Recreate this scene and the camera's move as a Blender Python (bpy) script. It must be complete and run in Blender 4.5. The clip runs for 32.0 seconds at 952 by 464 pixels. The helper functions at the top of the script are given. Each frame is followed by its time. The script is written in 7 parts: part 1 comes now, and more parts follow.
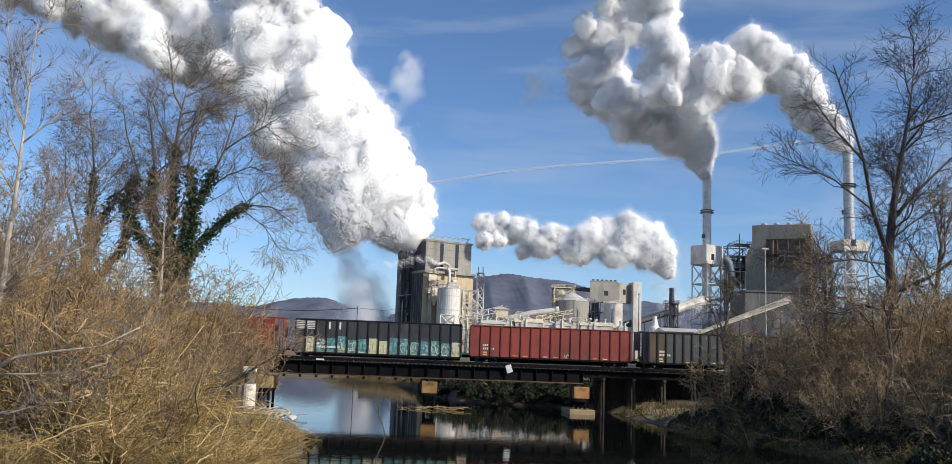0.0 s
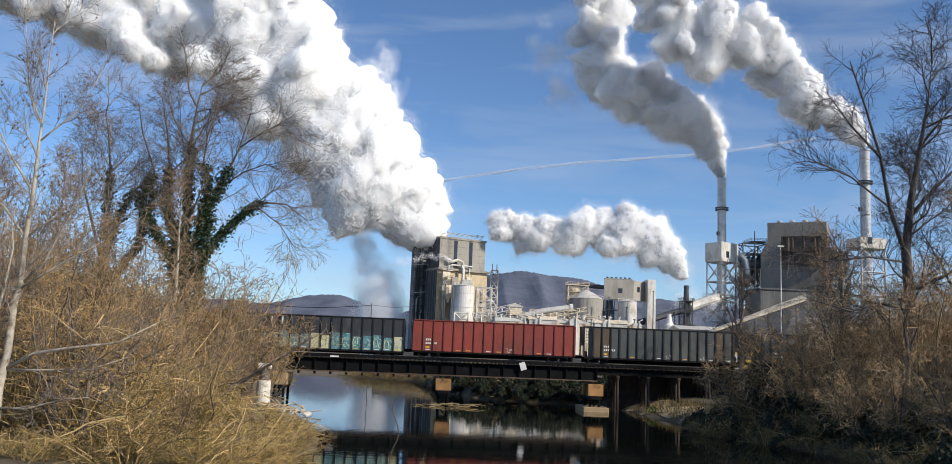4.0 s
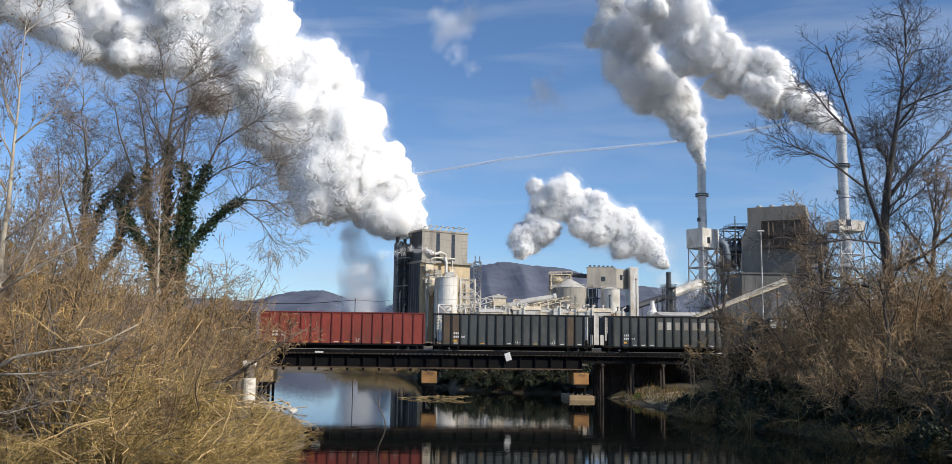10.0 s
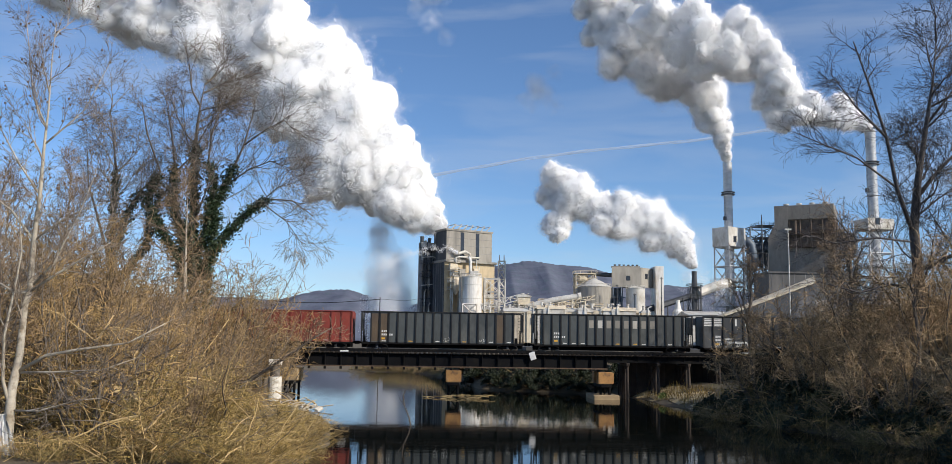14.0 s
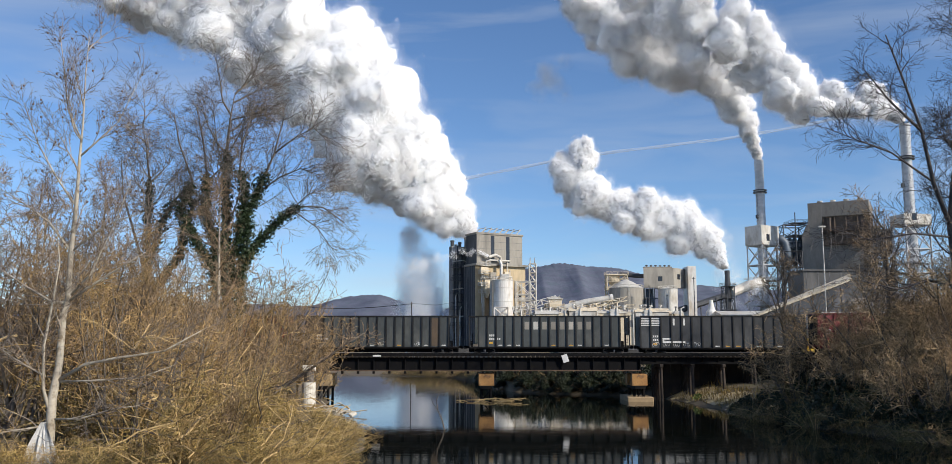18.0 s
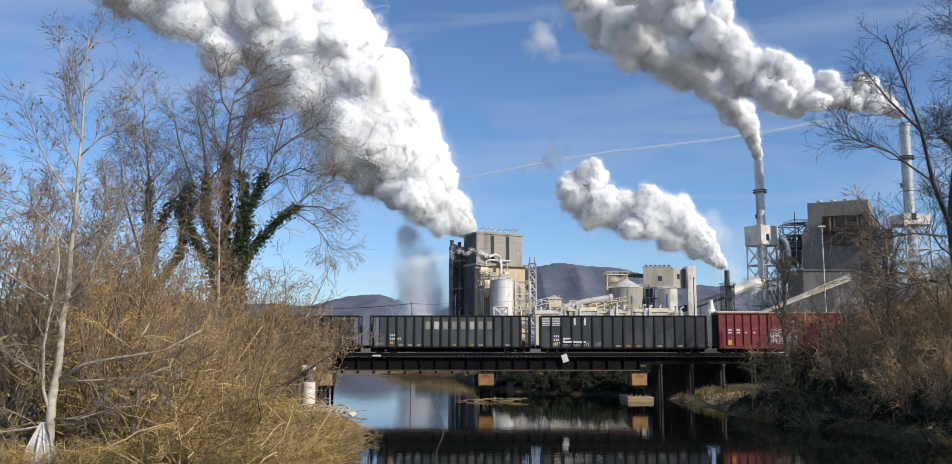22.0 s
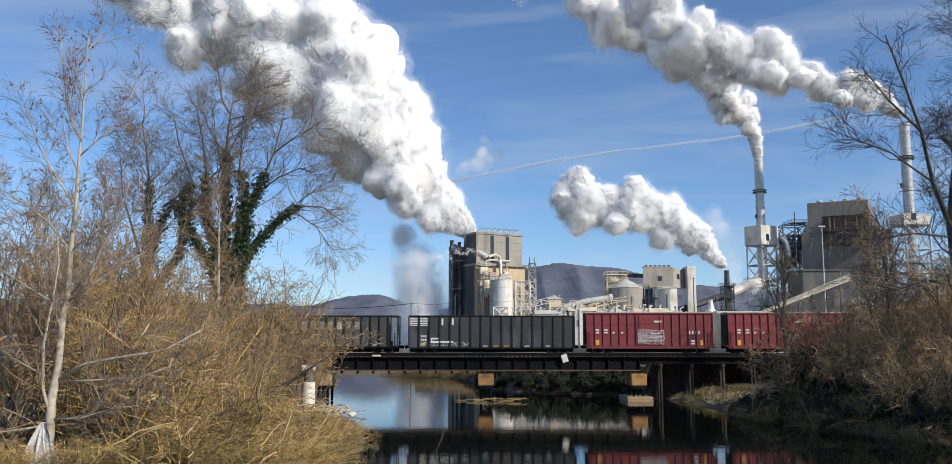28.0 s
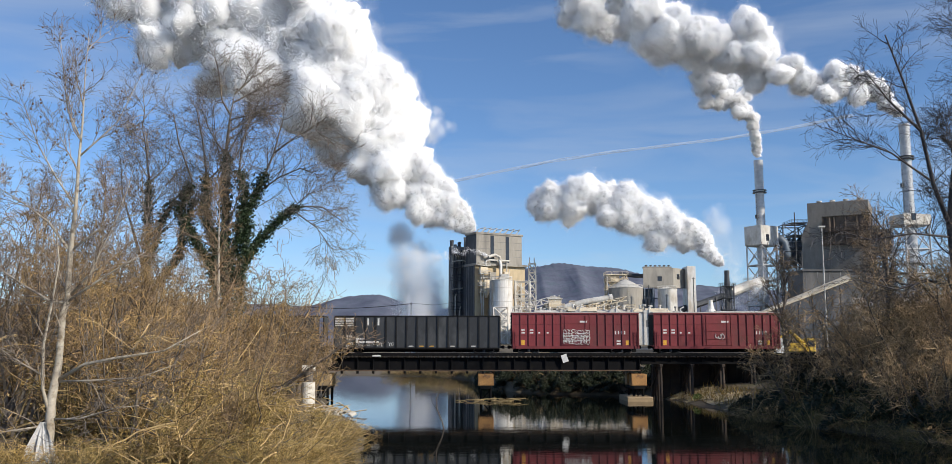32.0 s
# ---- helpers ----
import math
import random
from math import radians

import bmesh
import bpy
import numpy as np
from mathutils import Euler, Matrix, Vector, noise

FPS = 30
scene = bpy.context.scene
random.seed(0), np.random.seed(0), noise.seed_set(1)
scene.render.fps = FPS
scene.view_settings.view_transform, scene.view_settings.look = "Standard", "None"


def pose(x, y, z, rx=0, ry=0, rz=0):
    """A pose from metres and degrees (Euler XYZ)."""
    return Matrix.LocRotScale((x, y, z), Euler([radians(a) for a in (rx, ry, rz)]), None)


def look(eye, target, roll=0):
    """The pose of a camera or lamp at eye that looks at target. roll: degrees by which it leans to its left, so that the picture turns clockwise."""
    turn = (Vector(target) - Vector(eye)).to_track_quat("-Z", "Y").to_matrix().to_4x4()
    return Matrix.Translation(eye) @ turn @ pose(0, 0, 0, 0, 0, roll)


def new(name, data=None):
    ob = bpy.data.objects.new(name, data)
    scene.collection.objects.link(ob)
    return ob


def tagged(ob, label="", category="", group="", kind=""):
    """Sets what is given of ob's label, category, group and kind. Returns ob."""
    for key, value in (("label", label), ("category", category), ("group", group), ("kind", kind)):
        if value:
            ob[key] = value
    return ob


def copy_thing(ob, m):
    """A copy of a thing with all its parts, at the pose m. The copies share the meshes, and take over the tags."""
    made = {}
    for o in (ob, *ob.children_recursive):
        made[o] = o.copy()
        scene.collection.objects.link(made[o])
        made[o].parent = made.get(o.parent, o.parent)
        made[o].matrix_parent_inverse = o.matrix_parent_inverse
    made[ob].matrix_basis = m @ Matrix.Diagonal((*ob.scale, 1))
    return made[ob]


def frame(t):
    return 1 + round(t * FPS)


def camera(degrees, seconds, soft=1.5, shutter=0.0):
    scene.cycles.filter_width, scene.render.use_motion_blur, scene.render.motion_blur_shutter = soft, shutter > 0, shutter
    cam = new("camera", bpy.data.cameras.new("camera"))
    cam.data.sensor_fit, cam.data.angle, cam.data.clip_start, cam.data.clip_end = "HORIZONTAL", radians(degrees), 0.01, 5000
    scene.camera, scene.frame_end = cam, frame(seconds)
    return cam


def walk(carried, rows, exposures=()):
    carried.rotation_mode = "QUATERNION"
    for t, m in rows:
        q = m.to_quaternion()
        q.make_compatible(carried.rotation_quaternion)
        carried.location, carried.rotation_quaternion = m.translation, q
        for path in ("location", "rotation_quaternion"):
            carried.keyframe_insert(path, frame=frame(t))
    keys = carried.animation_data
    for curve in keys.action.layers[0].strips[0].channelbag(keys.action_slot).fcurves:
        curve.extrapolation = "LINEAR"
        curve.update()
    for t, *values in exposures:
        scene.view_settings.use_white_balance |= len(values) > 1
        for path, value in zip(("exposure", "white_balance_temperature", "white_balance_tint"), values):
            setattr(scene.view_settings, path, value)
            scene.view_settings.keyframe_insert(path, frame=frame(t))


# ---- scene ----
# ---- camera ----
cam = camera(57.0, 32.0, soft=0.6)
EYE = (0.0, 0.0, 6.8)


def aim(yaw, pitch, roll, eye=EYE):
    y, p = radians(yaw), radians(pitch)
    way = Vector((math.sin(y) * math.cos(p), math.cos(y) * math.cos(p), math.sin(p)))
    return look(eye, Vector(eye) + 100 * way, roll)


PATH = [
    (0.0, 3.29, 7.92, 2.13), (0.5, 3.12, 7.83, 2.06), (1.0, 2.99, 7.82, 2.08), (1.5, 2.88, 7.81, 2.12), (2.0, 2.76, 7.79, 2.24),
    (2.5, 2.67, 7.76, 2.28), (3.0, 2.57, 7.75, 2.28), (3.5, 2.47, 7.73, 2.27), (4.5, 2.30, 7.70, 2.31), (5.5, 2.13, 7.67, 2.37),
    (5.6, 3.58, 7.20, 0.71), (6.0, 3.58, 7.20, 0.71), (9.0, 3.58, 7.20, 0.71), (11.0, 3.58, 7.21, 0.72), (11.5, 3.17, 7.15, 1.87),
    (12.0, 2.80, 7.10, 1.67), (12.5, 2.56, 7.11, 1.35), (13.0, 2.33, 7.12, 1.13), (13.5, 2.15, 7.13, 0.93), (14.0, 1.98, 7.13, 0.81),
    (14.5, 1.81, 7.13, 0.75), (15.5, 0.95, 7.24, 0.38), (16.5, 0.02, 7.34, -0.01), (19.0, 0.0, 7.33, 0.0), (24.0, 0.03, 7.32, 0.01),
    (32.0, 0.03, 7.33, 0.01),
]
walk(cam, [(t, aim(a, b, c)) for t, a, b, c in PATH], exposures=[(0.0, -0.1), (32.0, -0.1)])

# ---- world and sun ----
SUN_AZ, SUN_EL = 124.0, 30.0
world = bpy.data.worlds.new("sky")
scene.world = world
world.use_nodes = True
wn = world.node_tree.nodes
sky = wn.new("ShaderNodeTexSky")
sky.sky_type, sky.sun_disc = "NISHITA", False
sky.sun_elevation, sky.sun_rotation = radians(SUN_EL), radians(SUN_AZ)
sky.altitude, sky.air_density, sky.dust_density, sky.ozone_density = 1200, 1.0, 0.6, 6.0
wn["Background"].inputs["Strength"].default_value = 0.148
wl = world.node_tree.links
w_co, w_map, w_noise, w_ramp, w_mix = wn.new("ShaderNodeTexCoord"), wn.new("ShaderNodeMapping"), wn.new("ShaderNodeTexNoise"), wn.new("ShaderNodeMapRange"), wn.new("ShaderNodeMix")
w_map.inputs["Scale"].default_value, w_map.inputs["Rotation"].default_value = (2.0, 2.0, 13.0), (0.0, 0.12, 0.0)
w_noise.inputs["Scale"].default_value, w_noise.inputs["Detail"].default_value, w_noise.inputs["Distortion"].default_value = 1.6, 7, 0.6
w_ramp.inputs["From Min"].default_value, w_ramp.inputs["From Max"].default_value, w_ramp.inputs["To Max"].default_value = 0.46, 0.8, 0.4
w_mix.data_type = "RGBA"
w_mix.inputs[7].default_value = (4.2, 4.6, 5.2, 1)
wl.new(w_co.outputs["Generated"], w_map.inputs[0])
wl.new(w_map.outputs[0], w_noise.inputs["Vector"])
wl.new(w_noise.outputs["Fac"], w_ramp.inputs["Value"])
wl.new(w_ramp.outputs[0], w_mix.inputs[0])
wl.new(sky.outputs[0], w_mix.inputs[6])
wl.new(w_mix.outputs[2], wn["Background"].inputs["Color"])
sun = new("sun", bpy.data.lights.new("sun", "SUN"))
sun.data.energy, sun.data.angle, sun.data.color = 4.9, radians(0.5), (1.0, 0.91, 0.78)
TO_SUN = Vector((math.sin(radians(SUN_AZ)) * math.cos(radians(SUN_EL)), math.cos(radians(SUN_AZ)) * math.cos(radians(SUN_EL)), math.sin(radians(SUN_EL))))
sun.matrix_world = look(TO_SUN * 400, (0, 0, 0))


# ---- materials ----
def mat(name, a, b=None, rough=0.8, metal=0.0, scale=1.0, fine=12.0, bump=0.15, dist=0.02, random_tint=0.0, c=None, stretch=(1, 1, 1), spec=0.5, island=0.0):
    """Two-scale noise paint: a to b by large blotches, fine grain on top, bump; c is a third tone in sparse stains."""
    m = bpy.data.materials.new(name)
    m.use_nodes = True
    n, l = m.node_tree.nodes, m.node_tree.links
    p = n["Principled BSDF"]
    b = b or tuple(v * 0.7 for v in a)
    co = n.new("ShaderNodeTexCoord")
    mp = n.new("ShaderNodeMapping")
    mp.inputs["Scale"].default_value = stretch
    l.new(co.outputs["Object"], mp.inputs[0])
    big, small = n.new("ShaderNodeTexNoise"), n.new("ShaderNodeTexNoise")
    big.inputs["Scale"].default_value, big.inputs["Detail"].default_value = scale, 5
    small.inputs["Scale"].default_value, small.inputs["Detail"].default_value = fine, 3
    for t in (big, small):
        l.new(mp.outputs[0], t.inputs["Vector"])
    ramp = n.new("ShaderNodeValToRGB")
    ramp.color_ramp.elements[0].position, ramp.color_ramp.elements[1].position = 0.35, 0.65
    ramp.color_ramp.elements[0].color, ramp.color_ramp.elements[1].color = (*a, 1), (*b, 1)
    l.new(big.outputs["Fac"], ramp.inputs[0])
    out = ramp.outputs[0]
    if c:
        st = n.new("ShaderNodeTexNoise")
        st.inputs["Scale"].default_value, st.inputs["Detail"].default_value = scale * 2.3, 6
        l.new(mp.outputs[0], st.inputs["Vector"])
        sr = n.new("ShaderNodeValToRGB")
        sr.color_ramp.elements[0].position, sr.color_ramp.elements[1].position = 0.52, 0.68
        mixc = n.new("ShaderNodeMix")
        mixc.data_type = "RGBA"
        l.new(st.outputs["Fac"], sr.inputs[0])
        l.new(sr.outputs[0], mixc.inputs[0])
        l.new(out, mixc.inputs[6])
        mixc.inputs[7].default_value = (*c, 1)
        out = mixc.outputs[2]
    hsv = n.new("ShaderNodeHueSaturation")
    mr = n.new("ShaderNodeMapRange")
    mr.inputs["To Min"].default_value, mr.inputs["To Max"].default_value = 0.75, 1.25
    l.new(small.outputs["Fac"], mr.inputs["Value"])
    val = mr.outputs[0]
    if random_tint:
        oi = n.new("ShaderNodeObjectInfo")
        r2 = n.new("ShaderNodeMapRange")
        r2.inputs["To Min"].default_value, r2.inputs["To Max"].default_value = 1 - random_tint, 1 + random_tint
        l.new(oi.outputs["Random"], r2.inputs["Value"])
        mu = n.new("ShaderNodeMath")
        mu.operation = "MULTIPLY"
        l.new(val, mu.inputs[0])
        l.new(r2.outputs[0], mu.inputs[1])
        val = mu.outputs[0]
    if island:
        gi, r3, mu3 = n.new("ShaderNodeNewGeometry"), n.new("ShaderNodeMapRange"), n.new("ShaderNodeMath")
        r3.inputs["To Min"].default_value, r3.inputs["To Max"].default_value = 1 - island, 1 + island
        mu3.operation = "MULTIPLY"
        l.new(gi.outputs["Random Per Island"], r3.inputs["Value"])
        l.new(val, mu3.inputs[0])
        l.new(r3.outputs[0], mu3.inputs[1])
        val = mu3.outputs[0]
    l.new(val, hsv.inputs["Value"])
    l.new(out, hsv.inputs["Color"])
    l.new(hsv.outputs[0], p.inputs["Base Color"])
    p.inputs["Roughness"].default_value, p.inputs["Metallic"].default_value = rough, metal
    p.inputs["Specular IOR Level"].default_value = spec
    if bump:
        bp = n.new("ShaderNodeBump")
        bp.inputs["Strength"].default_value, bp.inputs["Distance"].default_value = bump, dist
        l.new(small.outputs["Fac"], bp.inputs["Height"])
        l.new(bp.outputs[0], p.inputs["Normal"])
    return m


def steam_material(name, alpha, tone=(0.96, 0.96, 0.96), scatter=True, mixed=0.5):
    """Steam: light wanders inside it; alpha below 1 thins it evenly."""
    m = bpy.data.materials.new(name)
    m.use_nodes = True
    n, l = m.node_tree.nodes, m.node_tree.links
    out, p = n["Material Output"], n["Principled BSDF"]
    co, nz, bp = n.new("ShaderNodeTexCoord"), n.new("ShaderNodeTexNoise"), n.new("ShaderNodeBump")
    nz.inputs["Scale"].default_value, nz.inputs["Detail"].default_value, nz.inputs["Roughness"].default_value = 3.0, 6, 0.6
    l.new(co.outputs["Object"], nz.inputs["Vector"])
    bp.inputs["Strength"].default_value, bp.inputs["Distance"].default_value = 0.05, 0.1
    l.new(nz.outputs["Fac"], bp.inputs["Height"])
    if scatter:
        p.inputs["Base Color"].default_value = (*tone, 1)
        p.inputs["Roughness"].default_value, p.inputs["Specular IOR Level"].default_value = 1.0, 0.0
        p.inputs["Subsurface Weight"].default_value, p.inputs["Subsurface Radius"].default_value, p.inputs["Subsurface Scale"].default_value = 1.0, (1, 1, 1), 16.0
        l.new(bp.outputs[0], p.inputs["Normal"])
        body = p.outputs[0]
    else:
        n.remove(p)
        d, tl, mx = n.new("ShaderNodeBsdfDiffuse"), n.new("ShaderNodeBsdfTranslucent"), n.new("ShaderNodeMixShader")
        d.inputs[0].default_value = tl.inputs[0].default_value = (*tone, 1)
        mx.inputs[0].default_value = mixed
        l.new(d.outputs[0], mx.inputs[1])
        l.new(tl.outputs[0], mx.inputs[2])
        body = mx.outputs[0]
    if alpha < 1:
        tr, mt = n.new("ShaderNodeBsdfTransparent"), n.new("ShaderNodeMixShader")
        mt.inputs[0].default_value = alpha
        l.new(tr.outputs[0], mt.inputs[1])
        l.new(body, mt.inputs[2])
        body = mt.outputs[0]
    l.new(body, out.inputs["Surface"])
    return m


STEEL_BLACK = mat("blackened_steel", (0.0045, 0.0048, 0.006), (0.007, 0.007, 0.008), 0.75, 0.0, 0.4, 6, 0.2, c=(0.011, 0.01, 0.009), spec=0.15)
STEEL_DARK = mat("dark_steel", (0.045, 0.05, 0.058), (0.07, 0.075, 0.085), 0.55, 0.2, 0.3, 4, 0.1)
RUST = mat("rusty_flange", (0.16, 0.10, 0.065), (0.09, 0.06, 0.04), 0.85, 0, 1.2, 9, 0.3)
CAP_WOOD = mat("weathered_orange_timber", (0.46, 0.25, 0.09), (0.36, 0.18, 0.065), 0.85, 0, 1.0, 7, 0.3, c=(0.18, 0.11, 0.06))
CAP_PALE = mat("pale_timber", (0.42, 0.31, 0.18), (0.33, 0.24, 0.14), 0.85, 0, 1.0, 7, 0.3)
TIE_WOOD = mat("creosoted_tie", (0.06, 0.045, 0.035), (0.035, 0.028, 0.024), 0.9, 0, 1, 10, 0.3, random_tint=0.3)
RAIL_STEEL = mat("rail_steel", (0.18, 0.14, 0.12), (0.1, 0.08, 0.07), 0.4, 0.7, 2, 20, 0.1)
CONCRETE = mat("stained_concrete", (0.56, 0.45, 0.29), (0.46, 0.37, 0.24), 0.9, 0, 0.08, 1.2, 0.2, c=(0.34, 0.28, 0.2), stretch=(1, 1, 0.35))
CONCRETE_GREY = mat("grey_concrete", (0.36, 0.335, 0.29), (0.29, 0.27, 0.235), 0.9, 0, 0.07, 1.2, 0.2, c=(0.17, 0.16, 0.145), stretch=(1, 1, 0.3))
# shade of the tower's narrow side and the conveyor hall, put into a colour
SHADE_CLAD = mat("sooty_black_cladding", (0.075, 0.08, 0.09), (0.05, 0.054, 0.062), 0.85, 0, 0.12, 1.5, 0.2, c=(0.13, 0.13, 0.135), stretch=(1, 1, 0.3))
WALL_DARK = mat("sooty_cladding", (0.2, 0.2, 0.2), (0.13, 0.13, 0.135), 0.85, 0, 0.1, 1.5, 0.2, c=(0.36, 0.35, 0.33), stretch=(1, 1, 0.3))
CREAM = mat("cream_cladding", (0.70, 0.61, 0.46), (0.58, 0.5, 0.37), 0.75, 0, 0.12, 2, 0.12, c=(0.38, 0.32, 0.25), stretch=(1, 1, 0.4))
PALE_METAL = mat("pale_sheet_metal", (0.62, 0.60, 0.55), (0.52, 0.5, 0.46), 0.55, 0.1, 0.15, 2, 0.1, c=(0.4, 0.36, 0.3), stretch=(1, 1, 0.4))
WHITE_TANK = mat("white_painted_steel", (0.74, 0.72, 0.68), (0.62, 0.59, 0.54), 0.5, 0, 0.2, 2, 0.1, c=(0.5, 0.43, 0.34), stretch=(1, 1, 0.3))
GALVANISED = mat("galvanised_stack", (0.54, 0.54, 0.54), (0.40, 0.41, 0.42), 0.42, 0.25, 0.35, 3, 0.08, stretch=(1, 1, 2.5))
HALL_CLAD = mat("dull_hall_cladding", (0.105, 0.105, 0.105), (0.08, 0.08, 0.08), 0.8, 0, 0.08, 1.2, 0.15, c=(0.14, 0.135, 0.13), stretch=(1, 1, 0.4))
GREY_CLAD = mat("grey_boiler_cladding", (0.28, 0.255, 0.22), (0.22, 0.2, 0.175), 0.8, 0, 0.08, 1.2, 0.15, c=(0.19, 0.165, 0.14), stretch=(1, 1, 0.4))
BROWN_DARK = mat("brown_recess", (0.15, 0.115, 0.09), (0.10, 0.08, 0.065), 0.9, 0, 0.25, 2, 0.15, c=(0.17, 0.12, 0.08))
BLUE_STEEL = mat("blue_grey_duct", (0.10, 0.135, 0.18), (0.075, 0.095, 0.125), 0.5, 0.1, 0.3, 3, 0.1)
YELLOW = mat("yellow_machine_paint", (0.75, 0.5, 0.04), (0.62, 0.4, 0.04), 0.5, 0, 0.8, 8, 0.1, c=(0.3, 0.2, 0.06))
WHITE_BOARD = mat("white_board", (0.8, 0.8, 0.79), (0.7, 0.7, 0.69), 0.6, 0, 1, 10, 0.05)
PLASTER_WHITE = mat("peeling_white_paint", (0.72, 0.68, 0.6), (0.6, 0.56, 0.48), 0.8, 0, 0.6, 5, 0.3, c=(0.33, 0.28, 0.2))
CLOTH = mat("snagged_white_sheet", (0.74, 0.73, 0.7), (0.58, 0.57, 0.53), 0.9, 0, 1.5, 8, 0.3)
RED_CLOTH = mat("red_ribbon", (0.6, 0.03, 0.02), (0.45, 0.02, 0.02), 0.7, 0, 2, 9, 0.1)
GLASS_DARK = mat("dark_window", (0.03, 0.035, 0.045), (0.02, 0.022, 0.03), 0.15, 0, 0.5, 3, 0)
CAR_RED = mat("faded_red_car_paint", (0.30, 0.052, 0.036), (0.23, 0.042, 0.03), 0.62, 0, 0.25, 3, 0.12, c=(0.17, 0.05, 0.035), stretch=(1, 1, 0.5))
# rib red is the car red darkened, with shade put into the paint
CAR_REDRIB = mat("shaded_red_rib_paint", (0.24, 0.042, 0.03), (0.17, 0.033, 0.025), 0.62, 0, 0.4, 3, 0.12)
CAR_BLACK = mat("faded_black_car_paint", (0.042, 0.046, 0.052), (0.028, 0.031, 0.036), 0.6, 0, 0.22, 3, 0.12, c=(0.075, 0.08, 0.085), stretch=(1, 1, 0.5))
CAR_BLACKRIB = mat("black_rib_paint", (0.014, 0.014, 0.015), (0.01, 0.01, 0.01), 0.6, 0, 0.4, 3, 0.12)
CAR_GREY = mat("weathered_dark_grey_car_paint", (0.07, 0.08, 0.082), (0.048, 0.055, 0.057), 0.65, 0, 0.22, 3, 0.12, c=(0.1, 0.105, 0.1), stretch=(1, 1, 0.5))
CAR_BROWN = mat("rusty_brown_patch_paint", (0.12, 0.085, 0.055), (0.085, 0.062, 0.045), 0.75, 0, 0.5, 4, 0.12)
CAR_MAROON = mat("maroon_boxcar_paint", (0.235, 0.035, 0.042), (0.185, 0.03, 0.035), 0.6, 0, 0.22, 3, 0.12, c=(0.15, 0.04, 0.04), stretch=(1, 1, 0.4))
CAR_MAROONRIB = mat("maroon_post_paint", (0.2, 0.03, 0.036), (0.15, 0.026, 0.03), 0.6, 0, 0.4, 3, 0.12)
STENCIL = mat("white_stencil_paint", (0.75, 0.75, 0.72), (0.6, 0.6, 0.58), 0.7, 0, 3, 20, 0)
STENCIL_Y = mat("yellow_stencil_paint", (0.75, 0.42, 0.05), (0.6, 0.32, 0.05), 0.7, 0, 3, 20, 0)
SPRAY_TEAL = mat("teal_spray_paint", (0.12, 0.30, 0.31), (0.045, 0.14, 0.17), 0.6, 0, 1.3, 4, 0.05, c=(0.35, 0.5, 0.48))
SPRAY_CREAM = mat("cream_spray_paint", (0.62, 0.58, 0.28), (0.5, 0.52, 0.42), 0.6, 0, 1.3, 4, 0.05)
BALLAST = mat("ballast_stone", (0.22, 0.2, 0.18), (0.14, 0.13, 0.12), 0.95, 0, 2, 14, 0.5)
BARK_PALE = mat("pale_sycamore_bark", (0.52, 0.47, 0.38), (0.36, 0.31, 0.24), 0.85, 0, 1.2, 9, 0.3, c=(0.2, 0.16, 0.11))
BARK_LIMB = mat("grey_pink_limb_bark", (0.42, 0.36, 0.28), (0.25, 0.2, 0.155), 0.88, 0, 1.2, 9, 0.3, c=(0.42, 0.37, 0.31))
BARK_GREY = mat("grey_brown_bark", (0.16, 0.13, 0.1), (0.1, 0.082, 0.066), 0.9, 0, 1.5, 9, 0.4, c=(0.2, 0.17, 0.14))
BARK_SLATE = mat("dark_slate_bark", (0.1, 0.088, 0.082), (0.06, 0.053, 0.052), 0.9, 0, 1.5, 9, 0.4, c=(0.14, 0.125, 0.115))
TWIG_ASH = mat("ash_grey_twig_bark", (0.22, 0.18, 0.145), (0.14, 0.115, 0.095), 0.9, 0, 0.6, 9, 0.2, island=0.5)
TWIG_GREY = mat("grey_twig_bark", (0.32, 0.225, 0.135), (0.2, 0.14, 0.085), 0.9, 0, 0.6, 9, 0.2, island=0.6)
TWIG_TAN = mat("tan_shrub_bark", (0.43, 0.285, 0.115), (0.19, 0.122, 0.05), 0.9, 0, 0.35, 6, 0.2, random_tint=0.2, island=0.6)
TWIG_PALE = mat("dry_pale_stem", (0.55, 0.40, 0.19), (0.38, 0.27, 0.12), 0.9, 0, 0.5, 6, 0.2, random_tint=0.2, island=0.6)
VINE_GOLD = mat("golden_dry_vine", (0.47, 0.33, 0.1), (0.19, 0.127, 0.04), 0.9, 0, 0.4, 6, 0.2, random_tint=0.25, island=0.6)
VINE_OLIVE = mat("olive_dry_vine", (0.26, 0.205, 0.075), (0.15, 0.12, 0.045), 0.9, 0, 0.4, 6, 0.2, random_tint=0.25, island=0.6)
TWIG_BROWN = mat("reddish_brown_twig", (0.5, 0.345, 0.18), (0.29, 0.2, 0.105), 0.9, 0, 0.5, 6, 0.2, random_tint=0.25, island=0.6)
LEAF_EVER = mat("dark_evergreen_leaf", (0.03, 0.042, 0.018), (0.018, 0.026, 0.012), 0.6, 0, 0.8, 6, 0.1)
LEAF_IVY = mat("dark_ivy_leaf", (0.035, 0.06, 0.022), (0.022, 0.04, 0.016), 0.5, 0, 0.8, 6, 0.1)
LEAF_DRY = mat("dry_brown_leaf", (0.22, 0.13, 0.06), (0.14, 0.085, 0.045), 0.85, 0, 0.8, 6, 0.1)
LEAF_GREEN = mat("fresh_green_weed", (0.16, 0.2, 0.05), (0.1, 0.13, 0.035), 0.7, 0, 0.8, 6, 0.1)
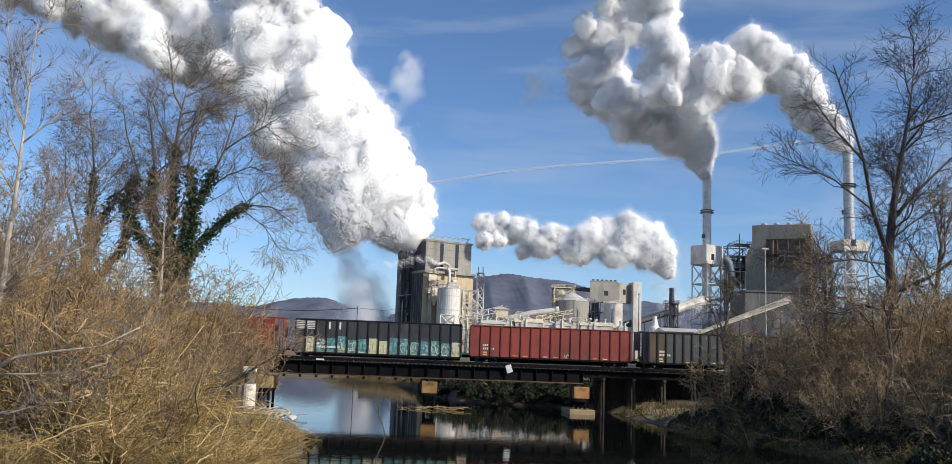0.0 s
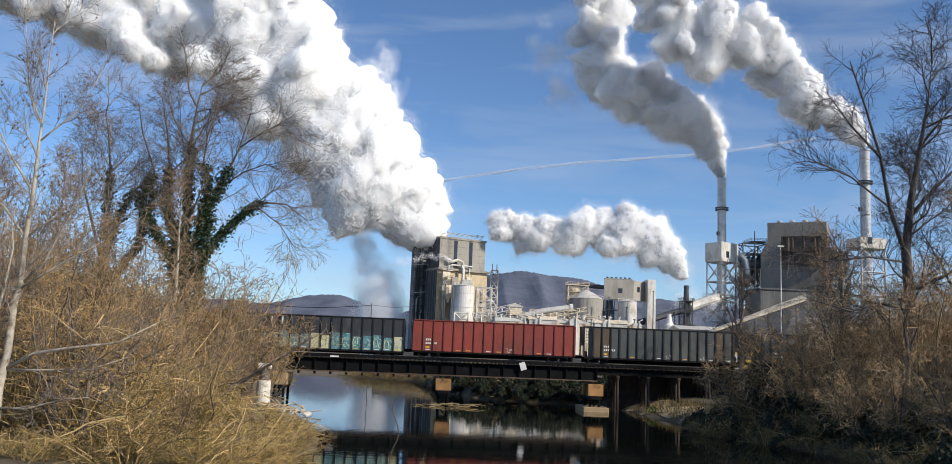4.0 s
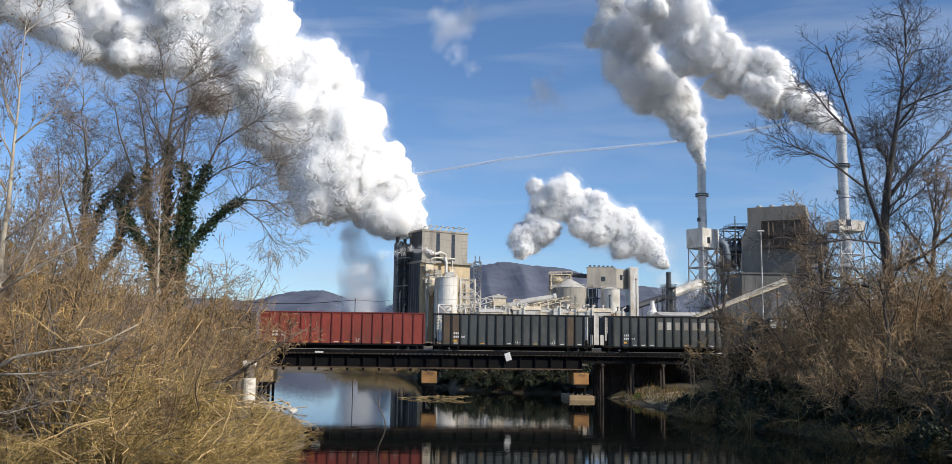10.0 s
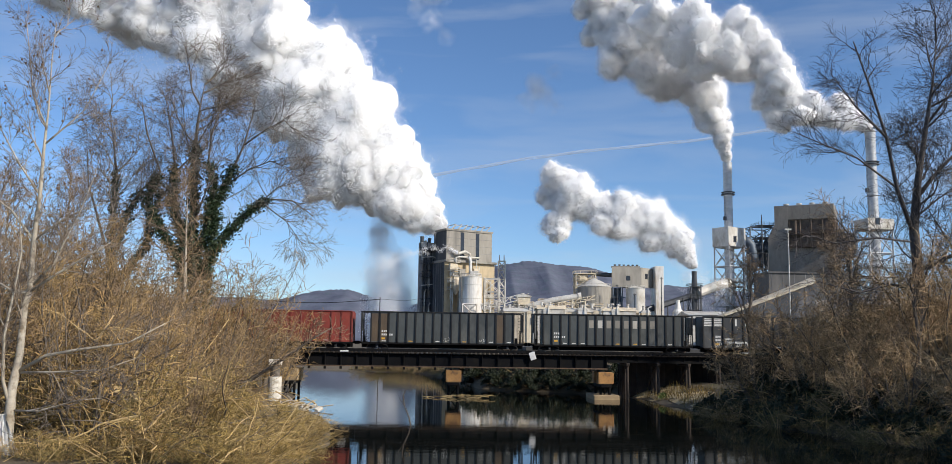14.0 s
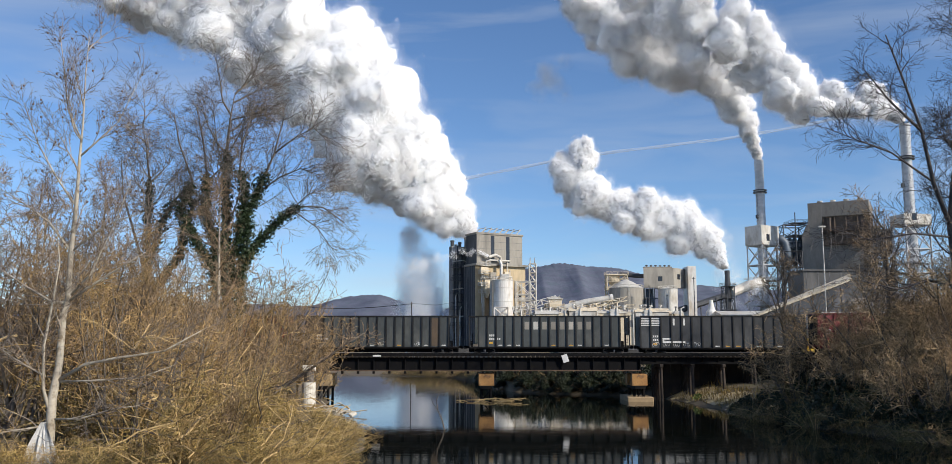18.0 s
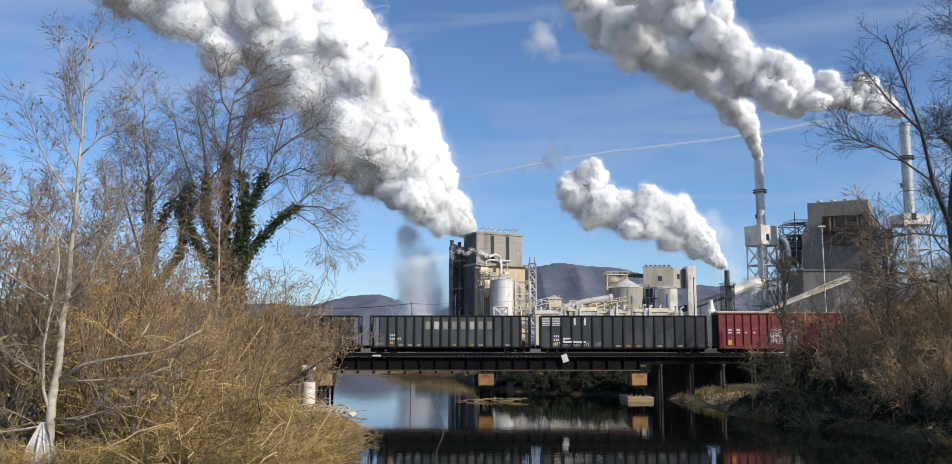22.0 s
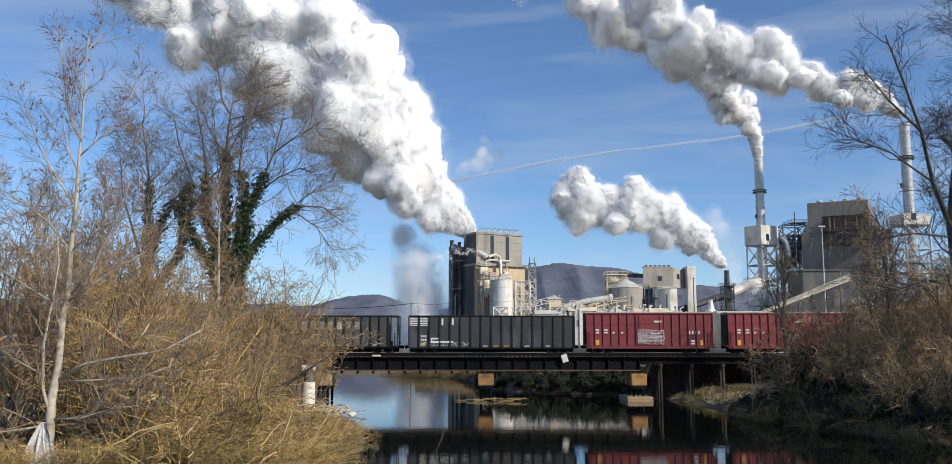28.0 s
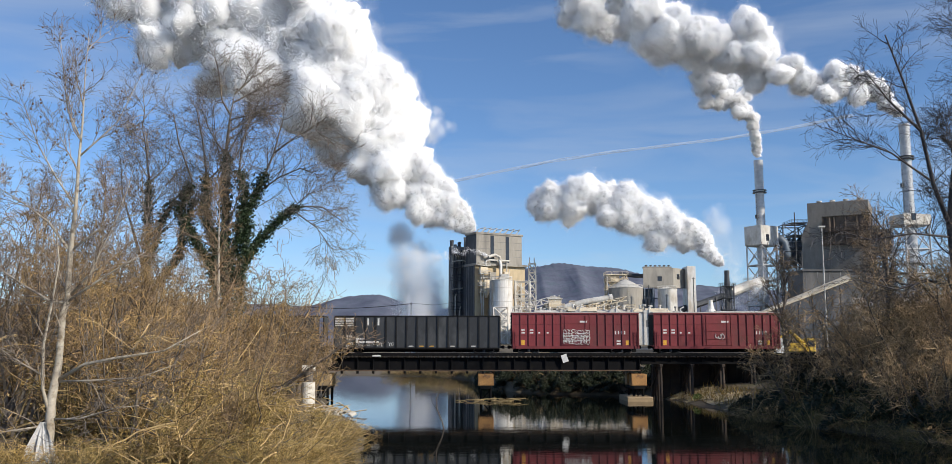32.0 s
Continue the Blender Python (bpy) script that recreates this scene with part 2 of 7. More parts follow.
GROUND = mat("river_bank_soil", (0.10, 0.078, 0.05), (0.17, 0.13, 0.08), 0.95, 0, 0.12, 3.0, 0.5, dist=0.08, c=(0.11, 0.1, 0.05))
ASPHALT = mat("mill_yard_asphalt", (0.055, 0.055, 0.055), (0.075, 0.072, 0.068), 0.9, 0, 0.05, 1.5, 0.2)
SAND = mat("dry_grass_bank", (0.56, 0.44, 0.24), (0.40, 0.30, 0.16), 0.95, 0, 0.4, 5.0, 0.5, dist=0.05, c=(0.17, 0.13, 0.07))
# the distance haze is mixed into the forest's blue-grey
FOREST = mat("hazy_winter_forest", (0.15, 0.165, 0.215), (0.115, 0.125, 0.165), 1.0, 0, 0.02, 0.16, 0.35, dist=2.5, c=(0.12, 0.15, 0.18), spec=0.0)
STEAM = steam_material("dense_steam", 1.0, (0.965, 0.975, 0.99))
WISP = steam_material("thin_steam", 1.0, (0.955, 0.965, 0.985), scatter=False, mixed=0.45)
CONTRAIL = steam_material("contrail_ice", 0.42, (0.78, 0.88, 1.0), scatter=False)

WATER = bpy.data.materials.new("dark_river_water")
WATER.use_nodes = True
_n, _l = WATER.node_tree.nodes, WATER.node_tree.links
_p = _n["Principled BSDF"]
_p.inputs["Base Color"].default_value = (0.005, 0.007, 0.006, 1)
_p.inputs["Roughness"].default_value, _p.inputs["IOR"].default_value = 0.035, 1.333
_c, _m1, _z1, _b = _n.new("ShaderNodeTexCoord"), _n.new("ShaderNodeMapping"), _n.new("ShaderNodeTexNoise"), _n.new("ShaderNodeBump")
_m1.inputs["Scale"].default_value = (0.5, 1.6, 1)
_z1.inputs["Scale"].default_value, _z1.inputs["Detail"].default_value = 0.9, 4
_b.inputs["Strength"].default_value, _b.inputs["Distance"].default_value = 0.09, 0.05
_l.new(_c.outputs["Object"], _m1.inputs[0])
_l.new(_m1.outputs[0], _z1.inputs["Vector"])
_l.new(_z1.outputs["Fac"], _b.inputs["Height"])
_l.new(_b.outputs[0], _p.inputs["Normal"])


# ---- mesh building ----
class Geo:
    """Collects vertices and faces of one mesh."""

    def __init__(self):
        self.v, self.f = [], []

    def add(self, vs, fs):
        k = len(self.v)
        self.v += [tuple(p) for p in vs]
        self.f += [tuple(i + k for i in q) for q in fs]
        return self

    def box(self, x0, y0, z0, x1, y1, z1, m=None):
        vs = [Vector((x, y, z)) for z in (z0, z1) for y in (y0, y1) for x in (x0, x1)]
        if m:
            vs = [m @ p for p in vs]
        return self.add(vs, [(0, 2, 3, 1), (4, 5, 7, 6), (0, 1, 5, 4), (2, 6, 7, 3), (0, 4, 6, 2), (1, 3, 7, 5)])

    def soft(self, x0, y0, z0, x1, y1, z1, c=0.05, m=None):
        """A box with chamfered edges."""
        c = min(c, (x1 - x0) * 0.4, (y1 - y0) * 0.4, (z1 - z0) * 0.4)
        b = bmesh.new()
        bmesh.ops.create_cube(b, size=1)
        for p in b.verts:
            p.co = Vector(((x0 + x1) / 2 + p.co.x * (x1 - x0), (y0 + y1) / 2 + p.co.y * (y1 - y0), (z0 + z1) / 2 + p.co.z * (z1 - z0)))
        bmesh.ops.bevel(b, geom=list(b.edges), offset=c, segments=1, affect="EDGES")
        b.verts.index_update()
        vs = [m @ p.co if m else p.co for p in b.verts]
        fs = [[p.index for p in q.verts] for q in b.faces]
        b.free()
        return self.add(vs, fs)

    def path(self, pts, radii, n=5, cap=True):
        """A tapered tube along a line of points."""
        pts = [Vector(p) for p in pts]
        vs, fs = [], []
        side = None
        for i, p in enumerate(pts):
            d = (pts[min(i + 1, len(pts) - 1)] - pts[max(i - 1, 0)])
            d = d.normalized() if d.length > 1e-9 else Vector((0, 0, 1))
            if side is None:
                side = d.cross(Vector((0.3, 0.9, 0.1))) if abs(d.y) < 0.9 else d.cross(Vector((1, 0, 0)))
            side = (side - d * side.dot(d)).normalized()
            up = d.cross(side)
            for k in range(n):
                a = 2 * math.pi * k / n
                vs.append(p + (side * math.cos(a) + up * math.sin(a)) * radii[i])
        for i in range(len(pts) - 1):
            for k in range(n):
                a, b = i * n + k, i * n + (k + 1) % n
                fs.append((a, b, b + n, a + n))
        if cap:
            fs.append(tuple(range(n - 1, -1, -1)))
            fs.append(tuple(range((len(pts) - 1) * n, len(pts) * n)))
        return self.add(vs, fs)

    def rod(self, p, q, r, r2=None, n=6):
        return self.path([p, q], [r, r if r2 is None else r2], n)

    def beam(self, p, q, w):
        """A square bar from p to q."""
        return self.path([p, q], [w * 0.707, w * 0.707], 4)

    def lathe(self, profile, n=20, at=(0, 0, 0)):
        """Rings of (radius, height) about a vertical axis."""
        vs = [(at[0] + r * math.cos(2 * math.pi * k / n), at[1] + r * math.sin(2 * math.pi * k / n), at[2] + z) for r, z in profile for k in range(n)]
        fs = [(i * n + k, i * n + (k + 1) % n, (i + 1) * n + (k + 1) % n, (i + 1) * n + k) for i in range(len(profile) - 1) for k in range(n)]
        fs += [tuple(range(n - 1, -1, -1)), tuple(range((len(profile) - 1) * n, len(profile) * n))]
        return self.add(vs, fs)

    def prism(self, outline, y0, y1):
        """An outline in x and z pulled from y0 to y1."""
        n = len(outline)
        vs = [(x, y0, z) for x, z in outline] + [(x, y1, z) for x, z in outline]
        return self.add(vs, [tuple(range(n)), tuple(range(2 * n - 1, n - 1, -1))] + [(i, i + n, (i + 1) % n + n, (i + 1) % n) for i in range(n)])

    def mesh(self, name, material, smooth=False):
        me = bpy.data.meshes.new(name)
        me.from_pydata(self.v, [], self.f)
        me.materials.append(material)
        if smooth:
            me.polygons.foreach_set("use_smooth", [True] * len(me.polygons))
        me.update()
        return me


def thing(name, at=(0, 0, 0), label="", category="", group="", kind="", turn=0.0):
    ob = tagged(new(name), label, category, group, kind)
    ob.matrix_basis = pose(*at, 0, 0, turn)
    return ob


def part(name, geo, material, parent, label="", smooth=False, at=None, kind=""):
    data = geo.mesh(name, material, smooth) if isinstance(geo, Geo) else geo
    ob = new(name, data)
    ob.parent = parent
    if at is not None:
        ob.matrix_basis = at if isinstance(at, Matrix) else pose(*at)
    return tagged(ob, label, kind=kind)


def single(name, geo, material, label="", category="", group="", kind="", smooth=False, at=(0, 0, 0)):
    ob = new(name, geo.mesh(name, material, smooth))
    ob.matrix_basis = pose(*at)
    return tagged(ob, label, category, group, kind)


def smoothstep(a, b, x):
    t = np.clip((x - a) / (b - a), 0, 1)
    return t * t * (3 - 2 * t)


def ripple(x, y, k=1.0):
    """A cheap uneven field of about unit size."""
    return (np.sin(x * 0.31 * k + 1.3 * np.sin(y * 0.17 * k)) + np.sin(y * 0.27 * k + 1.7 * np.sin(x * 0.13 * k + 2)) + 0.6 * np.sin((x + y) * 0.71 * k + np.sin(x * 0.4 * k))) / 2.6


# ---- ground and water ----
LEFT = ([-400, 0, 40, 52, 66, 80, 97, 112, 135, 170, 200, 900], [-14, -9, -8, -7.6, -8.4, -12, -16, -19, -22, -26, -40, -60])
RIGHT = ([-400, 0, 50, 62, 74, 83, 97, 110, 114, 120, 900], [40, 38, 35, 32.8, 28.5, 26.4, 26.1, 24.5, 23.5, 23, 30])
FAR = ([-600, -60, -24, -10, -1, 2.5, 5, 10, 24, 40, 600], [300, 215, 198, 190, 180, 150, 131, 125, 116, 114, 114])


def ground_height(x, y):
    x, y = np.asarray(x, float), np.asarray(y, float)
    wob = 0.8 * ripple(x, y, 1.6)
    dl = np.interp(y, *LEFT) - x
    dr = x - np.interp(y, *RIGHT)
    df = y - np.interp(x, *FAR)
    dn = 12 - y
    d = np.maximum.reduce([dl, dr, df, dn]) + wob * 0.6
    bed = -1.6 * smoothstep(0, 6, -d)
    left = 0.7 * (1 - np.exp(-np.maximum(d, 0) / 2)) + 4.0 * smoothstep(16, 45, d)
    right = 2.2 * (1 - np.exp(-np.maximum(d, 0) / 5)) + 2.4 * smoothstep(10, 30, d)
    far = 1.7 * (1 - np.exp(-np.maximum(d, 0) / 3)) + 4.0 * smoothstep(8, 40, d)
    far = far * np.where(x < 0, 1 - 0.72 * smoothstep(0, 10, -x), 1)
    near = 5.2 * smoothstep(0, 9, d)
    w = np.where(dn >= np.maximum.reduce([dl, dr, df]), near, np.where(df >= np.maximum(dl, dr), far, np.where(dl > dr, left, right)))
    h = np.where(d > 0, w + 0.25 * ripple(x, y, 0.9) * smoothstep(0, 4, d), bed)
    ends = np.where(x < 0, smoothstep(20, 26, -x), smoothstep(41, 47, x))
    h = np.maximum(h, np.minimum(5.0, 5.0 - (np.abs(y - 110.4) - 4.0) * 0.6) * ends - 9 * (1 - ends))
    return h + smoothstep(230, 330, y) * 1.5 * smoothstep(-60, 0, x)


def spread(lo, hi, fine_lo, fine_hi, step, grow=1.18):
    mid = list(np.arange(fine_lo, fine_hi + 0.01, step))
    out, s = [], step
    while (mid[0] if not out else out[0]) > lo:
        s *= grow
        out.insert(0, (mid[0] if not out else out[0]) - s)
    right, s = [], step
    while (mid[-1] if not right else right[-1]) < hi:
        s *= grow
        right.append((mid[-1] if not right else right[-1]) + s)
    return np.array(out + mid + right)


gx, gy = spread(-3500, 3500, -60, 70, 1.0), spread(-900, 3600, 0, 215, 1.0)
GX, GY = np.meshgrid(gx, gy)
GZ = ground_height(GX, GY)
nx, ny = len(gx), len(gy)
idx = np.arange(nx * ny).reshape(ny, nx)
quads = np.stack([idx[:-1, :-1], idx[:-1, 1:], idx[1:, 1:], idx[1:, :-1]], -1).reshape(-1, 4)
gm = bpy.data.meshes.new("ground")
gm.from_pydata(np.stack([GX, GY, GZ], -1).reshape(-1, 3).tolist(), [], quads.tolist())
gm.materials.append(GROUND)
gm.polygons.foreach_set("use_smooth", [True] * len(gm.polygons))
tagged(new("ground", gm), "brown river banks with leaf litter and dry grass", "ground", kind="structure")
wg = Geo().add([(-400, -400, 0), (400, -400, 0), (400, 420, 0), (-400, 420, 0)], [(0, 1, 2, 3)])
single("water", wg, WATER, "calm dark river reflecting the train and sky", "river", kind="structure")


def gz(x, y):
    return float(ground_height(x, y))
# ---- mountains ----
def mountain(name, crest, y0, depth, label, lift=1.0, seed=3.0):
    """A ridge whose crest follows (x, height), sloping down to both sides."""
    xs = np.linspace(crest[0][0], crest[-1][0], 700)
    top = np.interp(xs, [c[0] for c in crest], [c[1] for c in crest])
    ker = np.hanning(31) / np.hanning(31).sum()
    top = np.convolve(np.pad(top, 15, mode="edge"), ker, "valid")
    g, rows_ = Geo(), 26
    for j in range(rows_):
        q = j / (rows_ - 1) * 2 - 1
        for x, h in zip(xs, top):
            y = y0 + q * depth
            s = max(0.0, 1 - abs(q) ** 1.25)
            n = noise.fractal(Vector((x * 0.006, y * 0.006, seed)), 0.9, 2.1, 5)
            ridge = abs(noise.noise(Vector((x * 0.009, seed * 2, q * 1.2))))
            g.v.append((x, y, h * s * (1 - 0.16 * ridge * min(1, abs(q) * 3)) + n * 9 * lift * (0.3 + min(1, abs(q) * 4)) + max(0.0, 1 - abs(q) * 9) * (3.5 * lift * noise.noise(Vector((x * 0.06, 0, seed))) + 4.5 * noise.noise(Vector((x * 0.14, 0, seed))))))
    w = len(xs)
    g.f = [(j * w + i, j * w + i + 1, (j + 1) * w + i + 1, (j + 1) * w + i) for j in range(rows_ - 1) for i in range(w - 1)]
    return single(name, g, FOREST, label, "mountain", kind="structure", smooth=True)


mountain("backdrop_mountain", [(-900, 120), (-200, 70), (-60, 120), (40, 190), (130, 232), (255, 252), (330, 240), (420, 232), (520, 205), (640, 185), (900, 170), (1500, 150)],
         2600, 900, "wooded mountain far behind the mill, coloured blue-grey for haze", seed=5)
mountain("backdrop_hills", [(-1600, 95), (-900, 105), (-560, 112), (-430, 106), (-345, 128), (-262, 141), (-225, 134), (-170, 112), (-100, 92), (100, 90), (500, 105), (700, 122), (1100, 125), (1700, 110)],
         2250, 500, "low wooded hills beyond the river, coloured blue-grey for haze", lift=0.7, seed=9)

# ---- railway bridge ----
RAIL_Z, TRACK_Y = 5.6, 110.4
bridge = thing("rail_bridge", (0, 0, 0), "black steel girder railway bridge on rusty piers over the river", "bridge")
GL, GR = -20.5, 20.2
for y in (108.75, 112.05):
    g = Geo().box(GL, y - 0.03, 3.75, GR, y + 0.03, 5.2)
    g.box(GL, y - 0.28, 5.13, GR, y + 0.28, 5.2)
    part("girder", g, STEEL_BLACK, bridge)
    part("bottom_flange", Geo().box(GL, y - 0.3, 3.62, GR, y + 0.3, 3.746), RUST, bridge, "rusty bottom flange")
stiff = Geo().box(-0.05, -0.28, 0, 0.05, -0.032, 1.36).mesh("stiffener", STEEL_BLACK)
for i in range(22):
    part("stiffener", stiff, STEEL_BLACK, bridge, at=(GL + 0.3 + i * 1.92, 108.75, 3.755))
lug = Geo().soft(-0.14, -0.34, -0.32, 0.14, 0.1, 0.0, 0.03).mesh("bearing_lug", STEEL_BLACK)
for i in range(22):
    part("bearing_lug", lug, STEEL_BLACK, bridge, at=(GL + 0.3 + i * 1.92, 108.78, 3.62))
for i in range(11):
    x = GL + 0.5 + i * 3.95
    g = Geo().beam((x, 108.8, 3.9), (x, 112.0, 5.0), 0.12)
    g.beam((x, 108.8, 5.0), (x, 112.0, 3.9), 0.12)
    part("cross_brace", g, STEEL_BLACK, bridge)
tie = Geo().soft(-0.12, -1.75, 0, 0.12, 1.75, 0.24, 0.02).mesh("tie", TIE_WOOD)
for i in range(118):
    part("tie", tie, TIE_WOOD, bridge, at=(GL + 0.2 + i * 0.56, TRACK_Y, 5.205))
part("walkway", Geo().box(GL, 108.2, 5.30, 45.5, 108.6, 5.36), TIE_WOOD, bridge, "dark plank walkway")
# black timbers added along the deck to darken the bright gap under the cars
for y in (108.72, 112.08):
    part("guard_timber", Geo().soft(GL, y - 0.12, 5.45, 45.5, y + 0.12, 5.78, 0.02), STEEL_BLACK, bridge, "black guard timber added to darken the gap under the cars")
bracket = Geo().beam((0, 108.3, 5.28), (0, 108.72, 4.7), 0.07).box(-0.035, 108.22, 5.22, 0.035, 108.75, 5.296).mesh("walkway_bracket", STEEL_BLACK)
for i in range(34):
    part("walkway_bracket", bracket, STEEL_BLACK, bridge, at=(GL + 0.3 + i * 1.92, 0, 0))

# timber trestle approach on the far shore
trestle = thing("timber_trestle", (0, 0, 0), "dark timber pile trestle carrying the track onto the bank", "bridge")
for y in (108.9, 109.8, 111.0, 111.9):
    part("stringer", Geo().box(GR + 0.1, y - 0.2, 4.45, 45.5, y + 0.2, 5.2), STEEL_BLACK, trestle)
for i, x in enumerate((22.6, 26.4, 30.2, 34.0, 37.8, 41.6)):
    part("bent_cap", Geo().soft(x - 0.2, 107.9, 4.1, x + 0.2, 112.9, 4.44, 0.03), TIE_WOOD, trestle)
    for k, y in enumerate((108.3, 109.6, 111.2, 112.5)):
        lean = (k - 1.5) * 0.18
        part("timber_post", Geo().rod((x, y + lean, gz(x, y) - 0.4 if x > 24 else -1.6), (x, y, 4.12), 0.19, 0.16, 8), TIE_WOOD, trestle)
    part("sway_brace", Geo().beam((x - 0.24, 108.2, 4.0), (x - 0.24, 112.5, 1.6), 0.12), TIE_WOOD, trestle)
for i in range(19):
    part("bulkhead_plank", Geo().soft(22.4 + i * 1.22, 113.2, -0.8, 23.58 + i * 1.22, 113.4, 5.1 - 0.05 * (i % 3), 0.02), TIE_WOOD, trestle)


def pier(x, base, label):
    p = thing("bridge_pier", (x, TRACK_Y, 0), label, "bridge pier", "bridge piers")
    for y in (-1.62, 1.62):
        part("cap", Geo().soft(-0.95, y - 0.75, 1.85, 0.95, y + 0.75, 3.28, 0.05), CAP_WOOD if base != 2 else CAP_PALE, p, "weathered orange timber bearing block")
    part("cross_head", Geo().soft(-0.7, -2.6, 1.45, 0.7, 2.6, 1.846, 0.04), STEEL_BLACK, p)
    for sx in (-0.55, 0.55):
        for y in (-1.7, 1.7):
            part("post", Geo().rod((sx, y, -1.8), (sx, y, 1.45), 0.17, 0.17, 8), STEEL_BLACK, p, "blackened steel post")
    part("brace", Geo().beam((-0.55, -1.75, 0.1), (0.55, -1.75, 1.35), 0.1), STEEL_BLACK, p)
    if base == 1:
        part("footing", Geo().soft(-1.6, -3.0, -1.7, 1.55, 3.0, 0.55, 0.08), CAP_PALE, p, "stained concrete footing block")
    if base == 0:
        for k in range(26):
            a, r = random.uniform(0, 6.3), random.uniform(0.4, 2.6)
            c = Vector((math.cos(a) * r * 1.6 + 0.8, -2.4 + math.sin(a) * r * 0.5, random.uniform(-0.1, 0.35)))
            d = Vector((random.uniform(-1.4, 1.4), random.uniform(-0.5, 0.5), random.uniform(-0.1, 0.12)))
            part("driftwood", Geo().path([c - d, c + Vector((0, 0, 0.1)), c + d], [0.06, 0.05, 0.02], 4), TWIG_PALE, p, "pale driftwood stick")
    return p


pier(1.25, 0, "steel pier with an orange timber block and driftwood at its foot")
pier(19.9, 1, "steel pier with an orange timber block on a stained footing")
pier(-18.6, 2, "steel pier with a pale timber block beside the bank")

# rails and ballast run on past both ends
for y in (TRACK_Y - 0.72, TRACK_Y + 0.72):
    single("rail", Geo().box(-190, y - 0.035, RAIL_Z - 0.16, 190, y + 0.035, RAIL_Z - 0.002), RAIL_STEEL, "rusty steel rail along the track", "rail", "rails of the track")
for x0, x1 in ((-190, GL - 0.2), (45.6, 190)):
    single("track_bed", Geo().prism([(x0, 4.6), (x1, 4.6), (x1, 5.42), (x0, 5.42)], 108.2, 112.6), BALLAST, "grey ballast bed under the track", "track bed", kind="structure")

# white notice board hanging on the girder
nb = thing("notice_board", (10.9, 108.3, 5.15), "crooked white board hanging from the bridge walkway", "sign")
part("board", Geo().soft(-0.36, -0.03, -0.48, 0.36, 0.03, 0.48, 0.02, pose(0, -0.08, 0, 0, -18, 0)), WHITE_BOARD, nb)
part("hanger", Geo().beam((-0.1, 0.05, 0.5), (0.0, 0.1, 0.75), 0.05), STEEL_DARK, nb)
small = thing("equipment_box", (-12.1, 108.2, 5.36), "small pale box on the bridge walkway", "box")
part("box", Geo().soft(-0.5, -0.12, 0.0, 0.5, 0.12, 0.2, 0.03), WHITE_BOARD, small)
part("foot", Geo().box(-0.45, -0.08, -0.05, -0.3, 0.08, -0.002), STEEL_DARK, small)
part("foot", Geo().box(0.3, -0.08, -0.05, 0.45, 0.08, -0.002), STEEL_DARK, small)

# white concrete column at the bank
col = thing("concrete_column", (-17.3, 92.0, 0), "white flaking concrete column on the bank", "column")
part("shaft", Geo().lathe([(0.74, -0.6), (0.74, 0.9), (0.72, 2.0), (0.7, 2.95)], 18), PLASTER_WHITE, col, smooth=False)
part("collar", Geo().lathe([(0.5, 2.954), (0.5, 4.1)], 14), BARK_GREY, col, "dark weathered collar")
part("cap", Geo().soft(-0.62, -0.5, 4.104, 0.62, 0.5, 4.7, 0.05), PLASTER_WHITE, col, "white concrete cap block")


# bank details: sandy spit, driftwood, a drowned branch, a red ribbon
sx, sy = np.meshgrid(np.arange(22.5, 38.1, 0.6), np.arange(93, 113.1, 0.8))
sz = ground_height(sx, sy) + 0.05
keep = lambda i, j: sx[i, j] > np.interp(sy[i, j], *RIGHT) + 0.2 + 0.5 * math.sin(sy[i, j]) and sx[i, j] < np.interp(sy[i, j], *RIGHT) + 4.5 + 1.2 * math.sin(sy[i, j] * 0.7)
g = Geo()
g.v = [(sx[i, j], sy[i, j], sz[i, j]) for i in range(sx.shape[0]) for j in range(sx.shape[1])]
w_ = sx.shape[1]
g.f = [(i * w_ + j, i * w_ + j + 1, (i + 1) * w_ + j + 1, (i + 1) * w_ + j) for i in range(sx.shape[0] - 1) for j in range(w_ - 1) if keep(i, j) and keep(i + 1, j + 1)]
single("ground_sandy_spit", g, SAND, "pale sandy spit with dry grass beside the trestle", "ground", kind="structure", smooth=True)
rg = random.Random(77)
tuft = Geo()
for i in range(600):
    y = rg.uniform(94, 112)
    x = np.interp(y, *RIGHT) + rg.uniform(0.3, 6.5)
    c = Vector((x, y, gz(x, y)))
    h = rg.uniform(0.25, 0.8)
    lean = Vector((rg.gauss(0, 0.25), rg.gauss(0, 0.25), 0))
    tuft.path([c, c + Vector((0, 0, h * 0.6)) + lean * 0.4, c + Vector((0, 0, h)) + lean], [0.035, 0.025, 0.008], 3, cap=False)
single("dry_grass", tuft, VINE_GOLD, "tufts of dry golden grass on the sandy spit", "grass", kind="stuff")
post = thing("marker_post", (39.0, 114.2, gz(39.0, 114.2)), "white painted marker post beside the track", "post")
part("shaft", Geo().rod((0, 0, -0.2), (0, 0, 9.6 - gz(39.0, 114.2)), 0.1, 0.1, 8), WHITE_BOARD, post)
part("foot", Geo().soft(-0.25, -0.25, -0.2, 0.25, 0.25, 0.12, 0.03), CONCRETE_GREY, post)
drown = thing("drowned_branch", (-2.57, 72.6, 0), "thin dark curved branch standing in the river", "branch")
part("stem", Geo().path([(0.05, 0, -0.5), (0, 0, 0), (-0.15, 0, 0.65), (-0.55, 0, 1.55), (-0.65, 0, 2.4), (-0.3, 0, 3.15), (0, 0, 3.95)], [0.06, 0.06, 0.055, 0.05, 0.045, 0.035, 0.02], 6), BARK_GREY, drown)
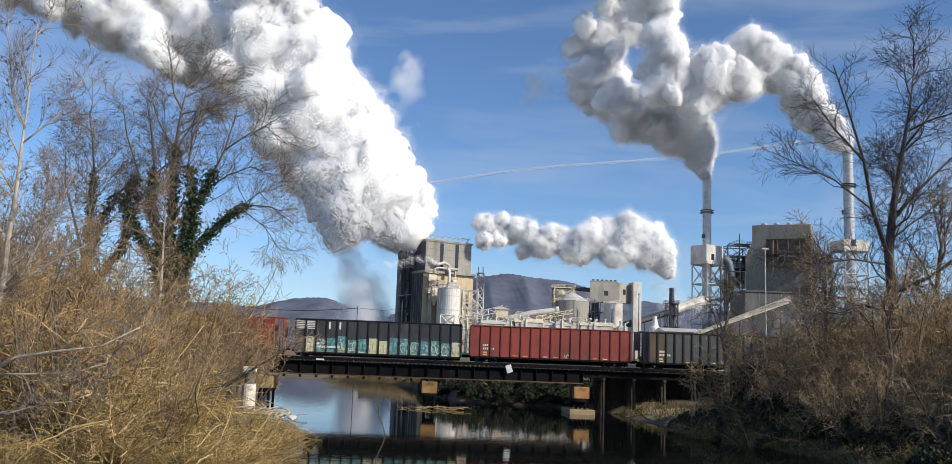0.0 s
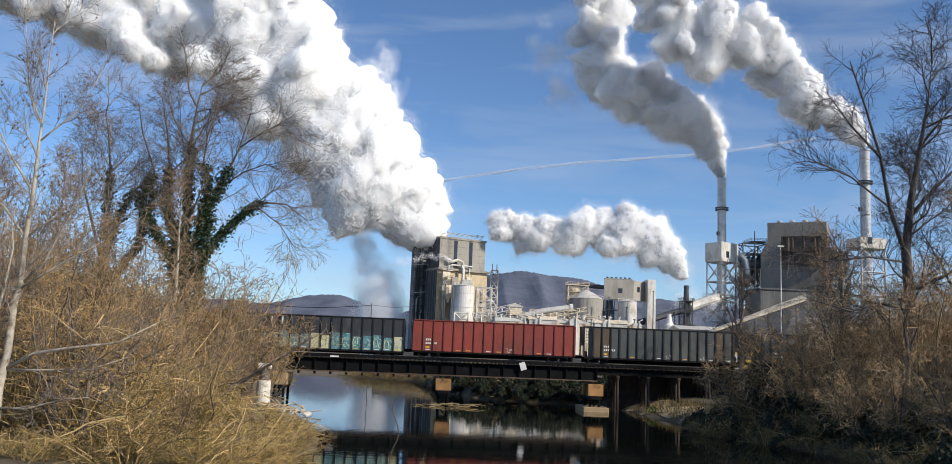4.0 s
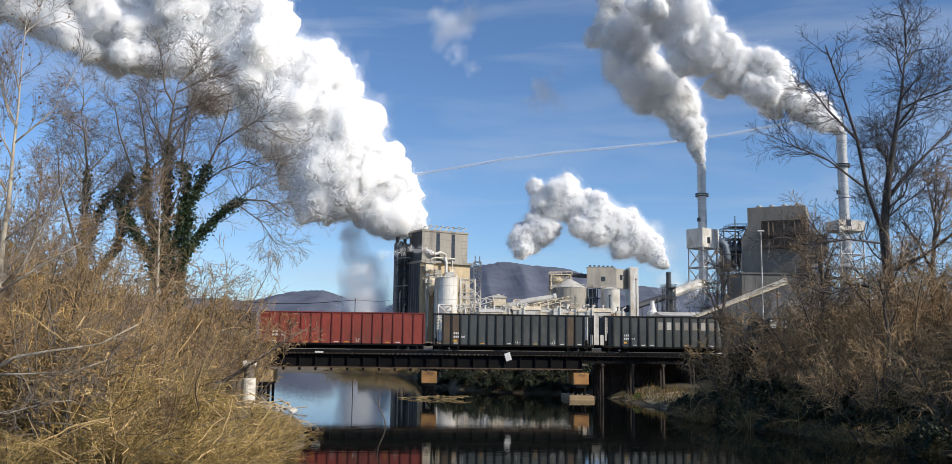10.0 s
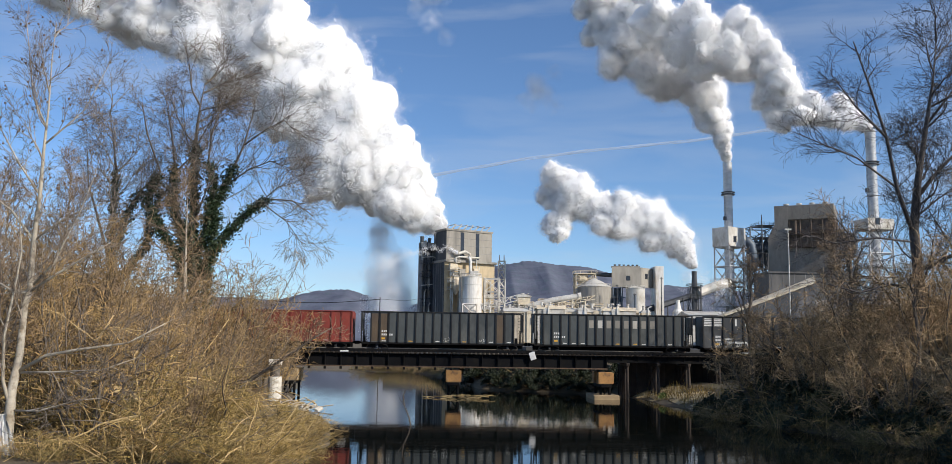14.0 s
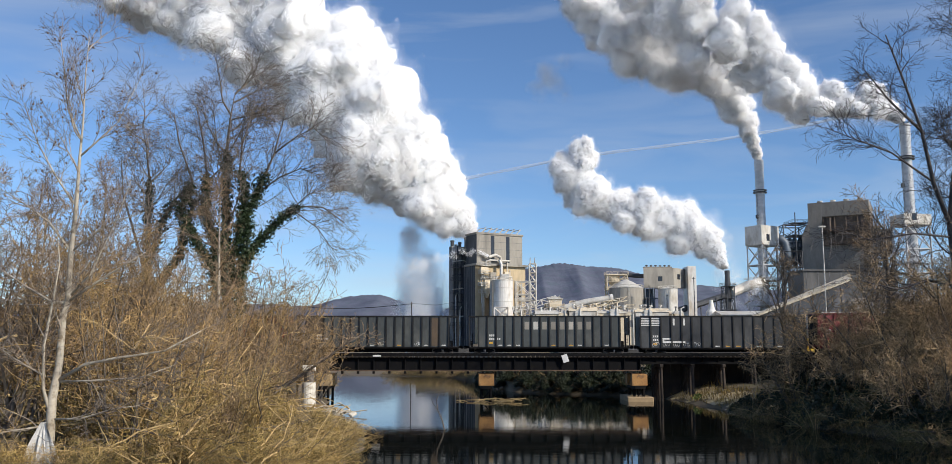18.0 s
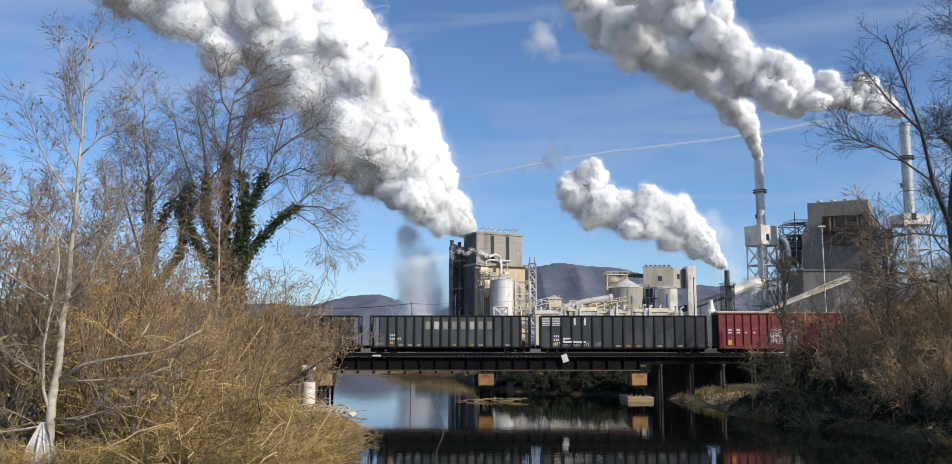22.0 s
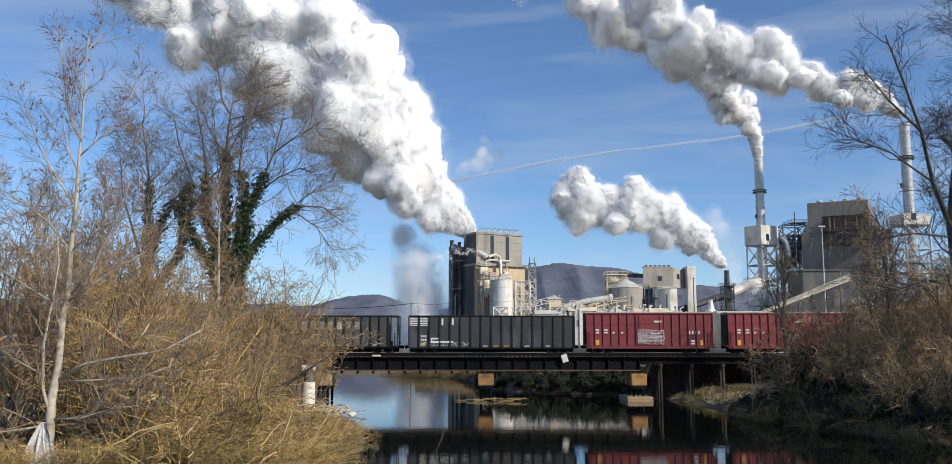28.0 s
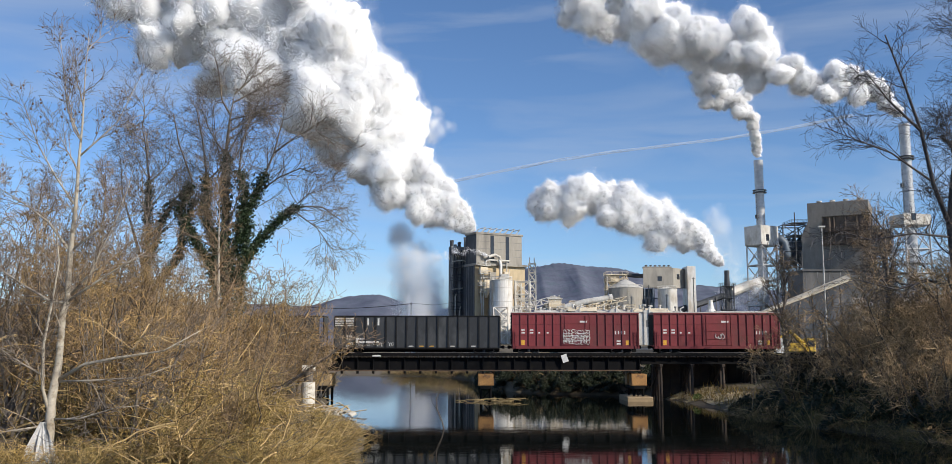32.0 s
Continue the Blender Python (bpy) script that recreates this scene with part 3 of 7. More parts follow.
part("side_twig", Geo().path([(-0.55, 0, 1.55), (-0.95, 0, 2.1), (-1.1, 0, 2.6)], [0.025, 0.02, 0.01], 5), BARK_GREY, drown)
ribbon = thing("red_ribbon", (36.5, 74.6, 1.35), "bright red ribbon caught in the bank shrubs", "ribbon")
part("strip", Geo().add([(-0.18, 0, 0.5), (0.1, 0.03, 0.55), (0.2, 0, 0.0), (-0.02, -0.04, -0.25), (-0.18, 0.03, 0.5), (0.1, 0.06, 0.55), (0.2, 0.03, 0.0), (-0.02, -0.01, -0.25)],
                        [(0, 1, 2, 3), (7, 6, 5, 4), (0, 4, 5, 1), (1, 5, 6, 2), (2, 6, 7, 3), (3, 7, 4, 0)]), RED_CLOTH, ribbon)
rd = random.Random(31)
heap = thing("driftwood_heap", (-14.6, 84.5, 0.1), "heap of pale driftwood and flood debris on the bank", "driftwood")
for k in range(60):
    c = Vector((rd.gauss(0, 1.6), rd.gauss(0, 2.2), abs(rd.gauss(0, 0.55))))
    d = Vector((rd.gauss(0, 0.8), rd.gauss(0, 0.8), rd.gauss(0.1, 0.35)))
    part("stick", Geo().path([c - d, c + Vector((0, 0, 0.08)), c + d], [0.06, 0.05, 0.02], 5), TWIG_PALE if k % 3 else BARK_PALE, heap)
for k in range(9):
    c = Vector((rd.gauss(0.8, 1.2), rd.gauss(0, 1.5), abs(rd.gauss(0.1, 0.3))))
    part("slab", Geo().soft(-0.35, -0.25, -0.12, 0.35, 0.25, 0.12, 0.05, pose(*c, rd.uniform(-30, 30), rd.uniform(-30, 30), rd.uniform(0, 180))), PLASTER_WHITE, heap, "pale broken concrete slab")


# ---- train ----
WHEEL_R = 0.46


def bogie(car, x):
    b = part("bogie", Geo().soft(x - 0.25, -1.0, 0.45, x + 0.25, 1.0, 0.84, 0.04), STEEL_BLACK, car)
    for y in (-1.12, 1.12):
        part("side_frame", Geo().prism([(x - 1.25, 0.42), (x - 1.1, 0.62), (x - 0.45, 0.78), (x + 0.45, 0.78), (x + 1.1, 0.62), (x + 1.25, 0.42), (x + 1.0, 0.38), (x + 0.5, 0.28), (x - 0.5, 0.28), (x - 1.0, 0.38)], y - 0.07, y + 0.07), STEEL_BLACK, b)
    for y in (-1.2, 1.2):
        part("spring", Geo().lathe([(0.16, 0.36), (0.18, 0.44), (0.16, 0.52), (0.18, 0.6), (0.16, 0.68)], 8, (x, y, 0)), STEEL_DARK, b)


wheel_g = Geo()
for y in (-0.72, 0.72):
    wheel_g.path([(0, y - 0.07, 0), (0, y - 0.02, 0), (0, y + 0.07, 0)], [WHEEL_R if y > 0 else WHEEL_R + 0.0, WHEEL_R, WHEEL_R], 20)
wheel_g.rod((0, -1.05, 0), (0, 1.05, 0), 0.08, 0.08, 8)
WHEELS = []
wheel_mesh = None


def running_gear(car, half):
    global wheel_mesh
    if wheel_mesh is None:
        wheel_mesh = wheel_g.mesh("wheelset", RAIL_STEEL)
    for x in (-half + 2.1, half - 2.1):
        bogie(car, x)
        for dx in (-0.85, 0.85):
            w = part("wheelset", wheel_mesh, RAIL_STEEL, car, "steel wheels on an axle", at=(x + dx, 0, WHEEL_R))
            WHEELS.append((w, x + dx))
    for s in (-1, 1):
        part("coupler", Geo().soft(s * half - 0.25, -0.14, 0.78, s * half + 0.25, 0.14, 1.06, 0.04).soft(s * (half + 0.3) - 0.18, -0.2, 0.72, s * (half + 0.3) + 0.18, 0.2, 1.12, 0.05), STEEL_BLACK, car)


def ladder(x, y, z0, z1, face):
    g = Geo()
    for s in (-0.2, 0.2):
        g.box(x + s - 0.02, y - 0.03, z0, x + s + 0.02, y + 0.03, z1)
    z = z0 + 0.15
    while z < z1:
        g.box(x - 0.2, y - 0.015, z - 0.015, x + 0.2, y + 0.015, z + 0.015)
        z += 0.38
    return g


def bars(car, x, z, w, h, material, y=-1.608, rows_=1, gap=0.08):
    g = Geo()
    for i in range(rows_):
        g.box(x, y - 0.006, z + i * (h + gap), x + w, y, z + i * (h + gap) + h)
    return part("stencil", g, material, car, "faded painted marks")


def scribble(car, x, z, w, h, material, seed, y=-1.612, loops=7, thick=0.035):
    r = random.Random(seed)
    g = Geo()
    for k in range(loops):
        cx, cz = x + w * (k + 0.5) / loops, z + h * r.uniform(0.35, 0.65)
        pts = []
        a0, da = r.uniform(0, 6), r.uniform(3.5, 5.8)
        for i in range(9):
            a = a0 + da * i / 8
            pts.append((cx + math.cos(a) * w / loops * r.uniform(0.4, 0.75), y, min(z + h, max(z, cz + math.sin(a) * h * r.uniform(0.3, 0.55)))))
        g.path(pts, [thick] * 9, 4)
    return part("graffiti", g, material, car, "sprayed scribble")


def gondola(x0, x1, paint, rib_paint, label, deep=0.0, stripes=False, end_cage=True, seed=1):
    """An open high-sided freight car with outside ribs."""
    L, half = x1 - x0, (x1 - x0) / 2
    car = thing("gondola_car", ((x0 + x1) / 2, TRACK_Y, RAIL_Z), label, "freight car", "cars of the train")
    zb, zt, hw, th = 0.98 - deep, 4.78, 1.5, 0.05
    in_l = -half + (1.35 if end_cage else 0.12)
    in_r = half - (1.35 if end_cage else 0.12)
    for y in (-hw, hw):
        part("side_sheet", Geo().box(in_l, y - th / 2, zb, in_r, y + th / 2, zt - 0.08), paint, car)
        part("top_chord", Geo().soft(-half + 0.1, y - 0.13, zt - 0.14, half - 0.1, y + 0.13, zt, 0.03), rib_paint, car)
        part("side_sill", Geo().soft(-half + 0.2, y - 0.1, zb - 0.24, half - 0.2, y + 0.1, zb, 0.03), STEEL_BLACK, car)
    for x, s in ((in_l, -1), (in_r, 1)):
        part("end_sheet", Geo().box(x - th / 2, -hw + 0.03, zb, x + th / 2, hw - 0.03, zt - 0.15), paint, car)
    part("floor", Geo().box(in_l, -hw + 0.03, zb - 0.1, in_r, hw - 0.03, zb), STEEL_BLACK, car)
    part("centre_sill", Geo().box(-half + 0.15, -0.3, 0.3, half - 0.15, 0.3, 0.88), STEEL_BLACK, car)
    n = 16
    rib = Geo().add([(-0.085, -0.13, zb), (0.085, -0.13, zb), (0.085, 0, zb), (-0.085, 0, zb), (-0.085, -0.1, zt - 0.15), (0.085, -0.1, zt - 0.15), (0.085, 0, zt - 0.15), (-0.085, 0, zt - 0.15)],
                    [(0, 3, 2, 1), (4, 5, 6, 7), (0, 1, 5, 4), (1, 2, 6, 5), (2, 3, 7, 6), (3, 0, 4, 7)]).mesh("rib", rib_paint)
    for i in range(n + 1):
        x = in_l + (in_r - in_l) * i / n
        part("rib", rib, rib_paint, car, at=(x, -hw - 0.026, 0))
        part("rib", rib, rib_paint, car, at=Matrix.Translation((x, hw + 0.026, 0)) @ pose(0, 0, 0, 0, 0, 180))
    if end_cage:
        for s in (-1, 1):
            for y in (-hw + 0.02, hw - 0.02):
                part("corner_post", Geo().soft(s * (half - 0.2) - 0.08, y - 0.08, zb - 0.02, s * (half - 0.2) + 0.08, y + 0.08, zt - 0.15, 0.02), rib_paint, car)
            part("platform", Geo().box(s * (half - 0.75) - 0.6, -hw, zb - 0.06, s * (half - 0.75) + 0.6, hw, zb - 0.012), STEEL_BLACK, car)
            part("ladder", ladder(s * (half - 0.62), -hw + 0.02, 0.95, zt - 0.2, s), rib_paint, car)
            part("end_sheet_outer", Geo().box(s * (half - 0.2) - 0.02, -hw + 0.1, zb + 1.4, s * (half - 0.2) + 0.02, hw - 0.1, zt - 0.2), paint, car)
            part("brake_gear", Geo().box(s * (half - 0.75) - 0.4, -1.2, zb, s * (half - 0.75) - 0.1, -0.4, zb + 0.7).rod((s * (half - 0.6), -1.3, zb), (s * (half - 0.6), -1.3, zb + 1.6), 0.05), STEEL_BLACK, car)
    running_gear(car, half)
    r = random.Random(seed)
    step = (in_r - in_l) / n
    for i in range(1, n):
        x = in_l + step * i
        k = r.random()
        if k < 0.35:
            bars(car, x + 0.25, zb + 0.12, step * 0.45, 0.1, STENCIL_Y if r.random() < 0.5 else STENCIL, -hw - 0.03)
        elif k < 0.5:
            scribble(car, x + 0.2, zb + 0.15, step * 0.6, 0.5, STENCIL, seed * 50 + i, -hw - 0.035, 3, 0.022)
    for k in range(3):
        bars(car, in_l + step * 1.2 + k * 0.24, zb + 1.25, 0.16, 0.24, STENCIL, -hw - 0.03)
    for k in range(6):
        if k != 3:
            bars(car, in_l + step * 1.2 + k * 0.24, zb + 0.82, 0.16, 0.24, STENCIL, -hw - 0.03 if k < 4 else -hw - 0.135)
    bars(car, in_l + step * 1.2, zb + 0.35, step * 0.4, 0.22, STENCIL_Y, -hw - 0.03)
    if stripes:
        bars(car, in_l + 0.08, zt - 1.25, step - 0.2, 0.12, STENCIL, -hw - 0.03, 5, 0.09)
        bars(car, in_l + step + 0.1, zt - 1.25, step - 0.25, 0.12, STENCIL, -hw - 0.03, 5, 0.09)
        for i in (3, 4):
            bars(car, in_l + step * i + 0.2, zt - 1.2, 0.22, 0.85, STENCIL, -hw - 0.03)
        bars(car, in_l + step * 2.1, zb + 0.55, step * 2.2, 0.24, STENCIL, -hw - 0.135)
        bars(car, in_l + step * 2.1, zb + 0.98, step * 0.9, 0.2, STENCIL, -hw - 0.03)
    return car, in_l, step, zb, zt


def boxcar(x0, x1, label, tag_seed=0, light_end=False):
    L, half = x1 - x0, (x1 - x0) / 2
    car = thing("boxcar", ((x0 + x1) / 2, TRACK_Y, RAIL_Z), label, "freight car", "cars of the train")
    zb, zt, hw = 0.98, 5.12, 1.5
    part("body", Geo().box(-half, -hw, zb, half, hw, zt), CAR_MAROON, car)
    part("roof", Geo().prism([(-half - 0.05, zt + 0.004), (half + 0.05, zt + 0.004), (half + 0.05, zt + 0.1), (-half - 0.05, zt + 0.1)], -hw - 0.06, hw + 0.06), PALE_METAL, car, "dull grey metal roof")
    for y in (-1, 1):
        part("roof_rail", Geo().box(-half - 0.02, y * (hw + 0.07) - 0.03, zt - 0.16, half + 0.02, y * (hw + 0.07) + 0.03, zt + 0.02), CAR_MAROONRIB, car)
        part("side_sill", Geo().box(-half, y * (hw + 0.05) - 0.045, zb - 0.26, half, y * (hw + 0.05) + 0.045, zb + 0.1), CAR_MAROONRIB, car)
    post = Geo().soft(-0.05, -0.11, zb + 0.1, 0.05, -0.004, zt - 0.16, 0.02).mesh("side_post", CAR_MAROONRIB)
    d0, d1 = -1.65, 1.65
    xs = [-half + 0.06 + i * (half + d0 - 0.12) / 6 for i in range(7)] + [d1 + 0.12 + i * (half - d1 - 0.18) / 6 for i in range(7)]
    for x in xs:
        part("side_post", post, CAR_MAROONRIB, car, at=(x, -hw, 0))
        part("side_post", post, CAR_MAROONRIB, car, at=Matrix.Translation((x, hw, 0)) @ pose(0, 0, 0, 0, 0, 180))
    for z in (zb + 1.35, zb + 2.7):
        for a, b in ((-half + 0.1, d0 - 0.1), (d1 + 0.1, half - 0.1)):
            part("side_seam", Geo().box(a, -hw - 0.035, z, b, -hw - 0.002, z + 0.06), CAR_MAROONRIB, car)
    door = part("sliding_door", Geo().soft(d0, -hw - 0.1, zb + 0.12, d1, -hw - 0.02, zt - 0.28, 0.02), CAR_MAROON, car, "closed corrugated sliding door")
    for i in range(3):
        part("door_rib", Geo().box(d0 + 0.1, -hw - 0.15, zb + 0.9 + i * 0.95, d1 - 0.1, -hw - 0.102, zb + 1.02 + i * 0.95), CAR_MAROONRIB, door)
    for x in (d0 + 0.35, d1 - 0.4):
        part("lock_rod", Geo().rod((x, -hw - 0.16, zb + 0.2), (x, -hw - 0.16, zt - 0.35), 0.03, 0.03, 6), CAR_MAROONRIB, door)
    for s in (-1, 1):
        part("ladder", ladder(s * (half - 0.35), -hw - 0.14, 0.7, zb + 1.9, s), CAR_MAROONRIB, car)
        paint_ = PALE_METAL if light_end and s > 0 else STEEL_BLACK
        end_ = part("end_wall", Geo().box(s * half - 0.03, -hw + 0.1, zb + 0.2, s * half + 0.03, hw - 0.1, zt - 0.2), paint_, car)
        for k in range(9):
            part("corrugation", Geo().box(s * half - 0.06, -hw + 0.1, zb + 0.3 + k * 0.43, s * half + 0.06, hw - 0.1, zb + 0.5 + k * 0.43), paint_, end_)
    part("under_gear", Geo().box(-1.5, -0.9, 0.35, 0.6, -0.3, 0.72).rod((0.9, -0.7, 0.5), (2.2, -0.7, 0.5), 0.22, 0.22, 10).box(-half + 0.2, -0.3, 0.3, half - 0.2, 0.3, 0.85), STEEL_BLACK, car)
    running_gear(car, half)
    step = (half + d0) / 6
    for i, (w, m) in enumerate(((0.55, STENCIL), (0.55, STENCIL), (0.3, STENCIL), (0.35, STENCIL))):
        bars(car, -half + step * (1 + i) + 0.15, zb + 1.6, w * 0.8, 0.18, m, -hw - 0.006, 2 if i < 2 else 1, 0.16)
    bars(car, -half + step * 1 + 0.12, zb + 0.2, 0.45, 0.6, STENCIL_Y, -hw - 0.006)
    bars(car, half - step * 1.6, zb + 0.2, 0.35, 0.55, STENCIL_Y, -hw - 0.006)
    bars(car, half - step * 2.7, zb + 0.25, 0.5, 0.18, STENCIL, -hw - 0.006, 2, 0.15)
    for i in range(4):
        bars(car, half - step * 2.9 + i * 0.38, zb + 1.5, 0.16, 0.42, STENCIL, -hw - 0.006)
    bars(car, 0.55, zt - 1.2, 0.9, 0.22, STENCIL, -hw - 0.106)
    if tag_seed:
        for k in range(5):
            scribble(car, d0 + 0.15, zb + 0.25 + k * 0.32, 3.2, 0.55, STENCIL if k % 2 else WHITE_BOARD, tag_seed + k, -hw - 0.17, 9, 0.035)
    else:
        scribble(car, -0.2, zb + 0.9, 1.0, 0.7, STENCIL, 77, -hw - 0.17, 3, 0.04)
    return car


CARS = []
c, *_ = gondola(-89.6, -69.1, CAR_RED, CAR_REDRIB, "faded red ribbed gondola car", seed=11)
CARS.append(c)
c, gl, gs, gb, _ = gondola(-67.95, -47.4, CAR_BLACK, CAR_BLACKRIB, "black ribbed gondola car with teal graffiti along its foot", 0.25, True, False, seed=12)
CARS.append(c)
for i in range(1, 16):
    top = gb + (1.75 + 0.15 * math.sin(i * 2.1) if i not in (4, 9, 10) else 2.0)
    part("graffiti_panel", Geo().box(gl + gs * i + 0.1, -1.532, gb + 0.05, gl + gs * (i + 1) - 0.1, -1.5255, top), SPRAY_CREAM if i in (1, 7, 8, 15) else SPRAY_TEAL, c, "sprayed letters in teal and cream")
    scribble(c, gl + gs * i + 0.15, gb + 0.3, gs - 0.3, 1.2, SPRAY_CREAM if i % 3 else SPRAY_TEAL, 300 + i, -1.54, 2, 0.05)
c, *_ = gondola(-46.45, -26.25, CAR_RED, CAR_REDRIB, "faded red ribbed gondola car with white stencils", 0, False, False, seed=13)
CARS.append(c)
c, il, ist, izb, izt = gondola(-25.4, -5.1, CAR_GREY, CAR_BLACKRIB, "weathered dark grey ribbed gondola car with brown end panels", seed=14)
for i in (0, 1, 14):
    part("patch_panel", Geo().box(il + ist * i + 0.1, -1.532, izb + 0.1, il + ist * (i + 1) - 0.1, -1.5255, izt - 0.3), CAR_BROWN, c, "rusty brown repaired panel")
CARS.append(c)
c, il, ist, izb, izt = gondola(-4.1, 16.05, CAR_GREY, CAR_BLACKRIB, "dark grey ribbed gondola car with pale weathered panels", seed=15)
for i in range(5, 13):
    part("scuffed_panel", Geo().box(il + ist * i + 0.22, -1.532, izb + 2.1, il + ist * (i + 1) - 0.3, -1.5255, izt - 0.75), PALE_METAL if i % 4 == 2 else CONCRETE_GREY, c, "scuffed pale patch")
CARS.append(c)
c, *_ = gondola(17.1, 37.75, CAR_BLACK, CAR_BLACKRIB, "black ribbed gondola car with a white striped emblem and stencils", 0.12, True, False, seed=16)
CARS.append(c)
CARS.append(boxcar(39.1, 54.8, "maroon boxcar with a white graffiti tag on its door", 500, True))
CARS.append(boxcar(56.6, 72.2, "maroon boxcar with white stencils"))
TRAIN = [(0, 52.48), (0.5, 51.57), (1, 50.62), (1.5, 49.58), (2, 48.52), (2.5, 47.38), (3, 46.17), (3.5, 44.95), (4.5, 42.40), (5.5, 39.68), (6.5, 36.92), (7.5, 34.1), (8.5, 31.27),
         (9.5, 28.4), (10.5, 25.46), (11.5, 22.52), (12.5, 19.55), (13.5, 16.55), (14.5, 13.56), (15.5, 10.57), (16.5, 7.58), (17.5, 4.58), (18.5, 1.56), (19.5, -1.5), (20.5, -4.57),
         (21.5, -7.61), (22.5, -10.62), (23.5, -13.54), (24.5, -16.34), (25.5, -19.03), (26.5, -21.68), (27.5, -24.23), (28.5, -26.63), (29.5, -28.98), (30.5, -31.27), (31.5, -33.51), (32, -34.62)]
# ---- paper mill ----
MG = 6.2  # ground level of the mill yard


def lattice(parent, name, x0, y0, x1, y1, z0, z1, bays, w, material, brace=0.6):
    """A four-legged braced steel frame: each leg and each bay's bracing is a part."""
    cs = [(x0, y0), (x1, y0), (x1, y1), (x0, y1)]
    for x, y in cs:
        part(name + "_leg", Geo().beam((x, y, z0), (x, y, z1), w), material, parent)
    for b in range(bays):
        a, c = z0 + (z1 - z0) * b / bays, z0 + (z1 - z0) * (b + 1) / bays
        for i in range(4):
            p, q = cs[i], cs[(i + 1) % 4]
            part("girt", Geo().beam((*p, c), (*q, c), w * 0.8), material, parent)
            part("brace", Geo().beam((*p, a), (*q, c), w * brace), material, parent)
            part("brace", Geo().beam((*q, a), (*p, c), w * brace), material, parent)


def platform(parent, x0, y0, x1, y1, z, material=None, rail=True):
    m = material or STEEL_DARK
    g = Geo().box(x0, y0, z - 0.15, x1, y1, z)
    part("platform", g, m, parent)
    if rail:
        g = Geo()
        cs = [(x0, y0), (x1, y0), (x1, y1), (x0, y1)]
        for i in range(4):
            p, q = cs[i], cs[(i + 1) % 4]
            for h in (0.6, 1.1):
                g.beam((*p, z + h), (*q, z + h), 0.09)
            n = max(1, int(math.dist(p, q) / 2))
            for k in range(n):
                a, b = p[0] + (q[0] - p[0]) * k / n, p[1] + (q[1] - p[1]) * k / n
                g.beam((a, b, z), (a, b, z + 1.1), 0.09)
        part("handrail", g, m, parent)


yard = Geo().box(-16, 236, 3.0, 260, 460, MG + 0.12)
single("pavement_mill_yard", yard, ASPHALT, "dark asphalt yard of the paper mill", "pavement", kind="structure")

single("pavement_cinder_yard", Geo().box(14, 150, 3.0, 260, 235.9, 6.0), ASPHALT, "dark cinder yard behind the railway", "pavement", kind="structure")

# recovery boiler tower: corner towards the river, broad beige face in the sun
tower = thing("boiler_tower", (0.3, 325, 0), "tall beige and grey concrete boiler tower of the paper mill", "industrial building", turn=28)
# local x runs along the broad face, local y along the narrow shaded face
part("upper_block", Geo().soft(0.0, 0.0, 37.0, 19.8, 8.5, 48.0, 0.1), CONCRETE_GREY, tower, "grey concrete upper storeys")
part("lower_block", Geo().soft(-0.4, 0.5, MG - 0.6, 21.4, 11.5, 36.2, 0.1), CONCRETE, tower, "sunlit beige concrete lower storeys")
# dark sheets carry the shade of the narrow side in their colour
part("side_cladding", Geo().box(-0.06, 0.15, 37.0, -0.004, 8.4, 47.9), SHADE_CLAD, tower, "cladding coloured dark for the shade of the narrow side")
part("side_cladding", Geo().box(-0.46, 0.65, MG, -0.404, 11.4, 36.1), SHADE_CLAD, tower, "cladding coloured dark for the shade of the narrow side")
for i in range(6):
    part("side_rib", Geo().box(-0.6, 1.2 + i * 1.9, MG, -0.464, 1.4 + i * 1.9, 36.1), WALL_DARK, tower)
part("stair_panel", Geo().box(4.6, -2.3, MG, 7.0, -0.9, 33.6), CONCRETE_GREY, tower, "grey boxed-in stair beside the silo")
part("header_pipe", Geo().path([(3.4, -1.3, 33.0), (3.4, -1.3, 37.8), (5.0, -1.3, 38.2), (13.5, -1.3, 38.2)], [0.32, 0.32, 0.32, 0.32], 8), PALE_METAL, tower, "pale header pipe along the ledge")
for x, z0, z1 in ((1.4, 22, 36), (2.4, 12, 34), (12.4, 24, 37.6), (13.6, 20, 35), (15.8, 9, 31)):
    part("riser_pipe", Geo().rod((x, -1.1, z0), (x, -1.1, z1), 0.22, 0.22, 8), PALE_METAL, tower)
for x, z, w, h in ((0.6, 33.2, 3.2, 2.2), (2.2, 29.0, 2.6, 1.8), (10.8, 31.4, 2.4, 2.6)):
    part("duct_box", Geo().soft(x, -2.2, z, x + w, -0.9, z + h, 0.08), CREAM, tower, "cream duct box")
for z in (28.6, 33.0, 36.0):
    platform(tower, 0.2, -2.8, 4.4, -0.9, z, PALE_METAL)
part("ledge", Geo().box(-0.6, -0.8, 36.204, 21.8, 11.7, 36.996), CONCRETE_GREY, tower, "projecting ledge")
part("parapet", Geo().box(-0.3, -0.3, 48.004, 20.1, 0.4, 48.7).box(-0.3, 8.2, 48.004, 20.1, 8.8, 48.7).box(-0.3, 0.4, 48.004, 0.3, 8.2, 48.7).box(19.5, 0.4, 48.004, 20.1, 8.2, 48.7), CONCRETE_GREY, tower)
for x in (6.0, 12.6):
    part("louvre", Geo().box(x, -0.06, 37.6, x + 1.5, -0.004, 47.6), GLASS_DARK, tower, "dark vertical louvre strip")
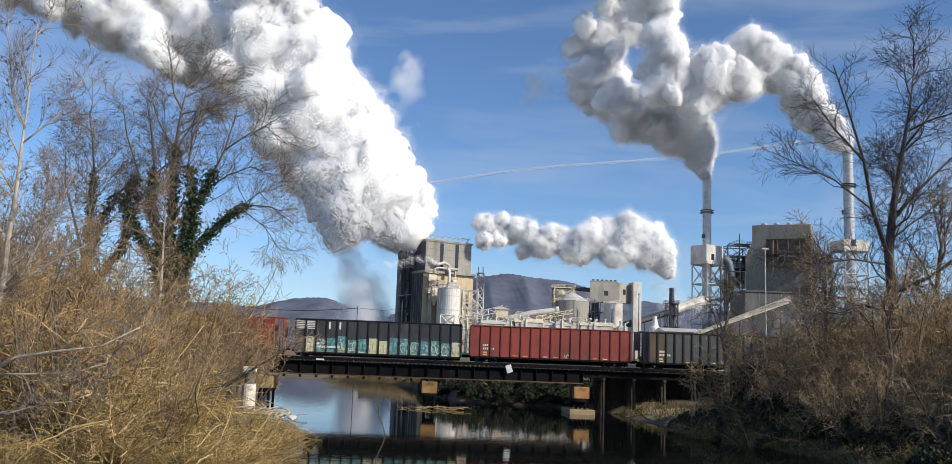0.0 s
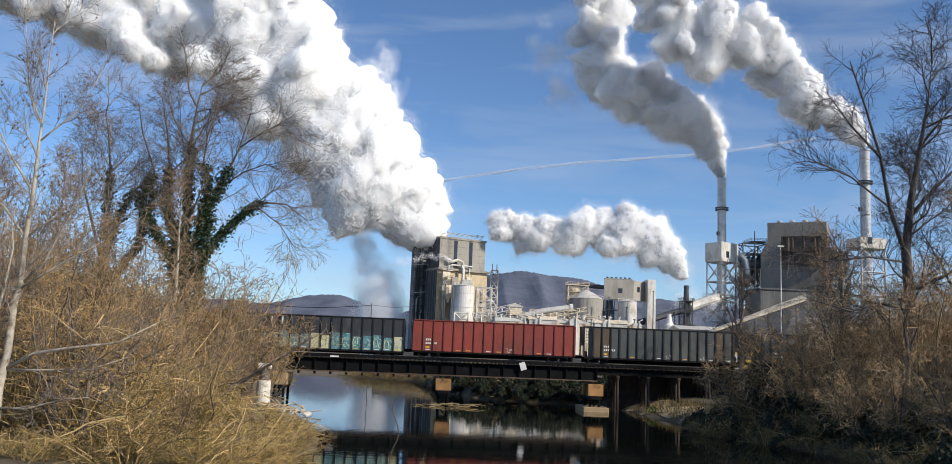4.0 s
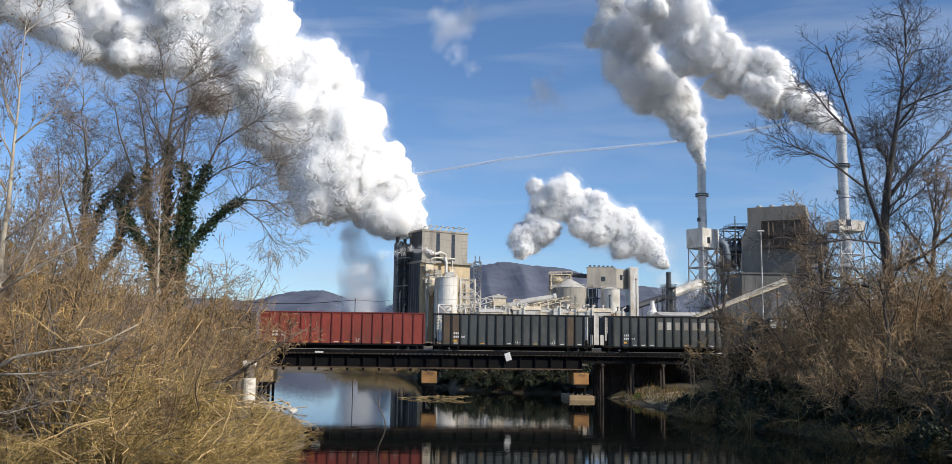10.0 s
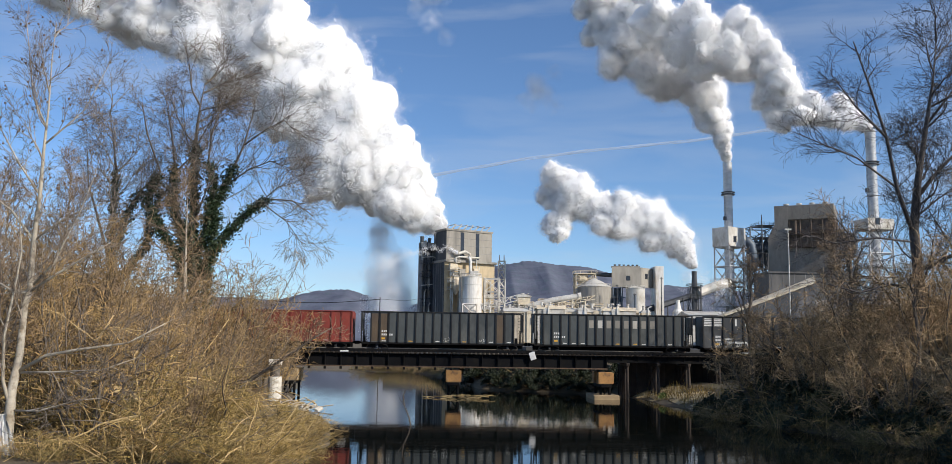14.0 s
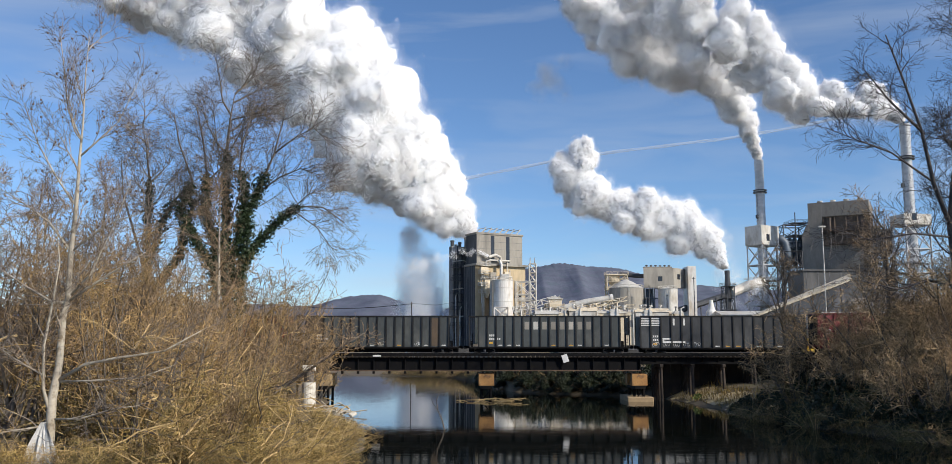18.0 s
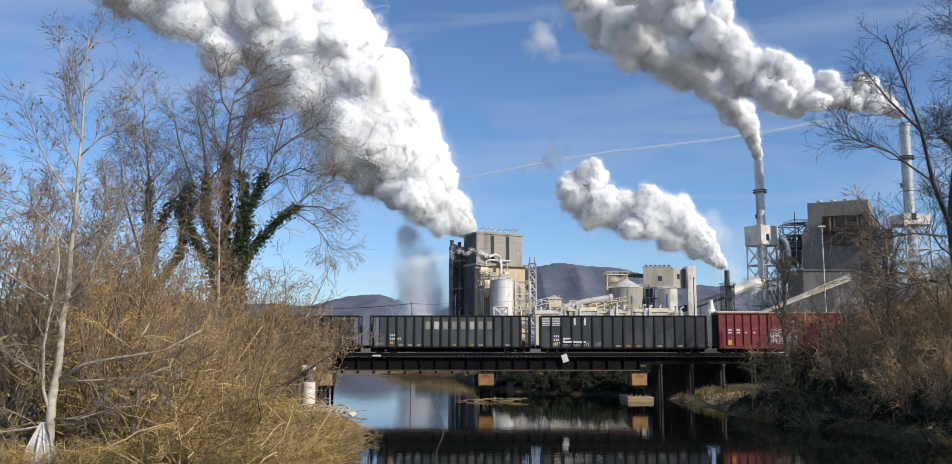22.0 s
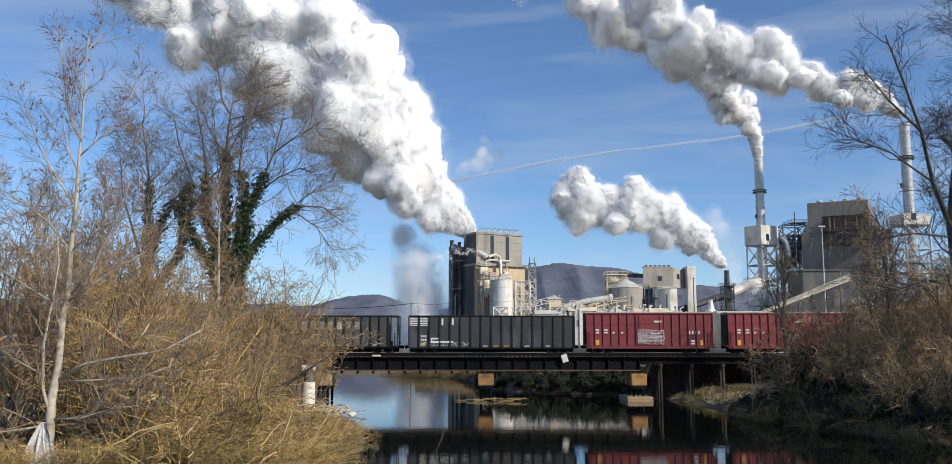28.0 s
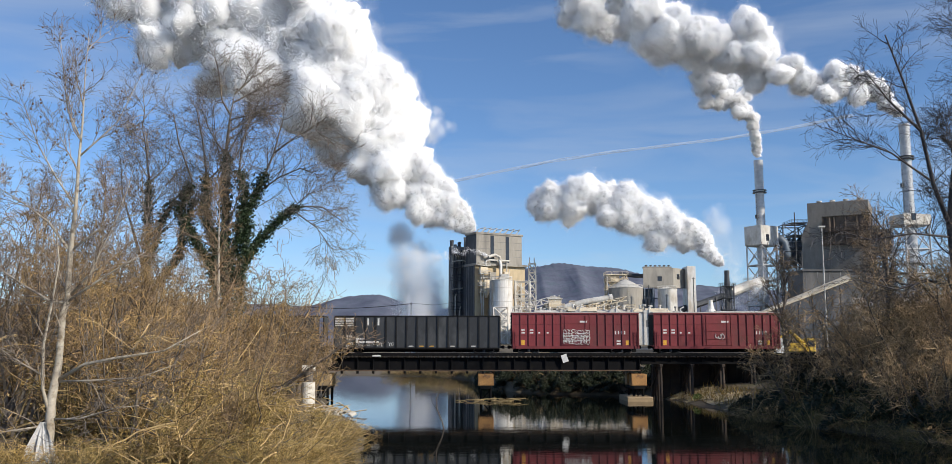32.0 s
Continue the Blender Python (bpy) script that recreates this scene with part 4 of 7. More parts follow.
for z in (39.8, 42.5, 45.2):
    part("panel_joint", Geo().box(0.1, -0.03, z, 19.7, -0.004, z + 0.12), WALL_DARK, tower)
for i in range(7):
    x = 2.2 + i * 2.5
    part("roof_strut", Geo().beam((x, 1.5, 48.0), (x + 2.6, 1.5, 50.8), 0.28).beam((x, 7, 48.0), (x + 2.6, 7, 50.8), 0.28).beam((x + 2.6, 1.5, 50.8), (x + 2.6, 7, 50.8), 0.2), PALE_METAL, tower)
for x, z, w, h in ((2.2, 14, 0.8, 16), (17.0, 18, 1.2, 12), (19.2, 10, 0.9, 20)):
    part("wall_pipe", Geo().rod((x, -0.25, z - 8), (x, -0.25, z + h), 0.28, 0.28, 8), PALE_METAL, tower)
for i in range(3):
    for k in range(2):
        part("window", Geo().box(14.2 + i * 2.0, 0.44, 24 - k * 5, 15.4 + i * 2.0, 0.496, 26 - k * 5), GLASS_DARK, tower)
platform(tower, 1.0, -2.6, 9.5, -0.9, 31.0, PALE_METAL)
platform(tower, 1.0, -2.4, 5.5, 0.4, 26.0, PALE_METAL)
platform(tower, 13.0, -1.8, 21.4, 0.4, 20.0, PALE_METAL)
part("duct", Geo().path([(4.2, -1.6, 39.3), (7.0, -1.6, 40.2), (9.0, -1.8, 39.4), (9.3, -2.0, 36.5), (9.3, -2.0, 28)], [0.55, 0.6, 0.6, 0.6, 0.6], 8), PALE_METAL, tower, "curved pale steam duct")
part("hopper", Geo().lathe([(0.4, 24), (1.6, 27), (1.6, 29.5), (0.9, 30.4)], 10, (3.4, -1.5, 0)), CREAM, tower)
# dark clad annexe on the shaded side
annexe = thing("boiler_annexe", (-4.6, 337.5, 0), "dark sooty annexe with pipes and stubby stacks beside the tower", "industrial building", turn=28)
part("block", Geo().soft(-6.2, -2.0, MG - 0.6, 1.6, 0.6, 44.2, 0.1), WALL_DARK, annexe)
for i in range(9):
    x = -6.0 + i * 0.95
    part("pipe", Geo().rod((x, -2.5, MG + (i % 3) * 4), (x, -2.5, 38 + (i * 7 % 5) * 1.6), 0.22 + 0.1 * (i % 2), None, 8), STEEL_DARK if i % 3 else WALL_DARK, annexe)
for z in (14, 20, 26, 31, 36, 41):
    platform(annexe, -6.8, -4.4, 1.8, -2.1, z, STEEL_DARK)
for i, (x, h, r) in enumerate(((-5.6, 46.5, 0.7), (-4.0, 45.0, 0.55), (-2.4, 46.0, 0.6), (0.4, 48.0, 0.75))):
    part("vent_stack", Geo().lathe([(r, 38), (r, h - 0.6), (r * 1.15, h - 0.6), (r * 1.15, h)], 12, (x, -1.0, 0)), WALL_DARK if i % 2 else STEEL_DARK, annexe, "short dark vent stack")
for i in range(5):
    part("wall_column", Geo().box(-6.0 + i * 1.8, -2.2, MG, -5.6 + i * 1.8, -2.004, 42), WALL_DARK, annexe)

for i, (x, z0, z1) in enumerate(((-5.2, MG, 25), (-3.4, MG, 20), (-1.2, 12, 33), (0.9, MG, 29))):
    part("pale_pipe", Geo().path([(x, -3.2, z0), (x, -3.2, z1), (x + 0.9, -2.6, z1 + 1.2)], [0.26, 0.26, 0.26], 8), PALE_METAL, annexe, "pale dusty pipe")
for i in range(5):
    part("crossover_pipe", Geo().path([(-6.4, -3.0, 17 + i * 5.3), (-2.0, -3.3, 17.6 + i * 5.3), (1.6, -3.0, 16.4 + i * 5.3)], [0.2, 0.2, 0.2], 6), STEEL_DARK if i % 2 else PALE_METAL, annexe)
# white silo before the tower
silo = thing("white_silo", (9.7, 318, 0), "tall white painted steel silo streaked with dirt", "silo")
part("shell", Geo().lathe([(3.7, MG), (3.7, 29.9)], 28), WHITE_TANK, silo)
part("roof", Geo().lathe([(3.85, 29.904), (3.85, 30.1), (0.8, 30.7)], 28), PALE_METAL, silo)
g = Geo()
for k in range(14):
    a, b = 2 * math.pi * k / 14, 2 * math.pi * (k + 1) / 14
    g.beam((3.6 * math.cos(a), 3.6 * math.sin(a), 31.2), (3.6 * math.cos(b), 3.6 * math.sin(b), 31.2), 0.1)
    g.beam((3.6 * math.cos(a), 3.6 * math.sin(a), 30.1), (3.6 * math.cos(a), 3.6 * math.sin(a), 31.2), 0.1)
part("handrail", g, WHITE_TANK, silo)
part("hood", Geo().soft(-0.6, -1.6, 30.4, 2.4, 0.6, 32.2, 0.1), PALE_METAL, silo)
for z in (12, 17, 22, 27):
    part("hoop", Geo().lathe([(3.78, z), (3.78, z + 0.25)], 28), PALE_METAL, silo)
part("stair_cage", Geo().box(-4.6, -0.6, MG, -3.8, 0.6, 30.5), PALE_METAL, silo)
part("feed_pipe", Geo().path([(-0.5, 1, 31.5), (-0.5, 1, 36), (-1.0, 2, 37.5)], [0.4, 0.4, 0.4], 8), WHITE_TANK, silo)
side = thing("steel_annexe_frame", (14.6, 322, 0), "pale steel frame with floors beside the silo", "steel frame")
lattice(side, "frame", 0, 0, 5.5, 6, MG, 30, 5, 0.3, PALE_METAL)
for z in (13, 18, 23):
    platform(side, -0.2, -0.2, 5.7, 6.2, z, PALE_METAL)
trs = thing("loading_tower", (6.4, 312, 0), "white lattice loading tower below the silo", "steel frame")
lattice(trs, "frame", 0, 0, 5, 5, MG, 20, 3, 0.35, WHITE_TANK, 0.8)

# lattice mast with two uprights
mast = thing("lattice_mast", (22.3, 345, 0), "pale steel lattice mast behind the yard", "mast")
lattice(mast, "mast", -1.35, -1.2, 1.35, 1.2, MG, 38.5, 9, 0.28, PALE_METAL, 0.7)
for x in (-0.9, 0.9):
    part("pinnacle", Geo().rod((x, 0, 38.5), (x, 0, 41), 0.22, 0.16, 8), PALE_METAL, mast)


def gallery(name, p, q, w, h, material, label, legs=3):
    """A sloping conveyor gallery on trestle legs."""
    ob = thing(name, (0, 0, 0), label, "conveyor")
    p, q = Vector(p), Vector(q)
    d = (q - p).normalized()
    s = Vector((-d.y, d.x, 0)).normalized() if abs(d.z) < 0.99 else Vector((0, 1, 0))
    up = s.cross(d) if s.cross(d).z > 0 else d.cross(s)
    m = Matrix((d, s, up)).transposed().to_4x4()
    m.translation = p
    L = (q - p).length
    part("roof", Geo().box(-0.2, -w / 2 - 0.1, h, L + 0.2, w / 2 + 0.1, h + 0.18, m), material, ob)
    part("deck", Geo().box(0, -w / 2, 0, L, w / 2, 0.25, m), material, ob)
    n = max(3, int(L / 2.4))
    for side_ in (-w / 2, w / 2):
        for i in range(n):
            a, b = L * i / n, L * (i + 1) / n
            part("truss_post", Geo().beam(m @ Vector((a, side_, 0.25)), m @ Vector((a, side_, h)), 0.22), material, ob)
            part("truss_diagonal", Geo().beam(m @ Vector((a, side_, 0.25 if i % 2 else h)), m @ Vector((b, side_, h if i % 2 else 0.25)), 0.18), material, ob)
    for i in range(legs):
        c = p + d * L * (i + 0.5) / legs
        part("leg", Geo().beam((c.x, c.y - w / 2, MG), (c.x, c.y - w / 2, c.z), 0.35).beam((c.x, c.y + w / 2, MG), (c.x, c.y + w / 2, c.z), 0.35).beam((c.x, c.y - w / 2, MG), (c.x, c.y + w / 2, c.z), 0.2), material, ob)
    return ob


gallery("truss_conveyor", (13.0, 300, 17.6), (27.5, 300, 21.6), 2.6, 1.8, WHITE_TANK, "white truss conveyor gallery rising from the silo")
gallery("low_conveyor", (26, 303, 17.2), (38, 301, 20.4), 2.2, 1.2, CREAM, "cream conveyor sloping over the yard")
tube_c = thing("tube_conveyor", (0, 0, 0), "pale tubular conveyor on steel legs", "conveyor")
part("tube", Geo().path([(27.4, 299, 18.6), (37, 299, 21.2), (45.6, 299, 22.6)], [1.05, 1.05, 1.05], 14), PALE_METAL, tube_c)
part("end_hood", Geo().rod((45.6, 299, 22.6), (46.6, 299, 22.75), 1.3, 1.3, 14), WHITE_TANK, tube_c)
for x, z in ((30, 18.6), (35, 20.0), (41, 21.2), (45, 21.9)):
    part("leg", Geo().beam((x, 298.2, MG), (x, 299, z), 0.3).beam((x, 299.8, MG), (x, 299, z), 0.3), CREAM, tube_c)
house = thing("transfer_house", (27.0, 301, 0), "small cream transfer house on a steel frame", "industrial building")
lattice(house, "frame", -2, -2, 2, 2, MG, 19.5, 3, 0.3, CREAM)
part("cabin", Geo().soft(-2.2, -2.2, 19.504, 2.2, 2.2, 22.2, 0.08), CREAM, house)
part("roof", Geo().prism([(-2.6, 22.204), (2.6, 22.204), (2.6, 22.5), (0, 23.2), (-2.6, 22.5)], -2.6, 2.6), PALE_METAL, house)
platform(house, -3.2, -3.2, 3.2, 3.2, 19.5, CREAM)


def shed(x0, x1, y0, y1, z1, rise, material, roof, label, doors=0):
    s = thing("mill_shed", (0, 0, 0), label, "industrial building")
    part("wall_shell", Geo().box(x0, y0, gz((x0 + x1) / 2, y0) - 0.5, x1, y1, z1), material, s)
    mid = (y0 + y1) / 2
    part("roof", Geo().add([(x0 - 0.4, y0 - 0.5, z1 + 0.004), (x1 + 0.4, y0 - 0.5, z1 + 0.004), (x1 + 0.4, mid, z1 + rise), (x0 - 0.4, mid, z1 + rise), (x0 - 0.4, y1 + 0.5, z1 + 0.004), (x1 + 0.4, y1 + 0.5, z1 + 0.004)],
                           [(0, 1, 2, 3), (3, 2, 5, 4), (0, 3, 4), (1, 5, 2), (0, 4, 5, 1)]), roof, s)
    for i in range(doors):
        x = x0 + (x1 - x0) * (i + 0.5) / doors
        part("window", Geo().box(x - 1, y0 - 0.06, z1 - 3.6, x + 1, y0 - 0.004, z1 - 1.2), GLASS_DARK, s)
    return s


shed(22, 48, 305, 318, 17.6, 2.0, CREAM, PALE_METAL, "long low cream shed under the conveyors", 6)
shed(46, 66, 296, 306, 17.2, 1.2, CREAM, CREAM, "low cream building with a flat roof", 5)
shed(84, 108, 300, 315, 17.0, 1.5, PALE_METAL, PALE_METAL, "pale sheet metal shed at the yard's edge", 5)
r_ = random.Random(4)
clut = thing("yard_pipe_rack", (0, 0, 0), "cream pipe rack with vents and tanks along the sheds", "pipe rack")
for i in range(16):
    x, y = 27 + i * 2.3, 297 + r_.uniform(-1, 2)
    h = r_.uniform(16.5, 19.8)
    part("upright", Geo().beam((x, y, MG), (x, y, h), 0.28), CREAM, clut)
    if i % 3 == 0:
        part("drum", Geo().rod((x, y, h + 0.3), (x + 2.2, y, h + 0.3), 0.8, 0.8, 12), WHITE_TANK if i % 2 else CREAM, clut)
    elif i % 3 == 1:
        part("cowl", Geo().lathe([(0.5, h - 0.5), (0.5, h + 0.9), (0.9, h + 1.0), (0.9, h + 1.6)], 10, (x, y, 0)), PALE_METAL, clut)
    else:
        platform(clut, x - 1.4, y - 1, x + 1.8, y + 1, h, CREAM)
for z in (15.6, 17.0, 18.1):
    part("header_pipe", Geo().rod((26, 297, z), (64, 297.5, z + r_.uniform(-0.3, 0.4)), 0.32, 0.32, 8), PALE_METAL if z > 16 else CREAM, clut)


for i, (x, y, w, h, m) in enumerate(((29, 294, 3.2, 17.6, CREAM), (34, 293, 2.4, 18.4, PALE_METAL), (39.5, 294, 4.0, 17.4, CREAM), (46, 293, 3.0, 18.8, WHITE_TANK), (51.5, 294, 3.6, 17.8, CREAM), (57, 293, 2.6, 18.6, PALE_METAL), (62, 294, 4.2, 17.2, CREAM), (68, 296, 3.0, 18.4, CREAM))):
    u = thing("process_unit", (x, y, 0), "cream process unit with pipes and a small platform", "industrial equipment", "process units")
    part("casing", Geo().soft(-w / 2, -1.4, MG, w / 2, 1.4, h - 1.2, 0.08), m, u)
    part("lid", Geo().prism([(-w / 2 - 0.2, h - 1.196), (w / 2 + 0.2, h - 1.196), (w / 2 - 0.4, h - 0.3), (-w / 2 + 0.4, h - 0.3)], -1.5, 1.5), PALE_METAL if i % 2 else CREAM, u)
    part("riser", Geo().path([(w * 0.2, -1.6, MG), (w * 0.2, -1.6, h + 0.4), (w * 0.2 + 1.2, -1.4, h + 1.0)], [0.25, 0.25, 0.25], 8), PALE_METAL, u)
    part("vent", Geo().lathe([(0.22, h - 0.4), (0.22, h + 0.8), (0.4, h + 0.9), (0.4, h + 1.2)], 8, (-w * 0.25, 0, 0)), WALL_DARK, u)
    part("door", Geo().box(-0.5, -1.46, MG + 6.5, 0.5, -1.404, MG + 8.7), WALL_DARK, u)
stair = thing("stair_tower", (33.0, 307, 0), "cream zigzag stair tower over the sheds", "stairs")
lattice(stair, "frame", 0, 0, 4, 3, MG, 22, 4, 0.22, CREAM)
for k in range(4):
    z = MG + 4 * k
    part("flight", Geo().beam((0.3, 0.6, z), (3.7, 0.6, z + 3.9), 0.4) if k % 2 else Geo().beam((3.7, 0.6, z), (0.3, 0.6, z + 3.9), 0.4), CREAM, stair)
gallery("upper_conveyor", (37, 304, 19.6), (50, 306, 18.4), 2.0, 1.3, CREAM, "short cream conveyor over the shed roofs", 2)
gallery("steep_conveyor", (20, 308, 16.0), (30, 306, 22.4), 2.0, 1.4, PALE_METAL, "pale steep conveyor beside the transfer house", 2)

gallery("cross_conveyor", (30.0, 295, 17.0), (51.0, 297, 21.6), 2.2, 1.3, CREAM, "long cream conveyor sloping over the sheds", 3)
for i, (x0, x1, y, z, m) in enumerate(((20, 30, 293, 17.0, CREAM), (31, 40, 292, 17.9, PALE_METAL), (41, 52, 293, 17.2, CREAM), (53, 64, 292, 17.6, PALE_METAL))):
    sr = thing("screen_house", (0, 0, 0), "low cream screen house with a pitched roof", "industrial building", "screen houses")
    part("wall_shell", Geo().box(x0, y, MG, x1, y + 4, z), m, sr)
    part("roof", Geo().add([(x0 - 0.3, y - 0.3, z + 0.004), (x1 + 0.3, y - 0.3, z + 0.004), (x1 + 0.3, y + 4.3, z + 0.004), (x0 - 0.3, y + 4.3, z + 0.004), (x0 - 0.3, y + 2, z + 1.3), (x1 + 0.3, y + 2, z + 1.3)],
                           [(0, 1, 5, 4), (2, 3, 4, 5), (0, 4, 3), (1, 2, 5), (0, 3, 2, 1)]), CREAM if i % 2 else PALE_METAL, sr)
    for k in range(3):
        part("roof_vent", Geo().lathe([(0.3, z + 0.9), (0.3, z + 2.0), (0.5, z + 2.1), (0.5, z + 2.4)], 8, (x0 + (k + 0.6) * (x1 - x0) / 3.3, y + 2, 0)), WHITE_TANK, sr)

# tanks and the white filter house
def tank(x, y, r, z1, cone, material, label):
    t = thing("storage_tank", (x, y, 0), label, "tank", "mill tanks")
    part("shell", Geo().lathe([(r, MG - 0.5), (r, z1)], 30), material, t)
    part("roof", Geo().lathe([(r + 0.15, z1 + 0.004), (r * 0.5, z1 + cone * 0.6), (0.3, z1 + cone)], 30), PALE_METAL, t)
    for k in range(1, 5):
        z = MG + (z1 - MG) * k / 5
        part("weld_band", Geo().lathe([(r + 0.06, z), (r + 0.06, z + 0.18)], 30), material, t)
    part("ladder", ladder(0, -r - 0.2, MG, z1 + 0.8, 1), PALE_METAL, t)
    g = Geo()
    for k in range(20):
        a, b = 2 * math.pi * k / 20, 2 * math.pi * (k + 1) / 20
        g.beam((r * math.cos(a), r * math.sin(a), z1 + 1.1), (r * math.cos(b), r * math.sin(b), z1 + 1.1), 0.09)
        g.beam((r * math.cos(a), r * math.sin(a), z1), (r * math.cos(a), r * math.sin(a), z1 + 1.1), 0.09)
    part("handrail", g, PALE_METAL, t)
    return t


tank(55.8, 326, 6.3, 27.6, 3.4, CONCRETE_GREY, "grey steel storage tank with a conical roof")
tank(70.2, 321, 3.5, 27.0, 1.0, PALE_METAL, "cream steel tank under the filter house")
wh = thing("yellow_frame_house", (49.5, 330, 0), "cream steel frame with hoppers above the tank", "steel frame")
lattice(wh, "frame", 0, 0, 7.5, 5, MG, 33, 5, 0.32, CREAM)
for z in (27.5, 30.5, 33):
    platform(wh, -0.4, -0.4, 8, 5.4, z, CREAM)
part("hopper", Geo().lathe([(0.8, 27.6), (2.1, 30), (2.1, 32.6)], 12, (3, 2.5, 0)), CREAM, wh)
part("bridge_duct", Geo().path([(5, 2.5, 33.5), (11, 2, 32.8), (16, 1, 32.6)], [0.8, 0.8, 0.8], 10), STEEL_DARK, wh)
fh = thing("filter_house", (0, 0, 0), "grey and white filter house raised over tanks", "industrial building")
part("body", Geo().add([(62.6, 327, 28.0), (73.8, 327, 28.0), (79.6, 333, 28.0), (68.4, 333, 28.0), (62.6, 327, 35.4), (73.8, 327, 35.4), (79.6, 333, 35.4), (68.4, 333, 35.4)],
                       [(0, 3, 2, 1), (4, 5, 6, 7), (0, 1, 5, 4), (1, 2, 6, 5), (2, 3, 7, 6), (3, 0, 4, 7)]), CONCRETE_GREY, fh)
part("roof_curb", Geo().box(63, 327.3, 35.404, 73.4, 330, 35.9), GREY_CLAD, fh)
for i in range(6):
    part("roof_vent", Geo().lathe([(0.3, 35.404), (0.3, 36.3), (0.5, 36.4), (0.5, 36.7)], 8, (64.5 + i * 1.7, 330.5, 0)), STEEL_DARK, fh)
part("door", Geo().box(68.0, 326.93, 30.4, 69.6, 326.994, 32.2), GLASS_DARK, fh)
part("window", Geo().add([(75.6, 328.80, 31.2), (77.0, 330.25, 31.2), (77.0, 330.25, 33.2), (75.6, 328.80, 33.2)], [(0, 1, 2, 3)]), GLASS_DARK, fh)
part("slab", Geo().soft(79.6, 329, MG - 0.5, 82.8, 337, 36.2, 0.08), WHITE_TANK, fh, "tall white end wall")
for x in (63.0, 66.2, 69.5, 73.2):
    for y in (327.3, 332.5):
        part("column", Geo().beam((x, y, MG - 0.5), (x, y, 28.0), 0.45), BLUE_STEEL, fh, "blue-grey steel column")
for z in (14, 19, 24):
    part("tie_beam", Geo().beam((63, 327.3, z), (73.2, 327.3, z), 0.35), BLUE_STEEL, fh)
part("back_panel", Geo().box(62.8, 333.2, MG, 68.0, 333.6, 27.9), BLUE_STEEL, fh)
for x, y, h in ((62.4, 316, 28.5), (67.9, 312, 25), (77.6, 312, 31), (91.0, 318, 25.6), (93.6, 318, 29.0), (88.5, 318, 23.0), (60.5, 312, 24)):
    p = thing("yard_pole", (x, y, MG - 0.3), "slim grey steel pole in the mill yard", "pole", "yard poles")
    part("shaft", Geo().rod((0, 0, 0), (0, 0, h - MG), 0.22, 0.14, 8), STEEL_DARK, p)
    part("arm", Geo().beam((-0.5, 0, h - MG - 0.4), (0.5, 0, h - MG - 0.4), 0.14), STEEL_DARK, p)
cone = thing("white_cyclone", (84.6, 316, 0), "small white cone-topped cyclone", "cyclone")
part("body", Geo().lathe([(2.0, MG), (2.0, 18.6), (1.3, 19.4), (0.7, 22.0), (0.7, 22.8)], 14), WHITE_TANK, cone)

# small rusty stack with its ducts
ss = thing("rusty_stack", (96.2, 335, 0), "short dark stack with ducts and platforms", "chimney")
part("shaft", Geo().lathe([(1.1, MG), (1.1, 30), (0.9, 33.6), (1.0, 33.6), (1.0, 35)], 14), STEEL_DARK, ss)
lattice(ss, "frame", -2.0, -2.0, 2.0, 2.0, MG, 29, 5, 0.22, STEEL_DARK)
for z in (19, 24.5, 29):
    platform(ss, -2.5, -2.5, 2.5, 2.5, z, STEEL_DARK)
part("rising_duct", Geo().path([(1, 0, 26.5), (8, 4, 29.0), (16, 8, 31.5)], [1.9, 1.9, 1.9], 10), PALE_METAL, ss)
part("falling_conveyor", Geo().path([(-1, 0, 25.5), (-12, -2, 22), (-22, -4, 19)], [1.2, 1.2, 1.2], 6), STEEL_DARK, ss)
for x in (-18, -11, -5):
    part("trestle", Geo().beam((x, -2, MG), (x, -2, 21 + (x + 18) * 0.28), 0.3), STEEL_DARK, ss)


